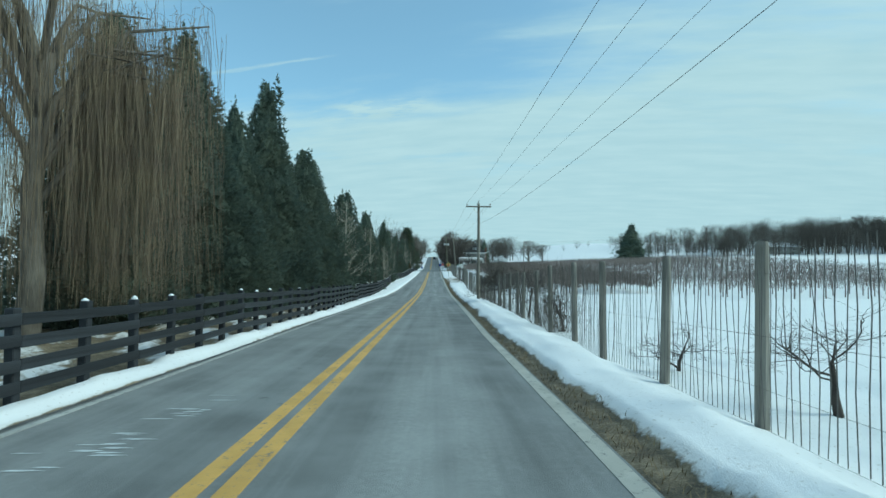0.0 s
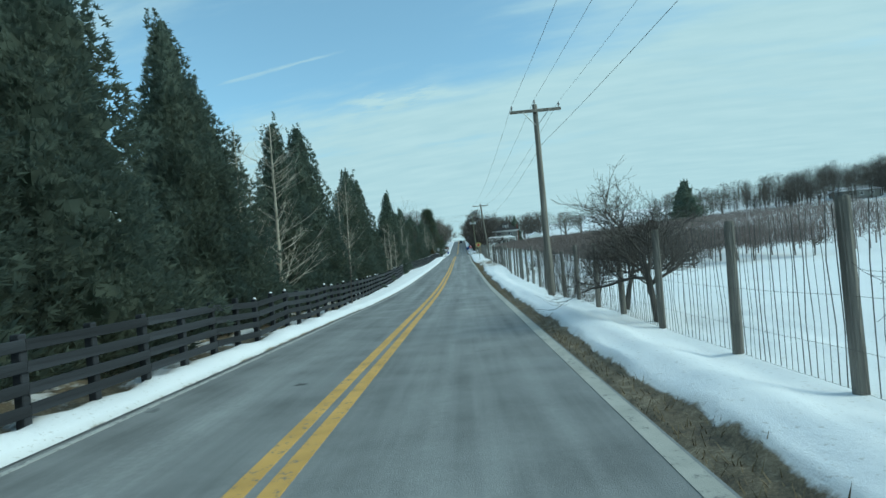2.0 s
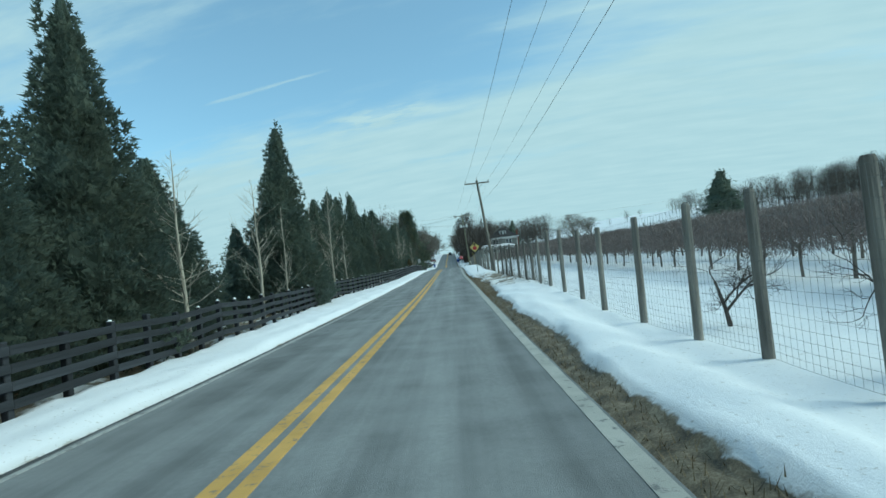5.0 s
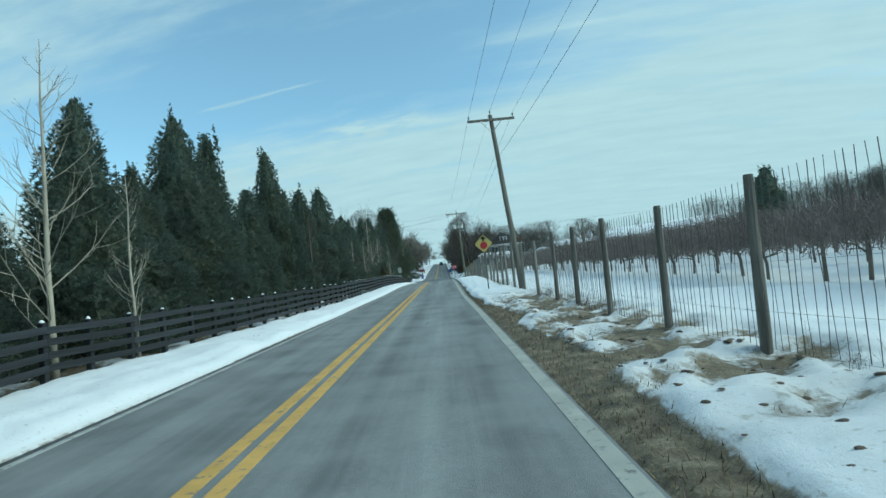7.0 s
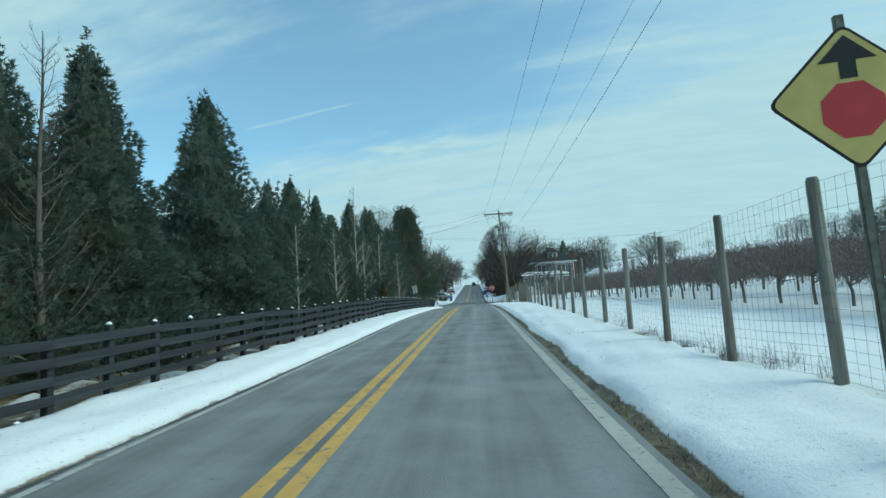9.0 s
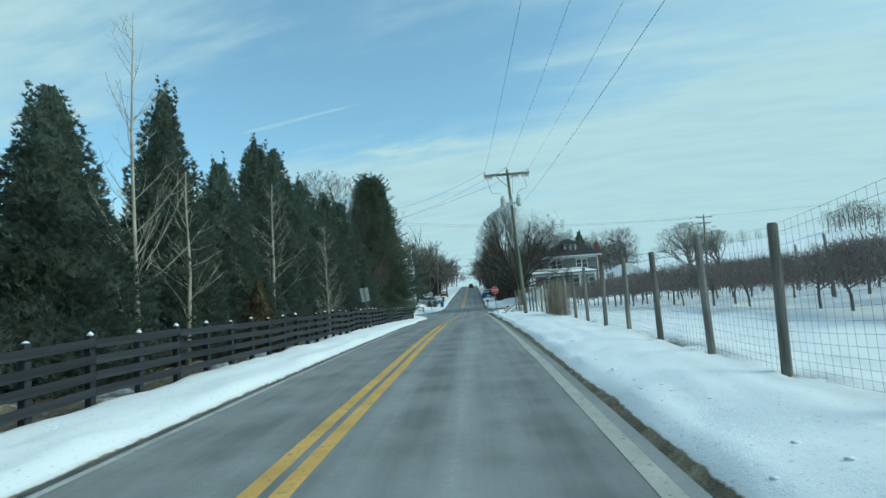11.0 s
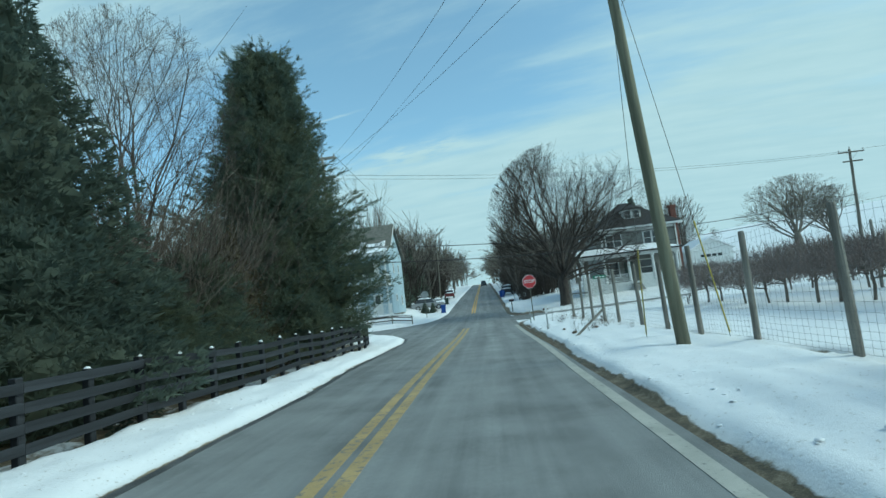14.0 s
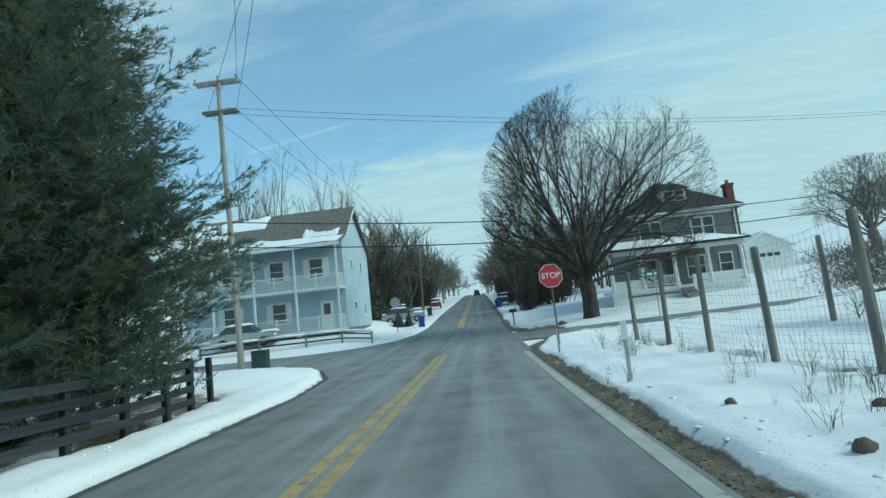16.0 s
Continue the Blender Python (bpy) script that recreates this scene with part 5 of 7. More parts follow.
def merged(name, shapes, spots, material, label, category):
    """Many copies of a shape in one mesh, for what nobody could count."""
    vs, fs, base = [], [], 0
    packs = [(np.concatenate(s.v), np.array([f if len(f) == 4 else (*f, f[-1]) for f in s.f if len(f) in (3, 4)])) for s in shapes]
    for k, (x, y, turn, sc) in enumerate(spots):
        v, f = packs[k % len(packs)]
        c, s_ = math.cos(turn), math.sin(turn)
        q = v * sc
        q = np.stack([q[:, 0] * c - q[:, 1] * s_ + x, q[:, 0] * s_ + q[:, 1] * c + y, q[:, 2] + land_at(x, y)], 1)
        vs.append(q)
        fs.append(f + base)
        base += len(v)
    me = bpy.data.meshes.new(name)
    me.from_pydata(np.concatenate(vs), [], np.concatenate(fs).tolist())
    me.materials.append(material)
    return tagged(new(name, me), label, category, kind="stuff")


def simple_orchard(seed):
    g2 = np.random.default_rng(seed)
    s = Shape()
    s.tube([(0, 0, -0.2), (0, 0, 1.2)], [0.07, 0.05], 3, cap=False)
    k = 130
    p = np.stack([g2.normal(0, 0.5, k), g2.normal(0, 0.8, k), g2.uniform(0.9, 2.1, k)], 1)
    needles(s, p, np.stack([g2.normal(0, 0.5, k), g2.normal(0, 0.5, k), g2.uniform(0.3, 1.0, k)], 1), 0.6, g2, 1, 0.3, 0.018)
    return s


spots = [(x0 + g.normal(0, 0.2), y + g.normal(0, 0.3), g.uniform(0, 6.3), g.uniform(0.9, 1.2)) for x0 in np.arange(31, 78, 4.4) for y in np.arange(52 + (x0 - 31) * 0.3, 200, 2.2)]
merged("orchard_rows", [simple_orchard(k) for k in range(4)], spots, M["orchard_twig"], "far rows of leafless orchard trees in snow", "orchard")


def distant_tree(seed, height, twigs, spread=0.45, bole=0.30):
    g2 = np.random.default_rng(seed)
    s = Shape()

    def limb(p, d, L, r, lv):
        q = p + d * L
        s.tube([p, q], [r, r * 0.6], 3, cap=False)
        if lv >= 4:
            return
        for c in range(twigs):
            e = d + g2.normal(0, spread, 3) + np.array((0, 0, 0.12))
            e /= np.linalg.norm(e)
            w = g2.uniform(0.30, 1.0) if c else 1.0
            limb(p + (q - p) * w, e, L * g2.uniform(0.58, 0.86), max(r * 0.6, 0.026 if twigs > 3 else 0.04), lv + 1)

    limb(np.array((0, 0, -0.3)), np.array((*g2.normal(0, 0.05, 2), 1.0)), height * bole, height * 0.014, 0)
    return s


far_trees = [distant_tree(400 + k, 15.0, 4) for k in range(4)]


def wood_tree(seed, height):
    """A far leafless tree of a close stand: a straight bole and a brush of fine upswept twigs."""
    g2 = np.random.default_rng(seed)
    s = Shape()
    lean = g2.normal(0, 0.03, 2) * height
    s.tube([(0, 0, -0.4), (lean[0] * 0.4, lean[1] * 0.4, height * 0.45), (lean[0], lean[1], height * 0.93)], [0.24, 0.16, 0.04], 4, cap=False)
    for _ in range(9):
        z = height * g2.uniform(0.28, 0.75)
        a, L = g2.uniform(0, 6.3), height * g2.uniform(0.14, 0.26)
        p = np.array((lean[0] * z / height, lean[1] * z / height, z))
        s.tube([p, p + np.array((math.cos(a) * L * 0.55, math.sin(a) * L * 0.55, L * 0.8))], [0.08, 0.03], 3, cap=False)
    k = 430
    t = g2.uniform(0.22, 0.97, k)
    r = height * 0.34 * np.sin(np.pi * np.clip((t - 0.15) / 0.88, 0, 1)) ** 0.6 * np.sqrt(g2.uniform(0, 1, k))
    a = g2.uniform(0, 6.3, k)
    p = np.stack([r * np.cos(a), r * np.sin(a), t * height], 1)
    d = np.stack([np.cos(a) * 0.55, np.sin(a) * 0.55, g2.uniform(0.4, 1.1, k)], 1)
    needles(s, p, d, 1.7, g2, 1, 0.5, 0.034)
    return s


wood_trees = [wood_tree(410 + k, 12.0) for k in range(6)]
spots = [(x, y + 0.04 * x, g.uniform(0, 6.3), float(np.interp(x, (90, 110, 150, 200), (0.36, 0.48, 0.76, 0.9))) * g.uniform(0.75, 1.35)) for x, y in zip(g.uniform(90, 370, 900), 226 + 44 * g.uniform(0, 1, 900) ** 1.6)]
spots += [(x, y, g.uniform(0, 6.3), g.uniform(0.6, 1.0)) for x, y in zip(g.uniform(17, 42, 70), g.uniform(250, 310, 70))]
spots += [(x, y, g.uniform(0, 6.3), g.uniform(0.22, 0.4)) for x, y in zip(g.uniform(42, 92, 9), g.uniform(275, 335, 9))]
merged("ridge_woods", wood_trees, spots, M["bark_mid"], "leafless grey-brown woods along the snowy ridge", "woods")
spots = [(x, y, g.uniform(0, 6.3), g.uniform(0.75, 1.25)) for x, y in zip(g.uniform(6.2, 20, 26), g.uniform(238, 330, 26))]
spots += [(x, y, g.uniform(0, 6.3), g.uniform(0.9, 1.4)) for x, y in zip(g.uniform(-24, -7.0, 34), g.uniform(238, 335, 34))]
spots += [(x, y, g.uniform(0, 6.3), g.uniform(0.9, 1.4)) for x, y in zip(g.uniform(4.7, 20, 34), g.uniform(300, 430, 34))]
spots += [(x, y, g.uniform(0, 6.3), g.uniform(0.9, 1.4)) for x, y in zip(g.uniform(-20, -4.8, 34), g.uniform(290, 440, 34))]
merged("bare_woods", far_trees, spots, M["bark_grey"], "leafless grey-brown woods on the ridge and along the road", "woods")
for i, (x, y, h) in enumerate(((-12.5, 240.5, 7.0), (-10.2, 246.0, 7.6), (-14.5, 250, 9.0), (-9.6, 254.0, 8.0), (-12.0, 262, 9.5), (-9.2, 272, 9.0), (-11.5, 284, 10.0), (-16.0, 243, 6.0), (23.5, 240.5, 11.5), (9.5, 252, 7.0), (8.8, 262, 8.0), (12.0, 246, 6.5), (-9.6, 234.0, 7.6), (-12.2, 232.0, 7.2), (-8.8, 240.0, 8.2), (-14.2, 235.0, 8.0))):
    crown, trunk = small_cedars[i % 2]
    plant("evergreen_tree", "dark evergreen standing among leafless trees", "conifer", (x, y), (("crown", crown), ("trunk", trunk)), i * 40.0, (h / 9 * 1.35, h / 9 * 1.35, h / 9))
plant("evergreen_tree", "broad dark evergreen standing alone on the snowy rise", "conifer", (76.0, 203.0), (("crown", small_cedars[1][0]), ("trunk", small_cedars[1][1])), 40.0, (3.6, 3.6, 1.75))
for x, y, w in ((-5.9, 229.0, 0.36), (-5.0, 229.4, 0.26)):
    plant("evergreen_shrub", "clipped dark evergreen shrub in snow before a parked car", "shrub", (x, y), (("crown", small_cedars[0][0]), ("trunk", small_cedars[0][1])), x * 90.0, (w, w, 0.15))
ow, of = spreading_meshes(55, 1.6, 0.30, 4.6, 11, 4, "bark_grey", twig=0.016, low=0.1, high=1.3, kids=5, dome=(np.array((0, 0, 4.9)), np.array((4.6, 4.6, 4.0))))
for i, (x, y, s) in enumerate(((43.0, 236, 1.15), (50.0, 240, 0.9), (-17.5, 236, 1.0), (-13.0, 234.0, 1.1), (-22, 238, 1.05))):
    plant("bare_tree", "round-crowned leafless tree on the snowy rise behind the houses", "bare tree", (x, y), (("trunk", ow), ("twig_fan", of)), i * 63.0, (s * 1.35, s * 1.35, s))


# ---- poles and lines ----
def insulator(s, x, y, z):
    s.lathe([(0.02, -0.10), (0.03, 0), (0.055, 0.02), (0.03, 0.05), (0.05, 0.07), (0.02, 0.12)], 8, (x, y, z))


def utility_pole(base, top, arm_left, arm_right, arm_drop, label, wood="pole_wood", double=False):
    bx, by = base
    z0 = land_at(bx, by)
    ob = thing("utility_pole", label, "utility pole", (bx, by, z0))
    t = Vector(top) - Vector((bx, by, z0))
    g2 = np.random.default_rng(int(by) + 50)
    pts = [np.array(t) * w + np.array((0, 0, -0.4 if w == 0 else 0)) + g2.normal(0, 0.012, 3) for w in np.linspace(0, 1, 7)]
    part("pole", Shape().tube(pts, np.linspace(0.155, 0.105, 7), 14), M[wood], ob, smooth=True)
    s = Shape()
    az = t.z - arm_drop
    for k in ((-0.16, 0.16) if double else (-0.15,)):
        s.box((t.x - arm_left, t.y + k - 0.05, az - 0.06), (t.x + arm_right, t.y + k + 0.05, az + 0.06))
    part("crossarm", s, M[wood], ob, bevel=0.01)
    s = Shape()
    for sx in (-0.55, 0.55):
        s.tube([(t.x + sx, t.y - 0.21, az - 0.04), (t.x + 0.06 * np.sign(sx), t.y - 0.18, az - 0.62)], 0.02, 5)
    part("arm_brace", s, M["steel"], ob)
    for sx in (-arm_left + 0.08, arm_right - 0.08):
        s = Shape()
        insulator(s, t.x + sx, t.y - 0.15, az + 0.15)
        part("insulator", s, M["porcelain"], ob)
    s = Shape()
    insulator(s, t.x, t.y, t.z + 0.10)
    part("insulator", s, M["porcelain"], ob)
    return ob, t


def world_pt(ob, p):
    return np.array(ob.matrix_world.translation) + np.array(p)


pole_a, ta = utility_pole((5.5, 49.75), (5.45, 49.7, 7.83), 1.08, 1.08, 0.28, "weathered wooden utility pole with one crossarm beside the fence")
pole_b, tb = utility_pole((6.2, 112.5), (5.36, 111.9, 8.95), 1.2, 1.2, 0.30, "leaning wooden utility pole with one crossarm beside the fence")
pole_c, tc = utility_pole((6.0, 176.5), (5.37, 176.3, 11.75), 1.85, 1.75, 0.35, "leaning greenish wooden utility pole carrying two grey transformers", "new_pole", True)
pole_d, td = utility_pole((-9.3, 203.2), (-9.55, 203.0, 14.0), 1.15, 1.05, 0.15, "pale wooden utility pole with two tiers of crossarms", "pole_pale", True)
pole_e, te = utility_pole((37.3, 216.4), (37.8, 216.4, 12.0), 1.2, 1.2, 0.35, "dark wooden utility pole with two crossarms beyond the orchard")
pole_z, tz = utility_pole((6.6, -13.5), (6.6, -13.5, 9.3), 1.3, 1.3, 0.28, "weathered wooden utility pole with one crossarm beside the fence")
pole_f, tf = utility_pole((-5.4, 247.0), (-5.2, 247.0, 10.8), 0.7, 0.7, 0.4, "plain wooden utility pole on the snowy roadside")
pole_g, tg = utility_pole((-5.6, 291.0), (-5.5, 291.0, 13.4), 0.7, 0.7, 0.4, "plain wooden utility pole on the snowy roadside")
part("crossarm", Shape().box((te.x - 0.9, te.y - 0.2, te.z - 1.3), (te.x + 0.9, te.y - 0.1, te.z - 1.18)), M["pole_wood"], pole_e)
s = Shape()
for k in (-0.2, 0.1):
    s.box((td.x - 0.75, td.y + k - 0.05, td.z - 1.75), (td.x + 0.95, td.y + k + 0.05, td.z - 1.62))
part("crossarm", s, M["new_pole"], pole_d)

for sx in (-0.62, 0.62):      # transformers on the third pole
    s = Shape().lathe([(0.02, -0.02), (0.19, 0.0), (0.205, 0.05), (0.205, 0.62), (0.19, 0.66), (0.06, 0.70)], 18, (tc.x * 0.8 + sx, tc.y * 0.8 - 0.05, tc.z - 2.95))
    tank = part("transformer", s, M["tank"], pole_c, "grey cylindrical transformer tank", smooth=False)
    s = Shape()
    for q in (-0.07, 0.07):
        s.lathe([(0.03, 0), (0.05, 0.04), (0.03, 0.08), (0.05, 0.12), (0.02, 0.24)], 8, (tc.x * 0.8 + sx + q, tc.y * 0.8 - 0.05, tc.z - 2.27))
    part("bushing", s, M["porcelain"], tank)
part("transformer_bracket", Shape().box((tc.x * 0.8 - 0.55, tc.y * 0.8 - 0.1, tc.z - 2.72), (tc.x * 0.8 + 0.55, tc.y * 0.8 + 0.02, tc.z - 2.62)).box((tc.x * 0.8 - 0.13, tc.y * 0.8 - 0.16, tc.z - 2.9), (tc.x * 0.8 + 0.13, tc.y * 0.8 - 0.06, tc.z - 2.4)), M["steel"], pole_c)
for sx in (-1.55, 0.55, 1.35):
    s = Shape()
    for q in (0.0, 0.22, 0.42):
        s.tube([(tc.x + sx + q - 0.2, tc.y - 0.2, tc.z - 0.38), (tc.x + sx + q - 0.14, tc.y - 0.3, tc.z - 0.75)], 0.035, 6)
    s.box((tc.x + sx - 0.28, tc.y - 0.33, tc.z - 0.62), (tc.x + sx + 0.32, tc.y - 0.28, tc.z - 0.55))
    part("cutout", s, M["porcelain"], pole_c, "bank of brown fuse cutouts")
part("diagonal_brace", Shape().tube([(tc.x - 1.0, tc.y - 0.2, tc.z - 0.38), (tc.x - 0.05, tc.y - 0.12, tc.z - 1.35)], 0.045, 6), M["steel"], pole_c)
for pts in (((-1.6, -0.25, -0.7), (-1.45, -0.25, -1.5), (-1.3, -0.25, -1.9), (-0.8, -0.2, -1.85), (-0.6, -0.1, -1.98)), ((1.3, -0.25, -0.7), (1.42, -0.25, -1.3), (1.4, -0.25, -1.62), (0.9, -0.2, -1.72), (0.62, -0.1, -1.98)), ((0.4, -0.25, -0.7), (0.35, -0.2, -1.4), (0.3, -0.15, -2.0))):
    part("jumper", Shape().tube([np.array(tc) + np.array(p) for p in pts], 0.012, 4), M["cable"], pole_c)


def cable(a, b, sag, r, label, group):
    a, b = np.array(a, float), np.array(b, float)
    t = np.linspace(0, 1, 22)
    p = a + (b - a) * t[:, None]
    p[:, 2] -= sag * 4 * t * (1 - t)
    solid("power_line", Shape().tube(p, r, 4), M["cable"], label, "power line", group=group)


def tips(ob, t, left, right, drop, neutral):
    return [world_pt(ob, (t.x - left + 0.08, t.y - 0.15, t.z - drop + 0.28)), world_pt(ob, (t.x, t.y, t.z + 0.22)), world_pt(ob, (t.x + right - 0.08, t.y - 0.15, t.z - drop + 0.28)), world_pt(ob, (t.x * (1 - neutral / t.z) + 0.15, t.y, t.z - neutral))]


spans = [tips(pole_z, tz, 1.3, 1.3, 0.28, 1.7), tips(pole_a, ta, 1.08, 1.08, 0.28, 1.72), tips(pole_b, tb, 1.2, 1.2, 0.30, 2.05), tips(pole_c, tc, 1.85, 1.75, 0.35, 3.4)]
for p, q in zip(spans[:-1], spans[1:]):
    for k in range(4):
        cable(p[k], q[k], (0.75, 0.75, 0.75, 0.9)[k], (0.0065, 0.006, 0.006, 0.007)[k], "thin black power line strung between roadside poles" if k < 3 else "thick black neutral cable strung below the power lines", "lines along the road")
dl = [world_pt(pole_d, (td.x + sx, td.y, td.z + dz)) for sx, dz in ((0.95, 0.05), (0.85, -1.6), (-0.6, -1.6))]
for p, q in zip(spans[3][:3], dl):
    cable(p, q, 0.5, 0.010, "thin black power line strung over the road", "lines over the crossing")
ends = [world_pt(pole_f, (tf.x + sx, tf.y, tf.z + dz)) for sx, dz in ((0.6, -0.3), (0.0, 0.2), (-0.6, -0.3))]
ends2 = [world_pt(pole_g, (tg.x + sx, tg.y, tg.z + dz)) for sx, dz in ((0.6, -0.3), (0.0, 0.2), (-0.6, -0.3))]
for p, q, q2 in zip(dl, ends, ends2):
    cable(p, q, 0.7, 0.015, "black power line running up the road from the crossing", "lines over the crossing")
    cable(q, q2, 0.6, 0.012, "black power line running up the road from the crossing", "lines over the crossing")
for za, zb, r in ((-1.45, -0.2, 0.010), (-1.75, -0.35, 0.010), (-7.1, -4.4, 0.026), (-8.3, -5.3, 0.028)):
    cable(world_pt(pole_d, (td.x * 0.6 + 0.18, td.y, td.z + za)), world_pt(pole_e, (te.x, te.y, te.z + zb)), 1.3 if r > 0.02 else 0.8, r, "black cable slung across the road between poles", "lines over the crossing")
cable(world_pt(pole_e, (te.x + 1.0, te.y, te.z - 0.1)), (140, 232, 19), 1.2, 0.012, "black power line leading off over the orchard", "lines over the crossing")
cable(world_pt(pole_d, (td.x, td.y, td.z - 8.0)), (-14.0, 217.4, 6.6), 0.4, 0.018, "black service cable drooping to the blue house", "lines over the crossing")


def guy_wire(a, anchor):
    """A stay from the pole to the ground with a yellow sleeve on its foot."""
    ob = thing("guy_wire", "steel guy wire with a yellow plastic guard at its foot", "guy wire", anchor)
    o = np.array(anchor)
    d = np.array(a) - o
    part("stay", Shape().tube([(0, 0, -0.1), d], 0.008, 4), M["wire"], ob)
    part("guard", Shape().tube([d * 0.01, d * 0.27], 0.019, 8), M["guy_yellow"], ob, "yellow plastic guard")


pc_top = world_pt(pole_c, (tc.x * 0.75, tc.y * 0.75, tc.z * 0.75))
guy_wire(world_pt(pole_c, (tc.x * 0.9, tc.y * 0.9, tc.z * 0.9)), (7.25, 177.0, land_at(7.25, 177.0)))
guy_wire(pc_top, (5.74, 178.44, land_at(5.74, 178.44)))


# ---- signs ----
def text_on(name, words, size, at, turn, material, parent, label=""):
    cu = bpy.data.curves.new(name, "FONT")
    cu.body, cu.size, cu.align_x, cu.align_y, cu.extrude = words, size, "CENTER", "CENTER", 0.002
    cu.offset = 0.004
    tmp = bpy.data.objects.new(name, cu)
    scene.collection.objects.link(tmp)
    me = bpy.data.meshes.new_from_object(tmp.evaluated_get(bpy.context.evaluated_depsgraph_get()))
    bpy.data.objects.remove(tmp)
    bpy.data.curves.remove(cu)
    me.materials.clear()
    me.materials.append(material)
    ob = new(name, me)
    ob.parent = parent
    ob.matrix_local = pose(*at, 90, 0, turn)
    return tagged(ob, label) if label else ob


def rounded(points, r, n=3):
    """An outline with its corners rounded."""
    out = []
    k = len(points)
    for i in range(k):
        p, a, b = (np.array(points[j % k], float) for j in (i, i - 1, i + 1))
        u, w = (a - p) / np.linalg.norm(a - p), (b - p) / np.linalg.norm(b - p)
        for t in np.linspace(0, 1, n + 1):
            out.append(tuple(p + u * r * (1 - t) ** 2 + w * r * t**2))
    return out


def sign_post(ob, height, lean=0.0):
    s = Shape()
    s.box((-0.030, -0.012, -0.4), (0.030, -0.004, height))
    s.box((-0.030, -0.012, -0.4), (-0.022, 0.026, height)).box((0.022, -0.012, -0.4), (0.030, 0.026, height))
    return part("post", s, M["rust_post"], ob)


def ahead_sign():
    x, y = 4.63, 114.63
    ob = thing("warning_sign", "yellow diamond road sign showing a black arrow over a red octagon", "road sign", (x, y, land_at(x, y)), turn=-4.0)
    ob.matrix_world = pose(x, y, land_at(x, y), 0, -1.0, -10)
    sign_post(ob, 3.17 - land_at(x, y))
    h = 0.54
    zc = 2.56 - land_at(x, y)
    diamond = rounded([(0, -h), (h, 0), (0, h), (-h, 0)], 0.07)
    plate = part("plate", Shape().prism([(a, b) for a, b in diamond], 0.004, pose(0, -0.022, zc)), M["sign_black"], ob, "black sign border on grey metal")
    inner = rounded([(0, -h + 0.03), (h - 0.03, 0), (0, h - 0.03), (-h + 0.03, 0)], 0.06)
    part("face", Shape().prism(inner, 0.003, pose(0, -0.026, zc)), M["sign_yellow"], plate, "faded yellow sign face")
    octo = [(0.215 * math.cos(a), 0.215 * math.sin(a)) for a in np.arange(8) * math.pi / 4 + math.pi / 8]
    part("octagon", Shape().prism(octo, 0.003, pose(0, -0.030, zc - 0.10)), M["sign_red"], plate, "red octagon")
    arrow = [(-0.055, 0.13), (0.055, 0.13), (0.055, 0.26), (0.185, 0.26), (0.0, 0.45), (-0.185, 0.26), (-0.055, 0.26)]
    part("arrow", Shape().prism([(a, b) for a, b in arrow], 0.003, pose(0, -0.030, zc)), M["sign_black"], plate, "black upward arrow")


def stop_sign(x, y, zc, width, turn, label, faces_camera=True):
    z = land_at(x, y)
    ob = thing("stop_sign", label, "road sign", (x, y, z))
    ob.matrix_world = pose(x, y, z, 0, 0, turn)
    sign_post(ob, zc - z + width * 0.52)
    R = width / 2 / math.cos(math.pi / 8)
    ring = lambda k: [(R * k * math.cos(a), R * k * math.sin(a)) for a in np.arange(8) * math.pi / 4 + math.pi / 8]
    plate = part("plate", Shape().prism(ring(1.0), 0.004, pose(0, -0.020, zc - z)), M["sign_white"] if faces_camera else M["steel"], ob, "white sign border" if faces_camera else "bare metal back of the sign")
    if faces_camera:
        part("face", Shape().prism(ring(0.95), 0.003, pose(0, -0.024, zc - z)), M["sign_red"], plate, "red sign face")
        text_on("lettering", "STOP", width * 0.345, (0, -0.028, zc - z), 0, M["sign_white"], plate, "white lettering STOP")


ahead_sign()
stop_sign(4.62, 199.2, 2.58, 0.86, 3, "red octagonal stop sign on a thin steel post in snow")
stop_sign(-5.1, 223.0, 2.95, 0.80, 4, "back of a grey metal octagonal sign beside the driveway", False)


def blank_sign():
    x, y = -4.12, 165.7
    z = land_at(x, y)
    ob = thing("road_sign", "back of a grey rectangular road sign on a leaning post", "road sign", (x, y, z))
    ob.matrix_world = pose(x, y, z, 0, -8.0, 10)
    sign_post(ob, 2.35)
    part("plate", Shape().prism(rounded([(-0.24, 1.55), (0.24, 1.55), (0.24, 2.36), (-0.24, 2.36)], 0.04), 0.004, pose(0, 0.03, 0)), M["steel"], ob, "bare metal back of the sign")


blank_sign()


def street_name():
    x, y = 10.6, 206.0
    z = land_at(x, y)
    ob = thing("street_sign", "green street name sign with unreadable white lettering", "road sign", (x, y, z))
    part("post", Shape().tube([(0, 0, -0.3), (0, 0, 2.7)], 0.03, 8), M["steel"], ob)
    plate = part("plate", Shape().prism(rounded([(-0.5, 2.35), (0.5, 2.35), (0.5, 2.62), (-0.5, 2.62)], 0.03), 0.004, pose(0, -0.035, 0)), M["sign_green"], ob, "green sign plate")
    for a, b in ((-0.36, -0.10), (-0.02, 0.12), (0.20, 0.38)):
        part("lettering_bar", Shape().prism([(a, 2.43), (b, 2.43), (b, 2.54), (a, 2.54)], 0.003, pose(0, -0.039, 0)), M["sign_white"], plate)


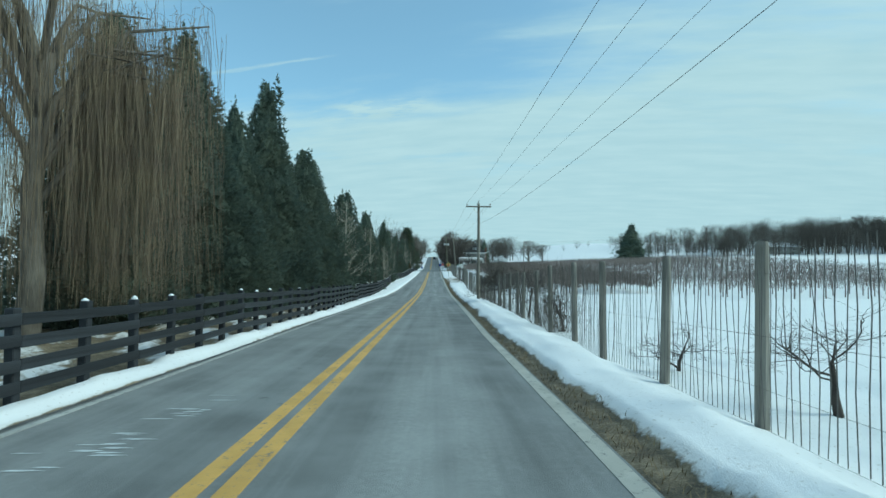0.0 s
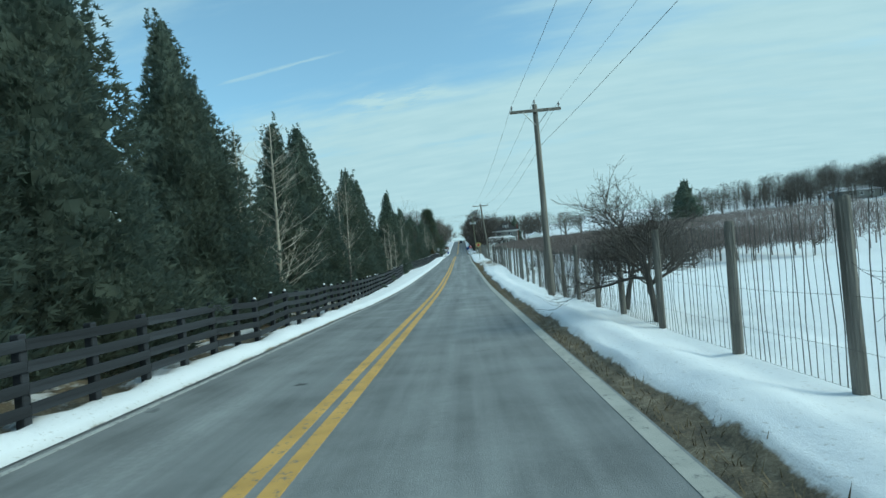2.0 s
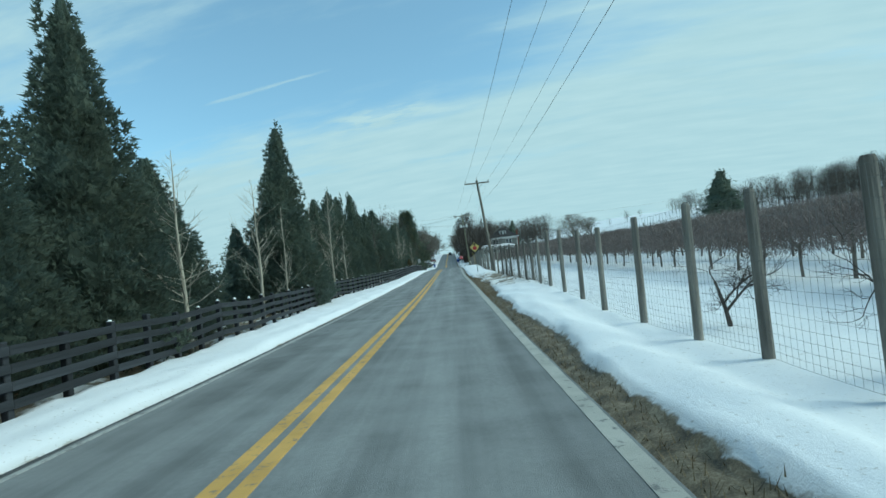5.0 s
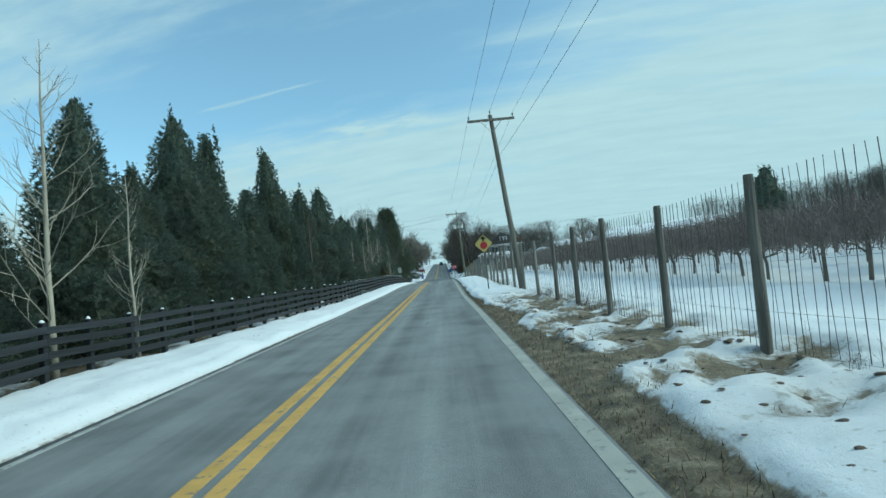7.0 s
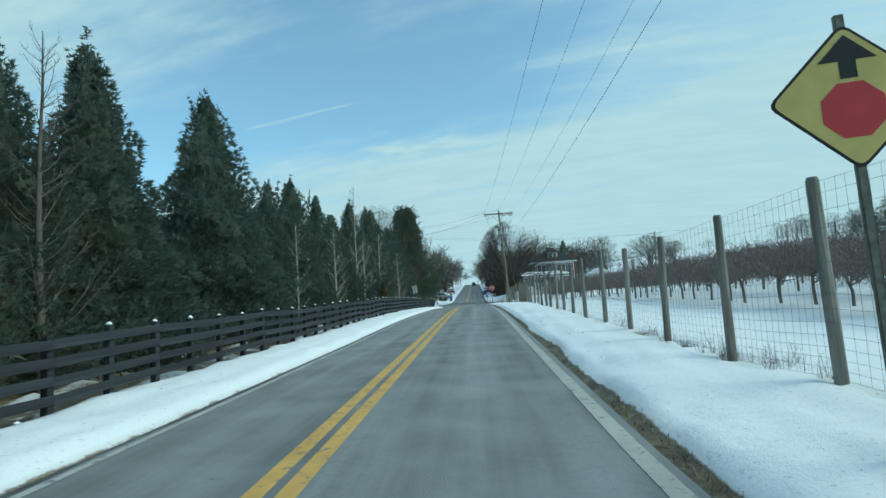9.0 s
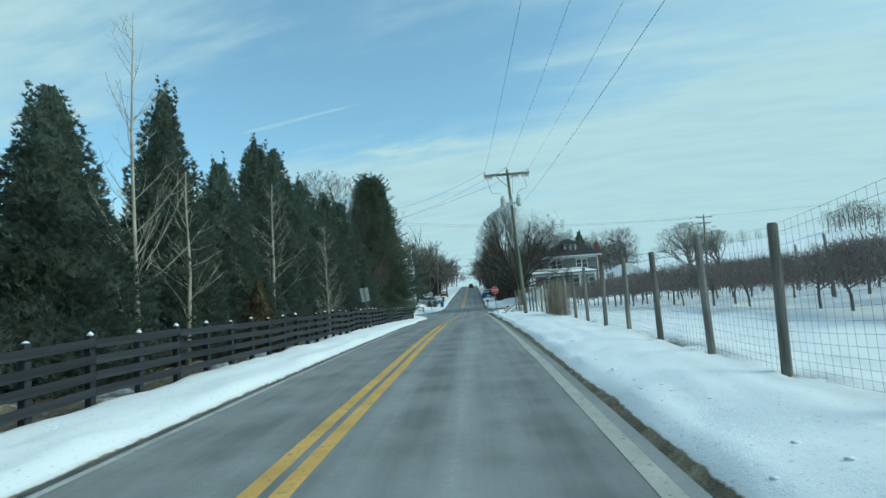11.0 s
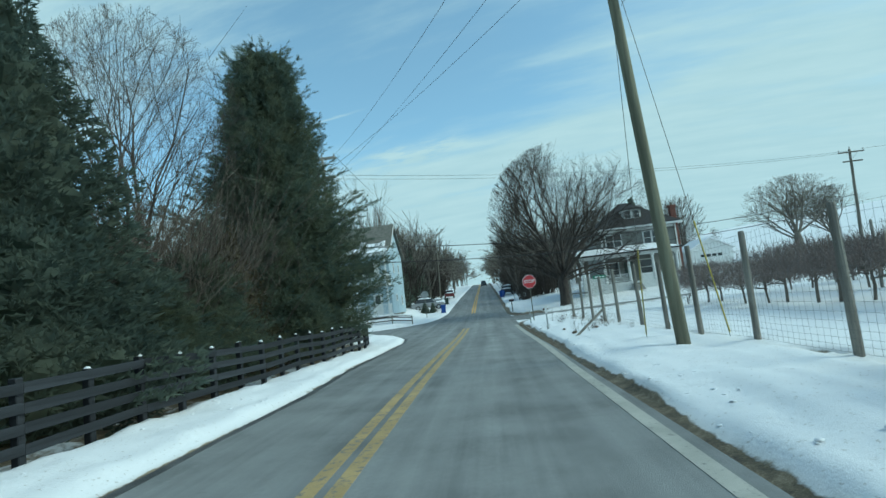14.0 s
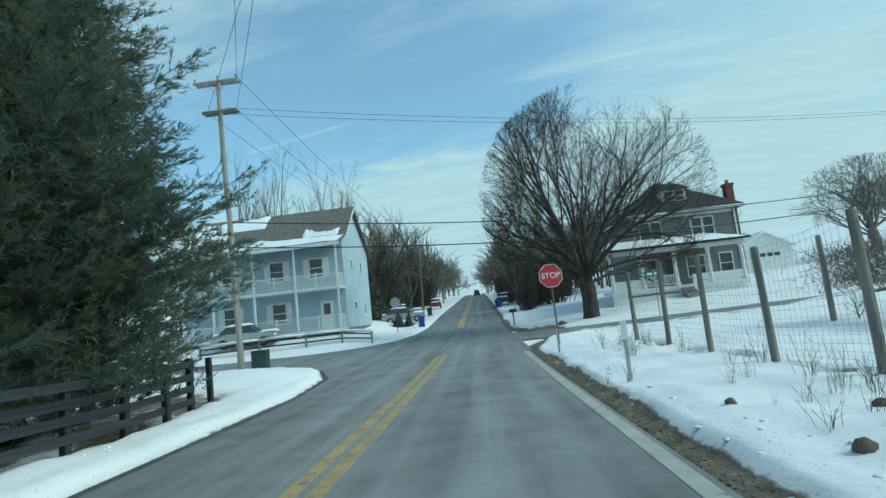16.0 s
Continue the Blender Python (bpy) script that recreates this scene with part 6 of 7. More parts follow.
def marker_post():
    x, y = 4.35, 188.9
    z = land_at(x, y)
    ob = thing("marker_post", "thin pale roadside marker post with a small plate in snow", "marker post", (x, y, z))
    part("post", Shape().box((-0.035, -0.01, -0.3), (0.035, 0.01, 1.0)), M["steel"], ob, bevel=0.004)
    part("plate", Shape().box((-0.055, -0.016, 0.72), (0.055, -0.011, 1.05)), M["sign_white"], ob, "small white plate")
    x, y = 4.15, 196.0
    ob = thing("marker_post", "thin pale roadside marker post in snow", "marker post", (x, y, land_at(x, y)))
    part("post", Shape().box((-0.03, -0.01, -0.3), (0.03, 0.01, 0.75)), M["steel"], ob, bevel=0.004)


street_name()
marker_post()
x, y = -8.55, 203.6
solid("utility_cabinet", Shape().box((x - 0.35, y - 0.25, land_at(x, y) - 0.1), (x + 0.35, y + 0.25, land_at(x, y) + 0.75)).box((x - 0.38, y - 0.28, land_at(x, y) + 0.75), (x + 0.38, y + 0.28, land_at(x, y) + 0.80)), M["box_green"], "dark green utility cabinet at the foot of the pole", "cabinet", bevel=0.02)
solid("fence_rail", Shape().tube([(4.5, 182.25, land_at(4.5, 182.25) - 0.06), (5.1, 182.6, land_at(4.5, 182.25) + 0.36), (5.7, 182.9, land_at(4.5, 182.25) + 0.78)], [0.045, 0.045, 0.04], 8), M["old_wood"], "loose weathered pole leaning on the snow beside the fence", "pole")


# ---- houses ----
def window(parent, at, w, h, side="front", shutters=False, mullion=True):
    """A framed sash window; 'front' faces the camera's side (-y), 'road' faces +x."""
    x, y, z = at
    m = pose(x, y, z) if side == "front" else pose(x, y, z, 0, 0, 90)

    def place(s, name, mat, par, label=""):
        ob = part(name, s, mat, par, label)
        ob.matrix_local = (m if par is parent else Matrix.Identity(4))
        return ob

    fr = Shape()
    t = 0.10
    fr.box((-w / 2 - t, -0.06, -h / 2 - t), (w / 2 + t, 0.02, -h / 2)).box((-w / 2 - t, -0.06, h / 2), (w / 2 + t, 0.02, h / 2 + t))
    fr.box((-w / 2 - t, -0.06, -h / 2), (-w / 2, 0.02, h / 2)).box((w / 2, -0.06, -h / 2), (w / 2 + t, 0.02, h / 2))
    if mullion:
        fr.box((-w / 2, -0.035, -0.03), (w / 2, 0.0, 0.03))
    win = place(fr, "window", M["trim"], parent, "white-framed sash window")
    place(Shape().box((-w / 2, -0.02, -h / 2), (w / 2, -0.012, h / 2)), "pane", M["glass"], win)
    place(Shape().box((-w / 2 - 0.14, -0.10, -h / 2 - 0.15), (w / 2 + 0.14, 0.0, -h / 2 - 0.101)), "sill", M["trim"], win)
    if shutters:
        for sx in (-1, 1):
            s = Shape().box((sx * (w / 2 + 0.30) - 0.19, -0.05, -h / 2 - 0.05), (sx * (w / 2 + 0.30) + 0.19, -0.01, h / 2 + 0.05))
            place(s, "shutter", M["trim"], win)


def blue_house():
    x0, x1, y0, y1, yp = -20.2, -7.85, 217.7, 226.4, 215.9
    zg, f1, f2, eave, apex = 0.55, 1.42, 4.42, 7.55, 10.95
    ob = thing("blue_house", "pale blue two-storey house with white balconies and patchy snowy roof", "house", (0, 0, 0))
    ym = 221.3
    s = Shape()
    prof = [(y0, f1 - 0.1), (y1, f1 - 0.1), (y1, 7.6), (ym, apex - 0.1), (y0, 8.15)]
    n = len(prof)
    v = [(x0, y, z) for y, z in prof] + [(x1, y, z) for y, z in prof]
    s.add(v, [tuple(range(n)), tuple(range(2 * n - 1, n - 1, -1))] + [(i, (i + 1) % n, (i + 1) % n + n, i + n) for i in range(n)])
    part("wall", s, M["blue_siding"], ob)
    part("foundation", Shape().box((x0 + 0.1, y0 + 0.1, zg - 1.0), (x1 - 0.1, y1 - 0.1, f1 - 0.1)), M["stone"], ob)
    # roof: the rear slope, and the front slope that runs on over the balconies at a flatter pitch
    s = Shape()
    xo0, xo1 = x0 - 0.3, x1 + 0.32
    line = [(y1 + 0.4, 7.38), (ym, apex), (y0 + 0.3, 8.25), (yp - 0.25, 7.42)]
    for (ya, za), (yb, zb) in zip(line[:-1], line[1:]):
        s.add([(xo0, ya, za), (xo1, ya, za), (xo1, yb, zb), (xo0, yb, zb), (xo0, ya, za + 0.14), (xo1, ya, za + 0.14), (xo1, yb, zb + 0.14), (xo0, yb, zb + 0.14)],
              [(0, 1, 2, 3), (7, 6, 5, 4), (0, 4, 5, 1), (1, 5, 6, 2), (2, 6, 7, 3), (3, 7, 4, 0)])
    roof = part("roof", s, M["shingle"], ob, "grey-brown shingle roof")
    g2 = np.random.default_rng(8)

    def drift(x_a, x_b, t_a, t_b, seed):
        """A ragged sheet of snow lying on the front slope, t runs from the ridge (0) to the gutter (1)."""
        k = np.random.default_rng(seed)
        nx, nt = 26, 8
        v = []
        for j in range(nt):
            for i in range(nx):
                u = i / (nx - 1)
                t0, t1 = t_a + 0.05 * math.sin(5 * u + seed) + 0.02 * k.normal(), t_b
                t = t0 + (t1 - t0) * j / (nt - 1)
                y = np.interp(t, (0, 0.62, 1), (ym, y0 + 0.3, yp - 0.3))
                z = np.interp(t, (0, 0.62, 1), (apex, 8.25, 7.40)) + 0.145
                edge = min(j, nt - 1 - j, i, nx - 1 - i)
                v.append((x_a + (x_b - x_a) * u + 0.05 * k.normal(), y, z + (0.10 if edge > 0 else 0.0) + 0.012 * k.normal()))
        f = [(j * nx + i, j * nx + i + 1, (j + 1) * nx + i + 1, (j + 1) * nx + i) for j in range(nt - 1) for i in range(nx - 1)]
        part("roof_snow", Shape().add(v, f), M["snow"], roof, "sheet of lying snow", smooth=True)

    drift(x0 - 0.2, x1 + 0.25, 0.66, 0.995, 3)
    drift(-10.9, x1 - 0.3, 0.50, 0.64, 5)
    drift(x0 - 0.2, -14.4, 0.05, 0.30, 6)
    drift(x0 - 0.2, -17.2, 0.30, 0.60, 9)
    part("fascia", Shape().box((xo0, yp - 0.30, 7.24), (xo1, yp - 0.26, 7.50)), M["trim"], ob)
    for z in (f1, f2):
        deck = part("balcony", Shape().box((x0, yp, z - 0.22), (x1 + 0.02, y0 - 0.002, z)), M["trim"], ob, "white wooden balcony")
        posts = np.linspace(x1 - 0.08, x0 + 0.08, 5)
        for k, px in enumerate(posts):
            part("post", Shape().box((px - 0.07, yp + 0.02, z), (px + 0.07, yp + 0.16, (f2 - 0.22) if z == f1 else 7.30)), M["trim"], deck, bevel=0.01)
        for a, b in zip(posts[:-1], posts[1:]):
            s = Shape().box((b + 0.07, yp + 0.05, z + 0.88), (a - 0.07, yp + 0.12, z + 0.95)).box((b + 0.07, yp + 0.06, z + 0.10), (a - 0.07, yp + 0.11, z + 0.15))
            for q in np.arange(b + 0.15, a - 0.08, 0.14):
                s.box((q - 0.018, yp + 0.068, z + 0.15), (q + 0.018, yp + 0.102, z + 0.88))
            mid = (a + b) / 2
            s.box((mid - 0.05, yp + 0.04, z), (mid + 0.05, yp + 0.13, z + 1.02))
            part("railing", s, M["trim"], deck)
        s = Shape().box((x1 - 0.10, yp + 0.16, z + 0.88), (x1 - 0.03, y0, z + 0.95))
        for q in np.arange(yp + 0.25, y0 - 0.05, 0.14):
            s.box((x1 - 0.085, q - 0.018, z + 0.02), (x1 - 0.045, q + 0.018, z + 0.88))
        part("railing", s, M["trim"], deck)
    for px in np.linspace(x1 - 0.1, x0 + 0.1, 5):
        part("pier", Shape().box((px - 0.10, yp + 0.02, -0.5), (px + 0.10, yp + 0.20, f1 - 0.22)), M["trim"], ob)
    for z, xs in ((f1 + 1.45, (-12.9, -16.6)), (f2 + 1.55, (-9.9, -12.9, -16.6))):
        for xw in xs:
            window(ob, (xw, y0, z), 0.95, 1.35, shutters=True)
    door = part("door", Shape().box((-9.75, y0 - 0.05, f1), (-8.85, y0 - 0.005, f1 + 2.05)), M["trim"], ob, "white panelled door with a dark upper light")
    part("pane", Shape().box((-9.55, y0 - 0.06, f1 + 1.05), (-9.05, y0 - 0.052, f1 + 1.85)), M["glass"], door)
    part("handle", Shape().lathe([(0.03, 0), (0.035, 0.03), (0.01, 0.05)], 8, (-9.70, y0 - 0.09, f1 + 0.98)), M["steel"], door)
    for yy, z, w, h in ((220.2, 6.2, 0.42, 0.8), (223.4, 6.2, 0.42, 0.8), (220.6, 3.0, 0.55, 0.5), (223.9, 2.7, 0.45, 0.8)):
        window(ob, (x1, yy, z), w, h, "road", mullion=False)
    part("rake_board", Shape().add([(x1 + 0.30, y0 + 0.3, 8.20), (x1 + 0.30, ym, apex - 0.05), (x1 + 0.30, ym, apex - 0.25), (x1 + 0.30, y0 + 0.3, 8.0), (x1 + 0.34, y0 + 0.3, 8.20), (x1 + 0.34, ym, apex - 0.05), (x1 + 0.34, ym, apex - 0.25), (x1 + 0.34, y0 + 0.3, 8.0)],
                                     [(0, 1, 2, 3), (7, 6, 5, 4), (0, 4, 5, 1), (3, 2, 6, 7)]), M["trim"], ob)


blue_house()


def grey_house():
    x0, x1, y0, y1 = 14.7, 22.5, 221.6, 230.4
    cx, cy = (x0 + x1) / 2, (y0 + y1) / 2
    fl, eave = 1.85, 7.62
    ob = thing("grey_house", "grey two-storey house with dark hipped roof, dormer and snowy porch", "house", (0, 0, 0))
    part("wall", Shape().box((x0, y0, fl - 0.1), (x1, y1, eave)), M["grey_siding"], ob)
    part("foundation", Shape().box((x0 + 0.05, y0 + 0.05, -0.2), (x1 - 0.05, y1 - 0.05, fl - 0.1)), M["stone"], ob)
    o, apex = 0.65, 10.85
    s = Shape()
    a, b, c, d = (x0 - o, y0 - o, eave), (x1 + o, y0 - o, eave), (x1 + o, y1 + o, eave), (x0 - o, y1 + o, eave)
    r0, r1 = (cx - 0.5, cy, apex), (cx + 0.5, cy, apex)
    s.add([a, b, c, d, r0, r1], [(0, 1, 5, 4), (1, 2, 5), (2, 3, 4, 5), (3, 0, 4), (3, 2, 1, 0)])
    roof = part("roof", s, M["dark_shingle"], ob, "dark grey hipped shingle roof")
    part("soffit", Shape().box((x0 - o, y0 - o, eave - 0.20), (x1 + o, y0 - o + 0.08, eave - 0.004)).box((x1 + o - 0.08, y0 - o + 0.08, eave - 0.20), (x1 + o, y1 + o, eave - 0.004)).box((x0 - o, y0 - o + 0.08, eave - 0.20), (x0 - o + 0.08, y1 + o, eave - 0.004)).box((x0, y0 - 0.05, eave - 0.45), (x1, y0 - 0.002, eave - 0.22)), M["trim"], ob)
    for xx in (x0, x1):
        part("corner_board", Shape().box((xx - 0.09, y0 - 0.03, fl), (xx + 0.09, y0 + 0.12, eave - 0.2)), M["trim"], ob)
    # dormer
    dx0, dx1, dy, dz0, dz1 = 17.55, 19.5, 222.6, 8.45, 9.62
    dorm = part("dormer", Shape().box((dx0, dy, dz0), (dx1, dy + 2.2, dz1)), M["trim"], ob, "white dormer with a pair of windows")
    for k in (-0.45, 0.45):
        window(dorm, ((dx0 + dx1) / 2 + k, dy, (dz0 + dz1) / 2 + 0.02), 0.62, 0.78)
    s = Shape()
    mx = (dx0 + dx1) / 2
    s.add([(dx0 - 0.3, dy - 0.3, dz1), (dx1 + 0.3, dy - 0.3, dz1), (dx1 + 0.3, dy + 2.6, dz1), (dx0 - 0.3, dy + 2.6, dz1), (mx, dy + 0.7, dz1 + 0.75), (mx, dy + 2.6, dz1 + 0.75)],
          [(0, 1, 4), (1, 2, 5, 4), (2, 3, 5), (3, 0, 4, 5), (3, 2, 1, 0)])
    part("dormer_roof", s, M["dark_shingle"], dorm)
    ch = part("chimney", Shape().box((22.502, 222.2, 1.0), (23.08, 222.85, 9.32)).box((22.43, 222.13, 9.32), (23.15, 222.92, 9.52)), M["brick"], ob, "red brick chimney")
    part("flue", Shape().lathe([(0.13, 0), (0.13, 0.3), (0.11, 0.32)], 10, (22.79, 222.52, 9.52)), M["rust_post"], ch)
    # porch
    px0, px1, py = 11.6, 21.6, 219.0
    porch = part("porch", Shape().box((px0, py, fl - 0.25), (px1, y0 - 0.002, fl - 0.02)).box((px0 + 0.1, py + 0.15, 0.2), (px1 - 0.1, py + 0.25, fl - 0.25)), M["trim"], ob, "white front porch")
    s = Shape()
    s.add([(px0 - 0.35, py - 0.4, 4.72), (px1 + 0.35, py - 0.4, 4.72), (px1 - 0.1, y0, 5.42), (px0 + 0.6, y0, 5.42), (px0 - 0.35, py - 0.4, 4.86), (px1 + 0.35, py - 0.4, 4.86), (px1 - 0.1, y0, 5.56), (px0 + 0.6, y0, 5.56)],
          [(0, 1, 2, 3), (7, 6, 5, 4), (0, 4, 5, 1), (1, 5, 6, 2), (3, 7, 4, 0)])
    proof = part("porch_roof", s, M["dark_shingle"], ob)
    k = np.random.default_rng(4)
    nx, nt = 30, 6
    v = [(px0 - 0.3 + (px1 - px0 + 0.6) * i / (nx - 1) * (1 - 0.03 * j), py - 0.36 + (y0 - py + 0.2) * j / (nt - 1), 4.87 + 0.70 * j / (nt - 1) + (0.10 if 0 < i < nx - 1 and j > 0 else 0.0) + 0.012 * k.normal()) for j in range(nt) for i in range(nx)]
    part("roof_snow", Shape().add(v, [(j * nx + i, j * nx + i + 1, (j + 1) * nx + i + 1, (j + 1) * nx + i) for j in range(nt - 1) for i in range(nx - 1)]), M["snow"], proof, "sheet of lying snow", smooth=True)
    part("porch_beam", Shape().box((px0, py + 0.05, 4.40), (px1, py + 0.25, 4.72)), M["trim"], porch)
    for xx in (11.85, 14.05, 16.5, 18.95, 21.35):
        s = Shape().lathe([(0.22, fl - 0.02), (0.22, fl + 0.12), (0.17, fl + 0.2), (0.13, 4.2), (0.2, 4.28), (0.2, 4.40)], 12, (xx, py + 0.15, 0))
        part("column", s, M["trim"], porch)
    for a, b in ((11.95, 13.95), (17.6, 18.85), (19.05, 21.25)):
        part("porch_wall", Shape().box((a, py + 0.08, fl - 0.02), (b, py + 0.22, fl + 0.68)), M["trim"], porch)
    s = Shape().box((14.2, py + 0.1, fl + 0.75), (16.35, py + 0.18, fl + 0.82)).box((14.2, py + 0.1, fl + 0.08), (16.35, py + 0.18, fl + 0.14))
    for q in np.arange(14.28, 16.33, 0.13):
        s.box((q - 0.025, py + 0.12, fl + 0.14), (q + 0.025, py + 0.16, fl + 0.75))
    part("railing", s, M["trim"], porch)
    zs = land_at(17.1, 217.6)
    n = 4
    for i in range(n):
        part("step", Shape().box((16.65, py - 0.3 * (i + 1), zs - 0.3), (17.45, py - 0.3 * i - 0.002, fl - 0.02 - (fl - zs) * (i + 1) / (n + 1))), M["concrete"], porch)
    for xw in (15.5, 16.35, 19.5, 20.4):
        window(ob, (xw, y0, 6.25), 0.72, 1.35)
    window(ob, (15.6, y0, 3.2), 0.9, 1.5)
    window(ob, (19.0, y0, 3.2), 1.3, 1.5)
    window(ob, (21.3, y0, 3.2), 0.9, 1.5)
    door = part("door", Shape().box((16.65, y0 - 0.05, fl), (17.55, y0 - 0.005, fl + 2.05)), M["box_green"], ob, "dark front door")
    part("handle", Shape().lathe([(0.03, 0), (0.035, 0.03), (0.01, 0.05)], 8, (17.45, y0 - 0.08, fl + 0.98)), M["steel"], door)
    part("downpipe", Shape().tube([(x1 - 0.12, y0 - 0.10, eave - 0.25), (x1 - 0.12, y0 - 0.08, fl)], 0.045, 8), M["rust_post"], ob)


grey_house()


def garage():
    x0, x1, y0, y1 = 28.3, 33.6, 234.0, 240.0
    z = land_at(31, 234) - 0.1
    ob = thing("garage", "white gabled garage with a row of small windows", "garage", (0, 0, 0))
    mx = (x0 + x1) / 2
    prof = [(x0, z - 0.3), (x1, z - 0.3), (x1, z + 2.5), (mx, z + 3.9), (x0, z + 2.5)]
    v = [(x, y0, q) for x, q in prof] + [(x, y1, q) for x, q in prof]
    part("wall", Shape().add(v, [(0, 1, 2, 3, 4), (9, 8, 7, 6, 5)] + [(i, (i + 1) % 5, (i + 1) % 5 + 5, i + 5) for i in range(5)]), M["trim"], ob)
    for sx in (-1, 1):
        ex = mx + sx * ((x1 - x0) / 2 + 0.35)
        s = Shape()
        s.add([(mx, y0 - 0.3, z + 3.95), (ex, y0 - 0.3, z + 2.35), (ex, y1 + 0.3, z + 2.35), (mx, y1 + 0.3, z + 3.95), (mx, y0 - 0.3, z + 4.12), (ex, y0 - 0.3, z + 2.5), (ex, y1 + 0.3, z + 2.5), (mx, y1 + 0.3, z + 4.12)],
              [(0, 1, 2, 3), (7, 6, 5, 4), (0, 4, 5, 1), (1, 5, 6, 2), (2, 6, 7, 3), (3, 7, 4, 0)])
        part("roof", s, M["snow"], ob, "snow-covered roof slope")
    door = part("garage_door", Shape().box((mx - 1.5, y0 - 0.05, z), (mx + 1.5, y0 - 0.005, z + 2.1)), M["trim"], ob)
    for k in range(4):
        part("pane", Shape().box((mx - 1.35 + 0.7 * k, y0 - 0.07, z + 1.55), (mx - 0.80 + 0.7 * k, y0 - 0.055, z + 1.9)), M["glass"], door)


garage()


# ---- vehicles, bins, boxes ----
def car(x, y, turn, paint, label, snow=True, tall=0.0):
    z = land_at(x, y) if abs(x) > 3.4 else float(road_z(y))
    ob = thing("car", label, "car", (x, y, z + 0.02), turn=turn)
    body = [(-2.2, 0.35), (2.15, 0.35), (2.2, 0.62), (2.1, 0.84), (1.0, 0.95), (-1.6, 0.98), (-2.15, 0.92), (-2.22, 0.6)]
    cabin = [(-1.75, 0.95), (0.95, 0.95), (0.35, 1.42 + tall), (-1.2, 1.45 + tall)]

    def hull(outline, half, inset):
        n = len(outline)
        v = [(px, -half + (inset if pz > 1.2 else 0), pz) for px, pz in outline] + [(px, half - (inset if pz > 1.2 else 0), pz) for px, pz in outline]
        return Shape().add(v, [tuple(range(n))[::-1], tuple(range(n, 2 * n))] + [(i, (i + 1) % n, (i + 1) % n + n, i + n) for i in range(n)])

    part("body", hull(body, 0.87, 0), M[paint], ob, bevel=0.06)
    part("windows", hull(cabin, 0.78, 0.12), M["glass"], ob, "dark glazed cabin", bevel=0.03)
    part("roof", Shape().box((-1.22, -0.66, 1.43 + tall), (0.36, 0.66, 1.48 + tall)), M[paint], ob, bevel=0.02)
    for sx in (-1.35, 1.32):
        for sy in (-0.80, 0.80):
            w = part("wheel", Shape().tube([(sx, sy - 0.1, 0.32), (sx, sy + 0.1, 0.32)], 0.32, 14), M["rubber"], ob)
            part("rim", Shape().tube([(sx, sy + 0.105 * np.sign(sy) - 0.01, 0.32), (sx, sy + 0.105 * np.sign(sy) + 0.01, 0.32)], 0.18, 12), M["steel"], w)
    if snow:
        k = np.random.default_rng(int(abs(x * 10)))
        for (xa, xb, half, zz) in ((-1.25, 0.40, 0.66, 1.48 + tall), (1.0, 2.05, 0.75, 0.92), (-2.15, -1.7, 0.7, 0.97)):
            nx, ny = 8, 6
            v = [(xa + (xb - xa) * i / (nx - 1), -half + 2 * half * j / (ny - 1), zz + (0.13 if 0 < i < nx - 1 and 0 < j < ny - 1 else 0.0) + 0.015 * k.normal()) for j in range(ny) for i in range(nx)]
            part("snow_cover", Shape().add(v, [(j * nx + i, j * nx + i + 1, (j + 1) * nx + i + 1, (j + 1) * nx + i) for j in range(ny - 1) for i in range(nx - 1)]), M["snow"], ob, "crust of lying snow", smooth=True)


car(-5.9, 232.6, 8, "car_silver", "silver parked car under a crust of snow")
car(-6.6, 237.6, 4, "car_silver", "silver parked car under a crust of snow")
car(-14.2, 214.9, 6, "car_silver", "silver car parked before the blue house, dusted with snow")
car(5.4, 252.0, 80, "car_dark", "dark parked car under snow at the roadside")
car(-5.0, 262.0, 95, "car_red", "dark red parked car under snow at the roadside")
car(1.45, 332.0, 90, "car_dark", "dark truck coming over the crest of the road", False, 0.35)


def wheelie_bin(x, y, turn, mat="bin_blue", label="blue plastic recycling bin on the snowy roadside"):
    z = land_at(x, y)
    ob = thing("recycling_bin", label, "bin", (x, y, z), turn=turn)
    s = Shape()
    s.add([(-0.22, -0.26, 0.05), (0.22, -0.26, 0.05), (0.22, 0.26, 0.05), (-0.22, 0.26, 0.05), (-0.29, -0.36, 0.95), (0.29, -0.36, 0.95), (0.29, 0.36, 0.95), (-0.29, 0.36, 0.95)],
          [(3, 2, 1, 0), (4, 5, 6, 7), (0, 1, 5, 4), (1, 2, 6, 5), (2, 3, 7, 6), (3, 0, 4, 7)])
    part("body", s, M[mat], ob, bevel=0.03)
    part("lid", Shape().box((-0.31, -0.40, 0.952), (0.31, 0.38, 1.02)), M[mat], ob, bevel=0.03)
    for sx in (-0.26, 0.26):
        part("wheel", Shape().tube([(sx - 0.03, 0.28, 0.12), (sx + 0.03, 0.28, 0.12)], 0.12, 12), M["rubber"], ob)


wheelie_bin(-3.55, 227.5, 10)
wheelie_bin(4.1, 246.0, -10)
wheelie_bin(4.3, 247.2, 12)
wheelie_bin(-4.2, 243.0, 0, "box_green", "dark green plastic bin on the snowy roadside")


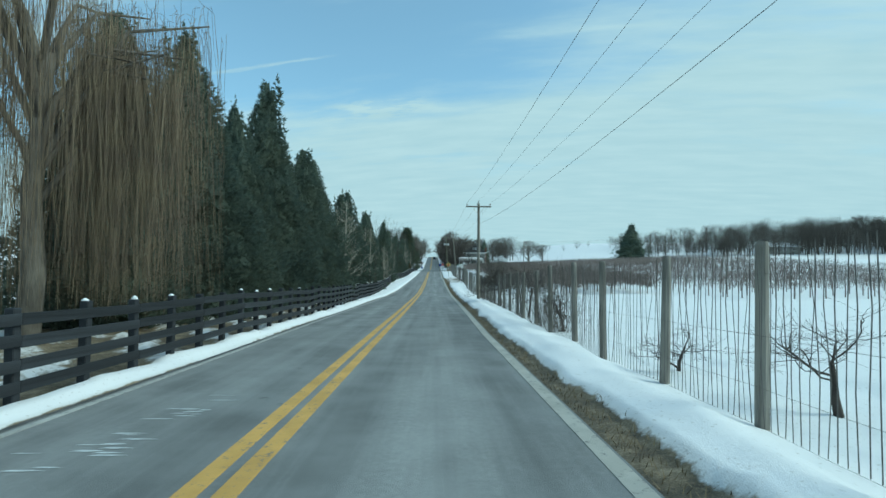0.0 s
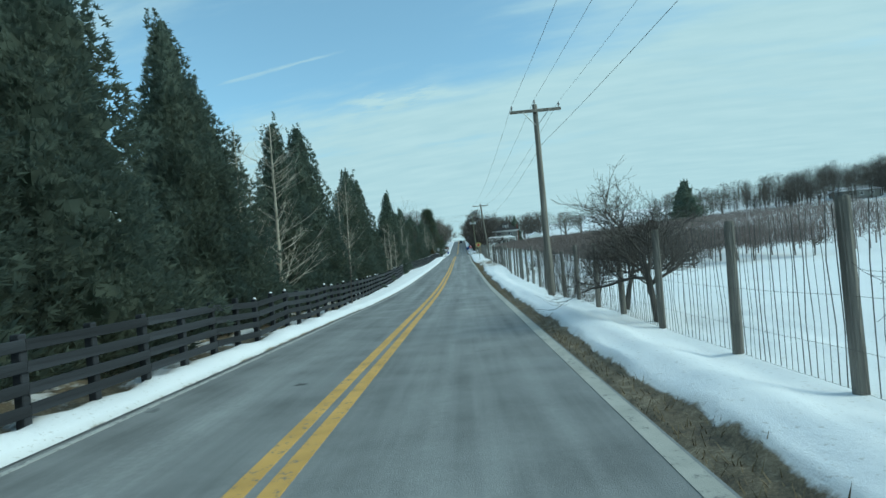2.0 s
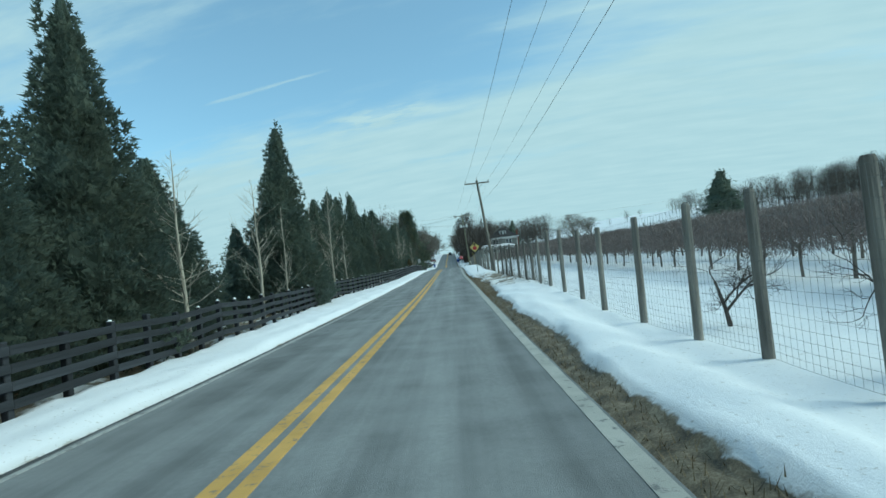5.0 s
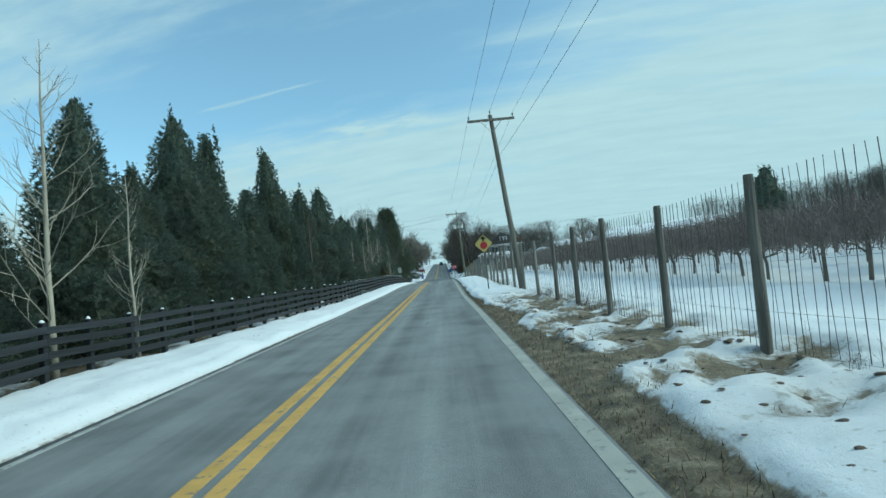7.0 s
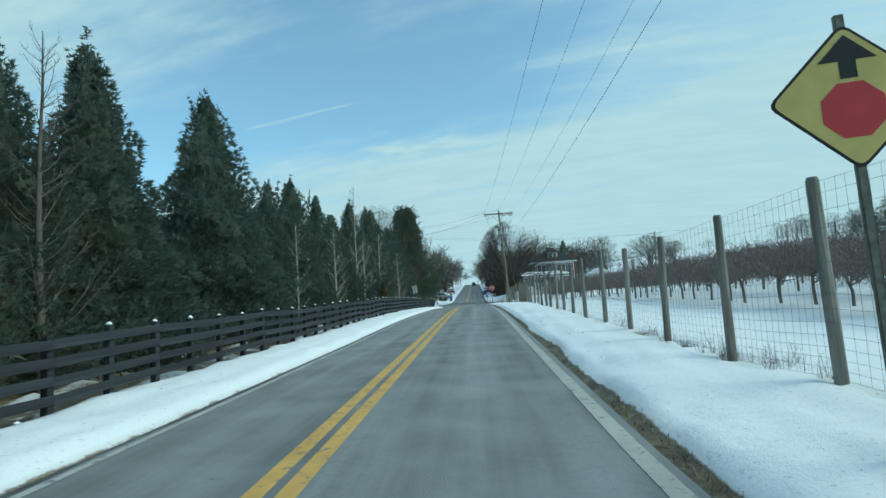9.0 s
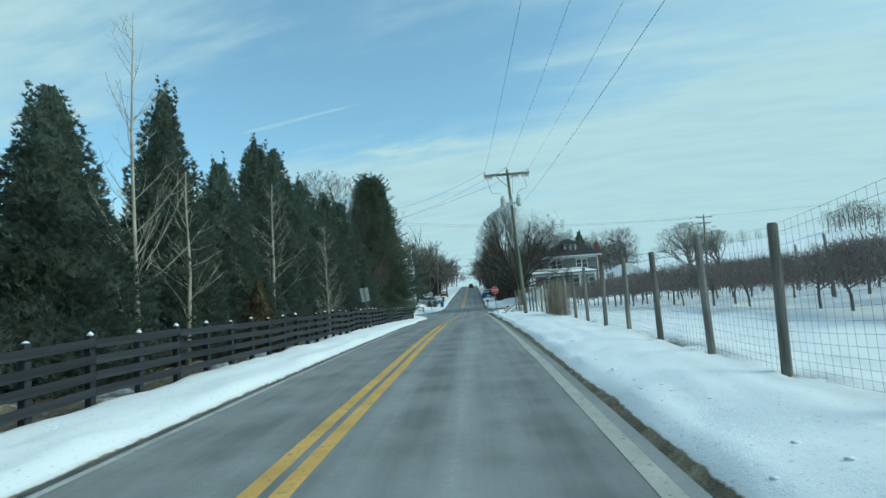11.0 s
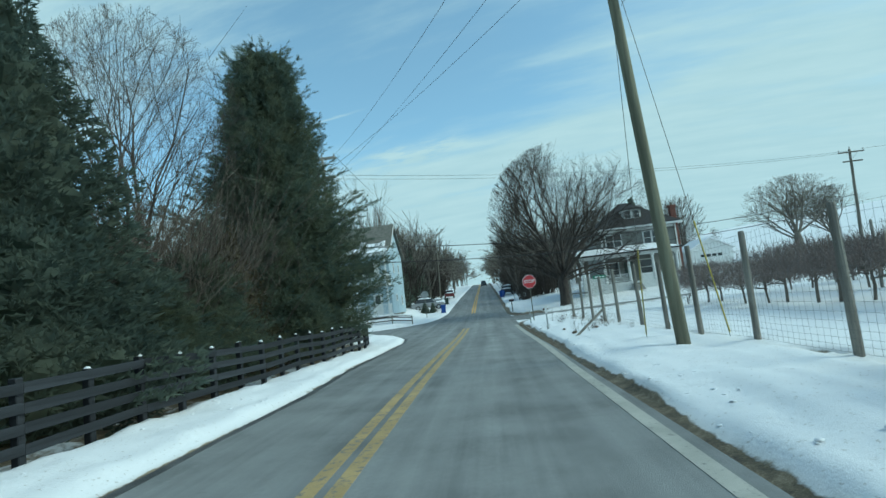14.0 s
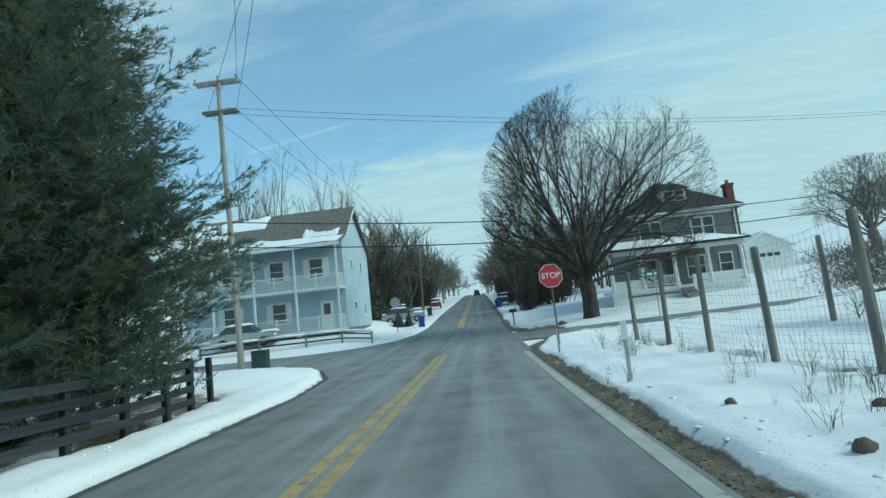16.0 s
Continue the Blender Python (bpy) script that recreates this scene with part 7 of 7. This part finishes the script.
def mailbox(x, y):
    z = land_at(x, y)
    ob = thing("mailbox", "black roadside mailbox on a wooden post", "mailbox", (x, y, z))
    part("post", Shape().box((-0.05, -0.05, -0.3), (0.05, 0.05, 1.02)), M["old_wood"], ob, bevel=0.01)
    prof = [(-0.09, 0.0), (0.09, 0.0), (0.09, 0.13)] + [(0.09 * math.cos(a), 0.13 + 0.09 * math.sin(a)) for a in np.linspace(0.3, 2.84, 7)] + [(-0.09, 0.13)]
    box = part("box", Shape().prism(prof, 0.5, pose(-0.25, 0, 1.02, 0, 0, -90) @ pose(0, -0.0, 0)), M["sign_black"], ob)
    part("flag", Shape().box((-0.02, -0.105, 1.12), (0.10, -0.098, 1.20)), M["sign_red"], box)


mailbox(4.15, 217.2)


def yard_rail():
    """A low rail with snow lying along it, at the edge of the house plot."""
    ob = thing("yard_rail", "low wooden yard rail with snow lying on top", "fence", (0, 0, 0))
    pts = [(-16.5, 212.9), (-12.6, 213.0), (-9.6, 213.3), (-7.4, 214.0), (-5.7, 215.4)]
    zs = [land_at(*p) for p in pts]
    for (x, y), z in zip(pts, zs):
        part("post", Shape().box((x - 0.06, y - 0.06, z - 0.3), (x + 0.06, y + 0.06, z + 0.78)), M["old_wood"], ob, bevel=0.01)
    for (a, za), (b, zb) in zip(zip(pts[:-1], zs[:-1]), zip(pts[1:], zs[1:])):
        for h in (0.30, 0.62):
            part("rail", Shape().tube([(*a, za + h), (*b, zb + h)], 0.06, 6), M["bark_dark"], ob)
        part("snow_cap", Shape().tube([(*a, za + 0.80), ((a[0] + b[0]) / 2, (a[1] + b[1]) / 2, (za + zb) / 2 + 0.83), (*b, zb + 0.80)], [0.07, 0.10, 0.07], 7), M["snow"], ob, "ridge of lying snow", smooth=True)


yard_rail()


# ---- brush, weeds, vines, small stuff ----
def brush_shape(seed, height, count, spread, r=0.02):
    g2 = np.random.default_rng(seed)
    s = Shape()
    for _ in range(count):
        a, o = g2.uniform(0, 6.3), abs(g2.normal(0, spread * 0.35))
        p = np.array((math.cos(a) * o, math.sin(a) * o, -0.1))
        L = height * g2.uniform(0.35, 1.0)
        d = np.array((math.cos(a) * g2.uniform(0, 0.5), math.sin(a) * g2.uniform(0, 0.5), 1.0))
        q = p + d * L * 0.5 + g2.normal(0, 0.05 * L, 3)
        e = q + (d + g2.normal(0, 0.35, 3)) * L * 0.5
        s.tube([p, q, e], [r, r * 0.7, r * 0.35], 3, cap=False)
        for _ in range(3):
            w = q + (e - q) * g2.uniform(0, 0.9)
            s.tube([w, w + (d + g2.normal(0, 0.8, 3)) * L * 0.16], [r * 0.45, r * 0.25], 3, cap=False)
    return s


g = np.random.default_rng(91)
spots = [(x, y, g.uniform(0, 6.3), g.uniform(0.7, 1.15)) for x, y in zip(g.uniform(-22, -6.8, 70), g.uniform(229.5, 285, 70)) if x < -8.6 or y > 243]
spots += [(x, y, g.uniform(0, 6.3), g.uniform(0.6, 1.0)) for x, y in zip(g.uniform(6.6, 13.5, 34), g.uniform(233, 300, 34))]
merged("thicket", [brush_shape(500 + k, 7.0, 80, 2.6, 0.05) for k in range(4)], spots, M["bark_dark"], "dark leafless thicket behind the houses", "thicket")


spots = [(x, y, g.uniform(0, 6.3), g.uniform(0.8, 1.1)) for x, y in ((-9.0, 177.6), (-9.4, 179.4), (-8.6, 180.6), (-9.8, 181.6), (-8.8, 183.4), (-10.4, 178.4), (-10.6, 184.6), (-7.8, 178.6), (-7.9, 181.4), (-9.2, 176.4), (-11.4, 180.2), (-11.2, 182.4), (-12.2, 177.4), (-12.4, 184.0))]
merged("undergrowth", [brush_shape(550 + k, 6.6, 190, 2.0, 0.014) for k in range(2)], spots, M["twig_brown"], "brown leafless undergrowth between the cedars and the pine", "undergrowth")


def reed_shape(seed, height, count):
    """A stand of straight thin upright canes."""
    g2 = np.random.default_rng(seed)
    s = Shape()
    for _ in range(count):
        p = np.array((g2.normal(0, 0.22), g2.normal(0, 0.30), -0.1))
        L = height * g2.uniform(0.75, 1.03)
        e = p + np.array((g2.normal(0, 0.06), g2.normal(0, 0.06), 1.0)) * L
        s.tube([p, (p + e) / 2 + g2.normal(0, 0.02, 3), e], [0.008, 0.0065, 0.003], 3, cap=False)
        if g2.uniform() < 0.4:
            w = p + (e - p) * g2.uniform(0.4, 0.9)
            s.tube([w, w + np.array((g2.normal(0, 0.10), g2.normal(0, 0.10), 0.22))], [0.005, 0.002], 3, cap=False)
    return s


spots = [(float(fence_x(y)) + g.uniform(-0.05, 0.35), y, 0.0, g.uniform(0.85, 1.08)) for y in g.uniform(165.0, 171.0, 40)]
merged("dry_reeds", [reed_shape(530 + k, 2.2, 15) for k in range(4)], spots, M["reed"], "straight dry brown canes standing along the wire fence", "reeds")
spots = []
spots += [(float(fence_x(y)) + g.uniform(0.05, 0.5), y, g.uniform(0, 6.3), g.uniform(0.55, 1.05)) for y in np.concatenate([g.uniform(19.0, 24, 6), g.uniform(44, 53, 6)])]
merged("fence_vines", [brush_shape(520 + k, 2.25, 30, 0.75, 0.007) for k in range(4)], spots, M["twig_brown"], "brown leafless vines growing through the wire fence", "vines")
spots = [(x, y, g.uniform(0, 6.3), g.uniform(0.45, 1.0)) for x, y in zip(g.uniform(5.2, 7.0, 26), g.uniform(182.5, 198.5, 26))]
spots += [(float(fence_x(y)) + g.normal(0, 0.12), y, g.uniform(0, 6.3), g.uniform(0.35, 0.7)) for y in g.uniform(84, 128, 60)]
for x, y, h in ((4.0, 189.2, 0.6), (4.26, 188.95, 0.8), (6.66, 197.4, 1.0), (6.3, 194.3, 0.9), (6.6, 192.5, 0.5), (5.2, 187.0, 0.8), (6.9, 189.5, 0.5), (6.5, 187.2, 1.2), (5.9, 185.9, 1.1), (5.4, 185.6, 0.9), (4.85, 184.3, 1.0), (5.5, 184.8, 0.9), (6.4, 186.4, 1.2), (5.1, 185.4, 0.3)):
    spots += [(x + g.normal(0, 0.08), y + g.normal(0, 0.08), g.uniform(0, 6.3), 0.7 * h * g.uniform(0.8, 1.1))]
spots += [(x + g.normal(0, 0.2), y + g.normal(0, 0.12), g.uniform(0, 6.3), g.uniform(0.3, 0.5)) for x, y in ((5.95, 119.7), (6.1, 118.9), (5.85, 122.2), (6.0, 120.3)) for _ in range(7)]
merged("dry_weeds", [brush_shape(540 + k, 0.75, 10, 0.25, 0.005) for k in range(4)], spots, M["twig_brown"], "dry brown weed stalks standing in the snow", "weeds")


def tufts():
    """Blades of dead grass along the thawed verge."""
    k = 15000
    y = g.uniform(-6, 118, k)
    y[:5000] = g.uniform(84, 114, 5000)
    e = right_edge(y)
    wide = np.interp(y, (0, 60, 84, 92, 106, 114, 200), (0.45, 0.55, 0.8, 1.7, 1.6, 0.5, 0.5))
    x = e + 0.03 + np.abs(g.normal(0, 0.5, k)) * wide
    keep = bare_soil(x, y) > 0.45
    x, y = x[keep], y[keep]
    z = land_z(x, y)
    m = len(x)
    L = g.uniform(0.03, 0.11, m)
    a = g.uniform(0, 6.3, m)
    lean = g.uniform(0.3, 1.3, m)
    p = np.stack([x, y, z - 0.01], 1)
    side = np.stack([-np.sin(a), np.cos(a), np.zeros(m)], 1) * 0.006
    tip = p + np.stack([np.cos(a) * lean, np.sin(a) * lean, np.ones(m)], 1) * L[:, None]
    v = np.stack([p - side, p + side, tip], 1).reshape(-1, 3)
    s = Shape().add(v, [(3 * i, 3 * i + 1, 3 * i + 2) for i in range(m)])
    solid("dead_grass", s, M["straw"], "matted dead grass on the thawed verge", "grass", kind="stuff")


tufts()


def clods(name, count, xr, yr, size, mat, label, category, only=None):
    s = Shape()
    k = np.random.default_rng(count)
    t = 0
    while t < count:
        x, y = k.uniform(*xr), k.uniform(*yr)
        if only is not None and not only(x, y):
            count -= 0.2
            continue
        t += 1
        r = k.uniform(*size)
        c = np.array((x, y, land_at(x, y)))
        v = [(0, 0, 0.8), *[(math.cos(q), math.sin(q), 0.35) for q in np.arange(6) * math.pi / 3], *[(1.15 * math.cos(q + 0.5), 1.15 * math.sin(q + 0.5), -0.3) for q in np.arange(6) * math.pi / 3]]
        v = c + np.array(v) * r * k.uniform(0.7, 1.3, (13, 3)) * np.array((1.2, 1.0, 0.6))
        s.add(v, [(0, 1 + i, 1 + (i + 1) % 6) for i in range(6)] + [(1 + i, 7 + i, 7 + (i + 1) % 6, 1 + (i + 1) % 6) for i in range(6)])
    solid(name, s, mat, label, category, kind="stuff", smooth=True)


clods("snow_lumps", 260, (-4.2, -2.9), (100, 192), (0.010, 0.035), M["snow"], "crumbs of ploughed snow along the verge", "snow")
clods("snow_crumbs", 420, (3.85, 4.8), (120, 200), (0.010, 0.035), M["snow"], "crumbs of ploughed snow along the verge", "snow")
clods("mud_clods", 240, (4.2, 6.6), (88, 110), (0.015, 0.055), M["rock_brown"], "clods of churned turf in thawing snow", "soil")
clods("mud_crumbs", 700, (3.62, 4.0), (181, 202), (0.008, 0.022), M["rock_brown"], "red-brown crumbs of wet soil beside the edge line", "soil", lambda x, y: 0.02 < x - right_edge(np.array(y)) < 0.26)
for x, y, r in ((5.75, 184.95, 0.10), (4.72, 183.7, 0.10), (4.63, 185.75, 0.07), (7.0, 214.0, 0.3)):
    k = np.random.default_rng(int(y))
    s = Shape()
    n, m = 8, 6
    v = [(r * math.sin(math.pi * j / (m - 1)) * math.cos(2 * math.pi * i / n) * k.uniform(0.85, 1.15), r * 0.8 * math.sin(math.pi * j / (m - 1)) * math.sin(2 * math.pi * i / n) * k.uniform(0.85, 1.15), r * 0.75 * math.cos(math.pi * j / (m - 1))) for j in range(m) for i in range(n)]
    v = np.array(v) * k.uniform(0.85, 1.15, (len(v), 1)) + np.array((x, y, land_at(x, y) + 0.15 * r))
    s.add(v, [(j * n + i, j * n + (i + 1) % n, (j + 1) * n + (i + 1) % n, (j + 1) * n + i) for j in range(m - 1) for i in range(n)])
    solid("rock", s, M["rock_brown"], "brown rock half buried in the snow", "rock", smooth=True)


def crack(points, width):
    """A tar-filled crack in the road."""
    k = np.random.default_rng(len(points) + int(points[0][1]))
    xs = np.array([p[0] for p in points])
    ys = np.array([p[1] for p in points])
    t = np.linspace(0, len(points) - 1, 26)
    x = np.interp(t, range(len(points)), xs) + k.normal(0, 0.02, 26) * min(1.0, 0.25 * math.dist(points[0], points[-1]))
    y = np.interp(t, range(len(points)), ys)
    w = width * k.uniform(0.4, 1.2, 26)
    z = road_z(y) + 0.004
    v = np.concatenate([np.stack([x - w, y, z], 1), np.stack([x + w, y + 0.02, z], 1)])
    s = Shape().add(v, [(i, i + 26, i + 27, i + 1) for i in range(25)])
    solid("road_crack", s, M["tar"], "dark tar-filled crack in the asphalt", "road crack", kind="structure", group="tar-filled cracks in the asphalt")


for pts, w in ((((1.5, 111.5), (1.4, 112.4)), 0.02), (((1.0, 110.6), (1.2, 111.4)), 0.06), (((1.55, 101.2), (1.62, 102.0)), 0.035), (((1.6, 103.0), (1.52, 103.5)), 0.03), (((1.9, 36.6), (2.2, 36.8)), 0.07), (((1.9, 40.0), (2.1, 40.1)), 0.05),
               (((1.6, 23.8), (1.9, 24.0)), 0.10), (((2.1, 155.2), (2.13, 155.6), (2.2, 155.8)), 0.018), (((1.8, 155.6), (1.83, 155.9)), 0.018), (((-3.0, 211.5), (0.5, 212.0), (3.2, 212.4)), 0.03)):
    crack(pts, w)


def ice_flakes():
    """Thin glazed flakes of ice left on the opposite lane."""
    k = np.random.default_rng(19)
    for cx, cy, n in ((-1.25, 9.4, 9), (-1.2, 10.4, 6), (-1.05, 10.9, 4), (-1.6, 9.0, 3)):
        s = Shape()
        for _ in range(n):
            x, y = cx + k.normal(0, 0.14), cy + k.normal(0, 0.25)
            L, w = k.uniform(0.06, 0.22), k.uniform(0.008, 0.02)
            z = float(road_z(y)) + 0.005
            s.add([(x - L, y - w, z), (x, y - w * 1.3, z), (x + L, y, z), (x + L * 0.4, y + w, z), (x - L * 0.5, y + w * 1.2, z)], [(0, 1, 2, 3, 4)])
        solid("ice_patch", s, M["ice"], "thin white flakes of ice on the asphalt", "ice", kind="structure", group="ice flakes on the road")


ice_flakes()


def hill_house():
    """A low house far off on the snowy rise."""
    x, y = 157.0, 240.0
    z = land_at(x, y) - 0.3
    ob = thing("hill_house", "small far house with a snowy roof on the rise", "house", (x, y, z))
    part("wall", Shape().box((-7, -4, 0), (7, 4, 2.8)), M["grey_siding"], ob)
    part("roof", Shape().add([(-7.5, -4.6, 2.8), (7.5, -4.6, 2.8), (7.5, 4.6, 2.8), (-7.5, 4.6, 2.8), (-6.5, 0, 4.6), (6.5, 0, 4.6)], [(0, 1, 5, 4), (1, 2, 5), (2, 3, 4, 5), (3, 0, 4), (3, 2, 1, 0)]), M["snow"], ob, "snow-covered roof")
    for k in (-4, 0, 4):
        window(ob, (k, -4.0, 1.6), 1.2, 1.0)


hill_house()


def field_post():
    ob = thing("fence_post", "tall weathered round post standing alone in the snowy field", "post", (13.0, 197.0, land_at(13.0, 197.0)))
    part("shaft", Shape().lathe([(0.09, -0.3), (0.09, 1.2), (0.08, 2.72), (0.06, 2.76)], 10), M["old_wood"], ob)


field_post()
a, b = bare_meshes(231, 2.0, 0.6, 4, 0.03, 0.2, (4, 6), twig=0.004, material="bark_mid", crook=0.15, limbs_up=0.6)
plant("bare_shrub", "small leafless shrub beside the lone post in snow", "shrub", (13.6, 196.7), (("trunk", a), ("twig_fan", b)), 0.0)
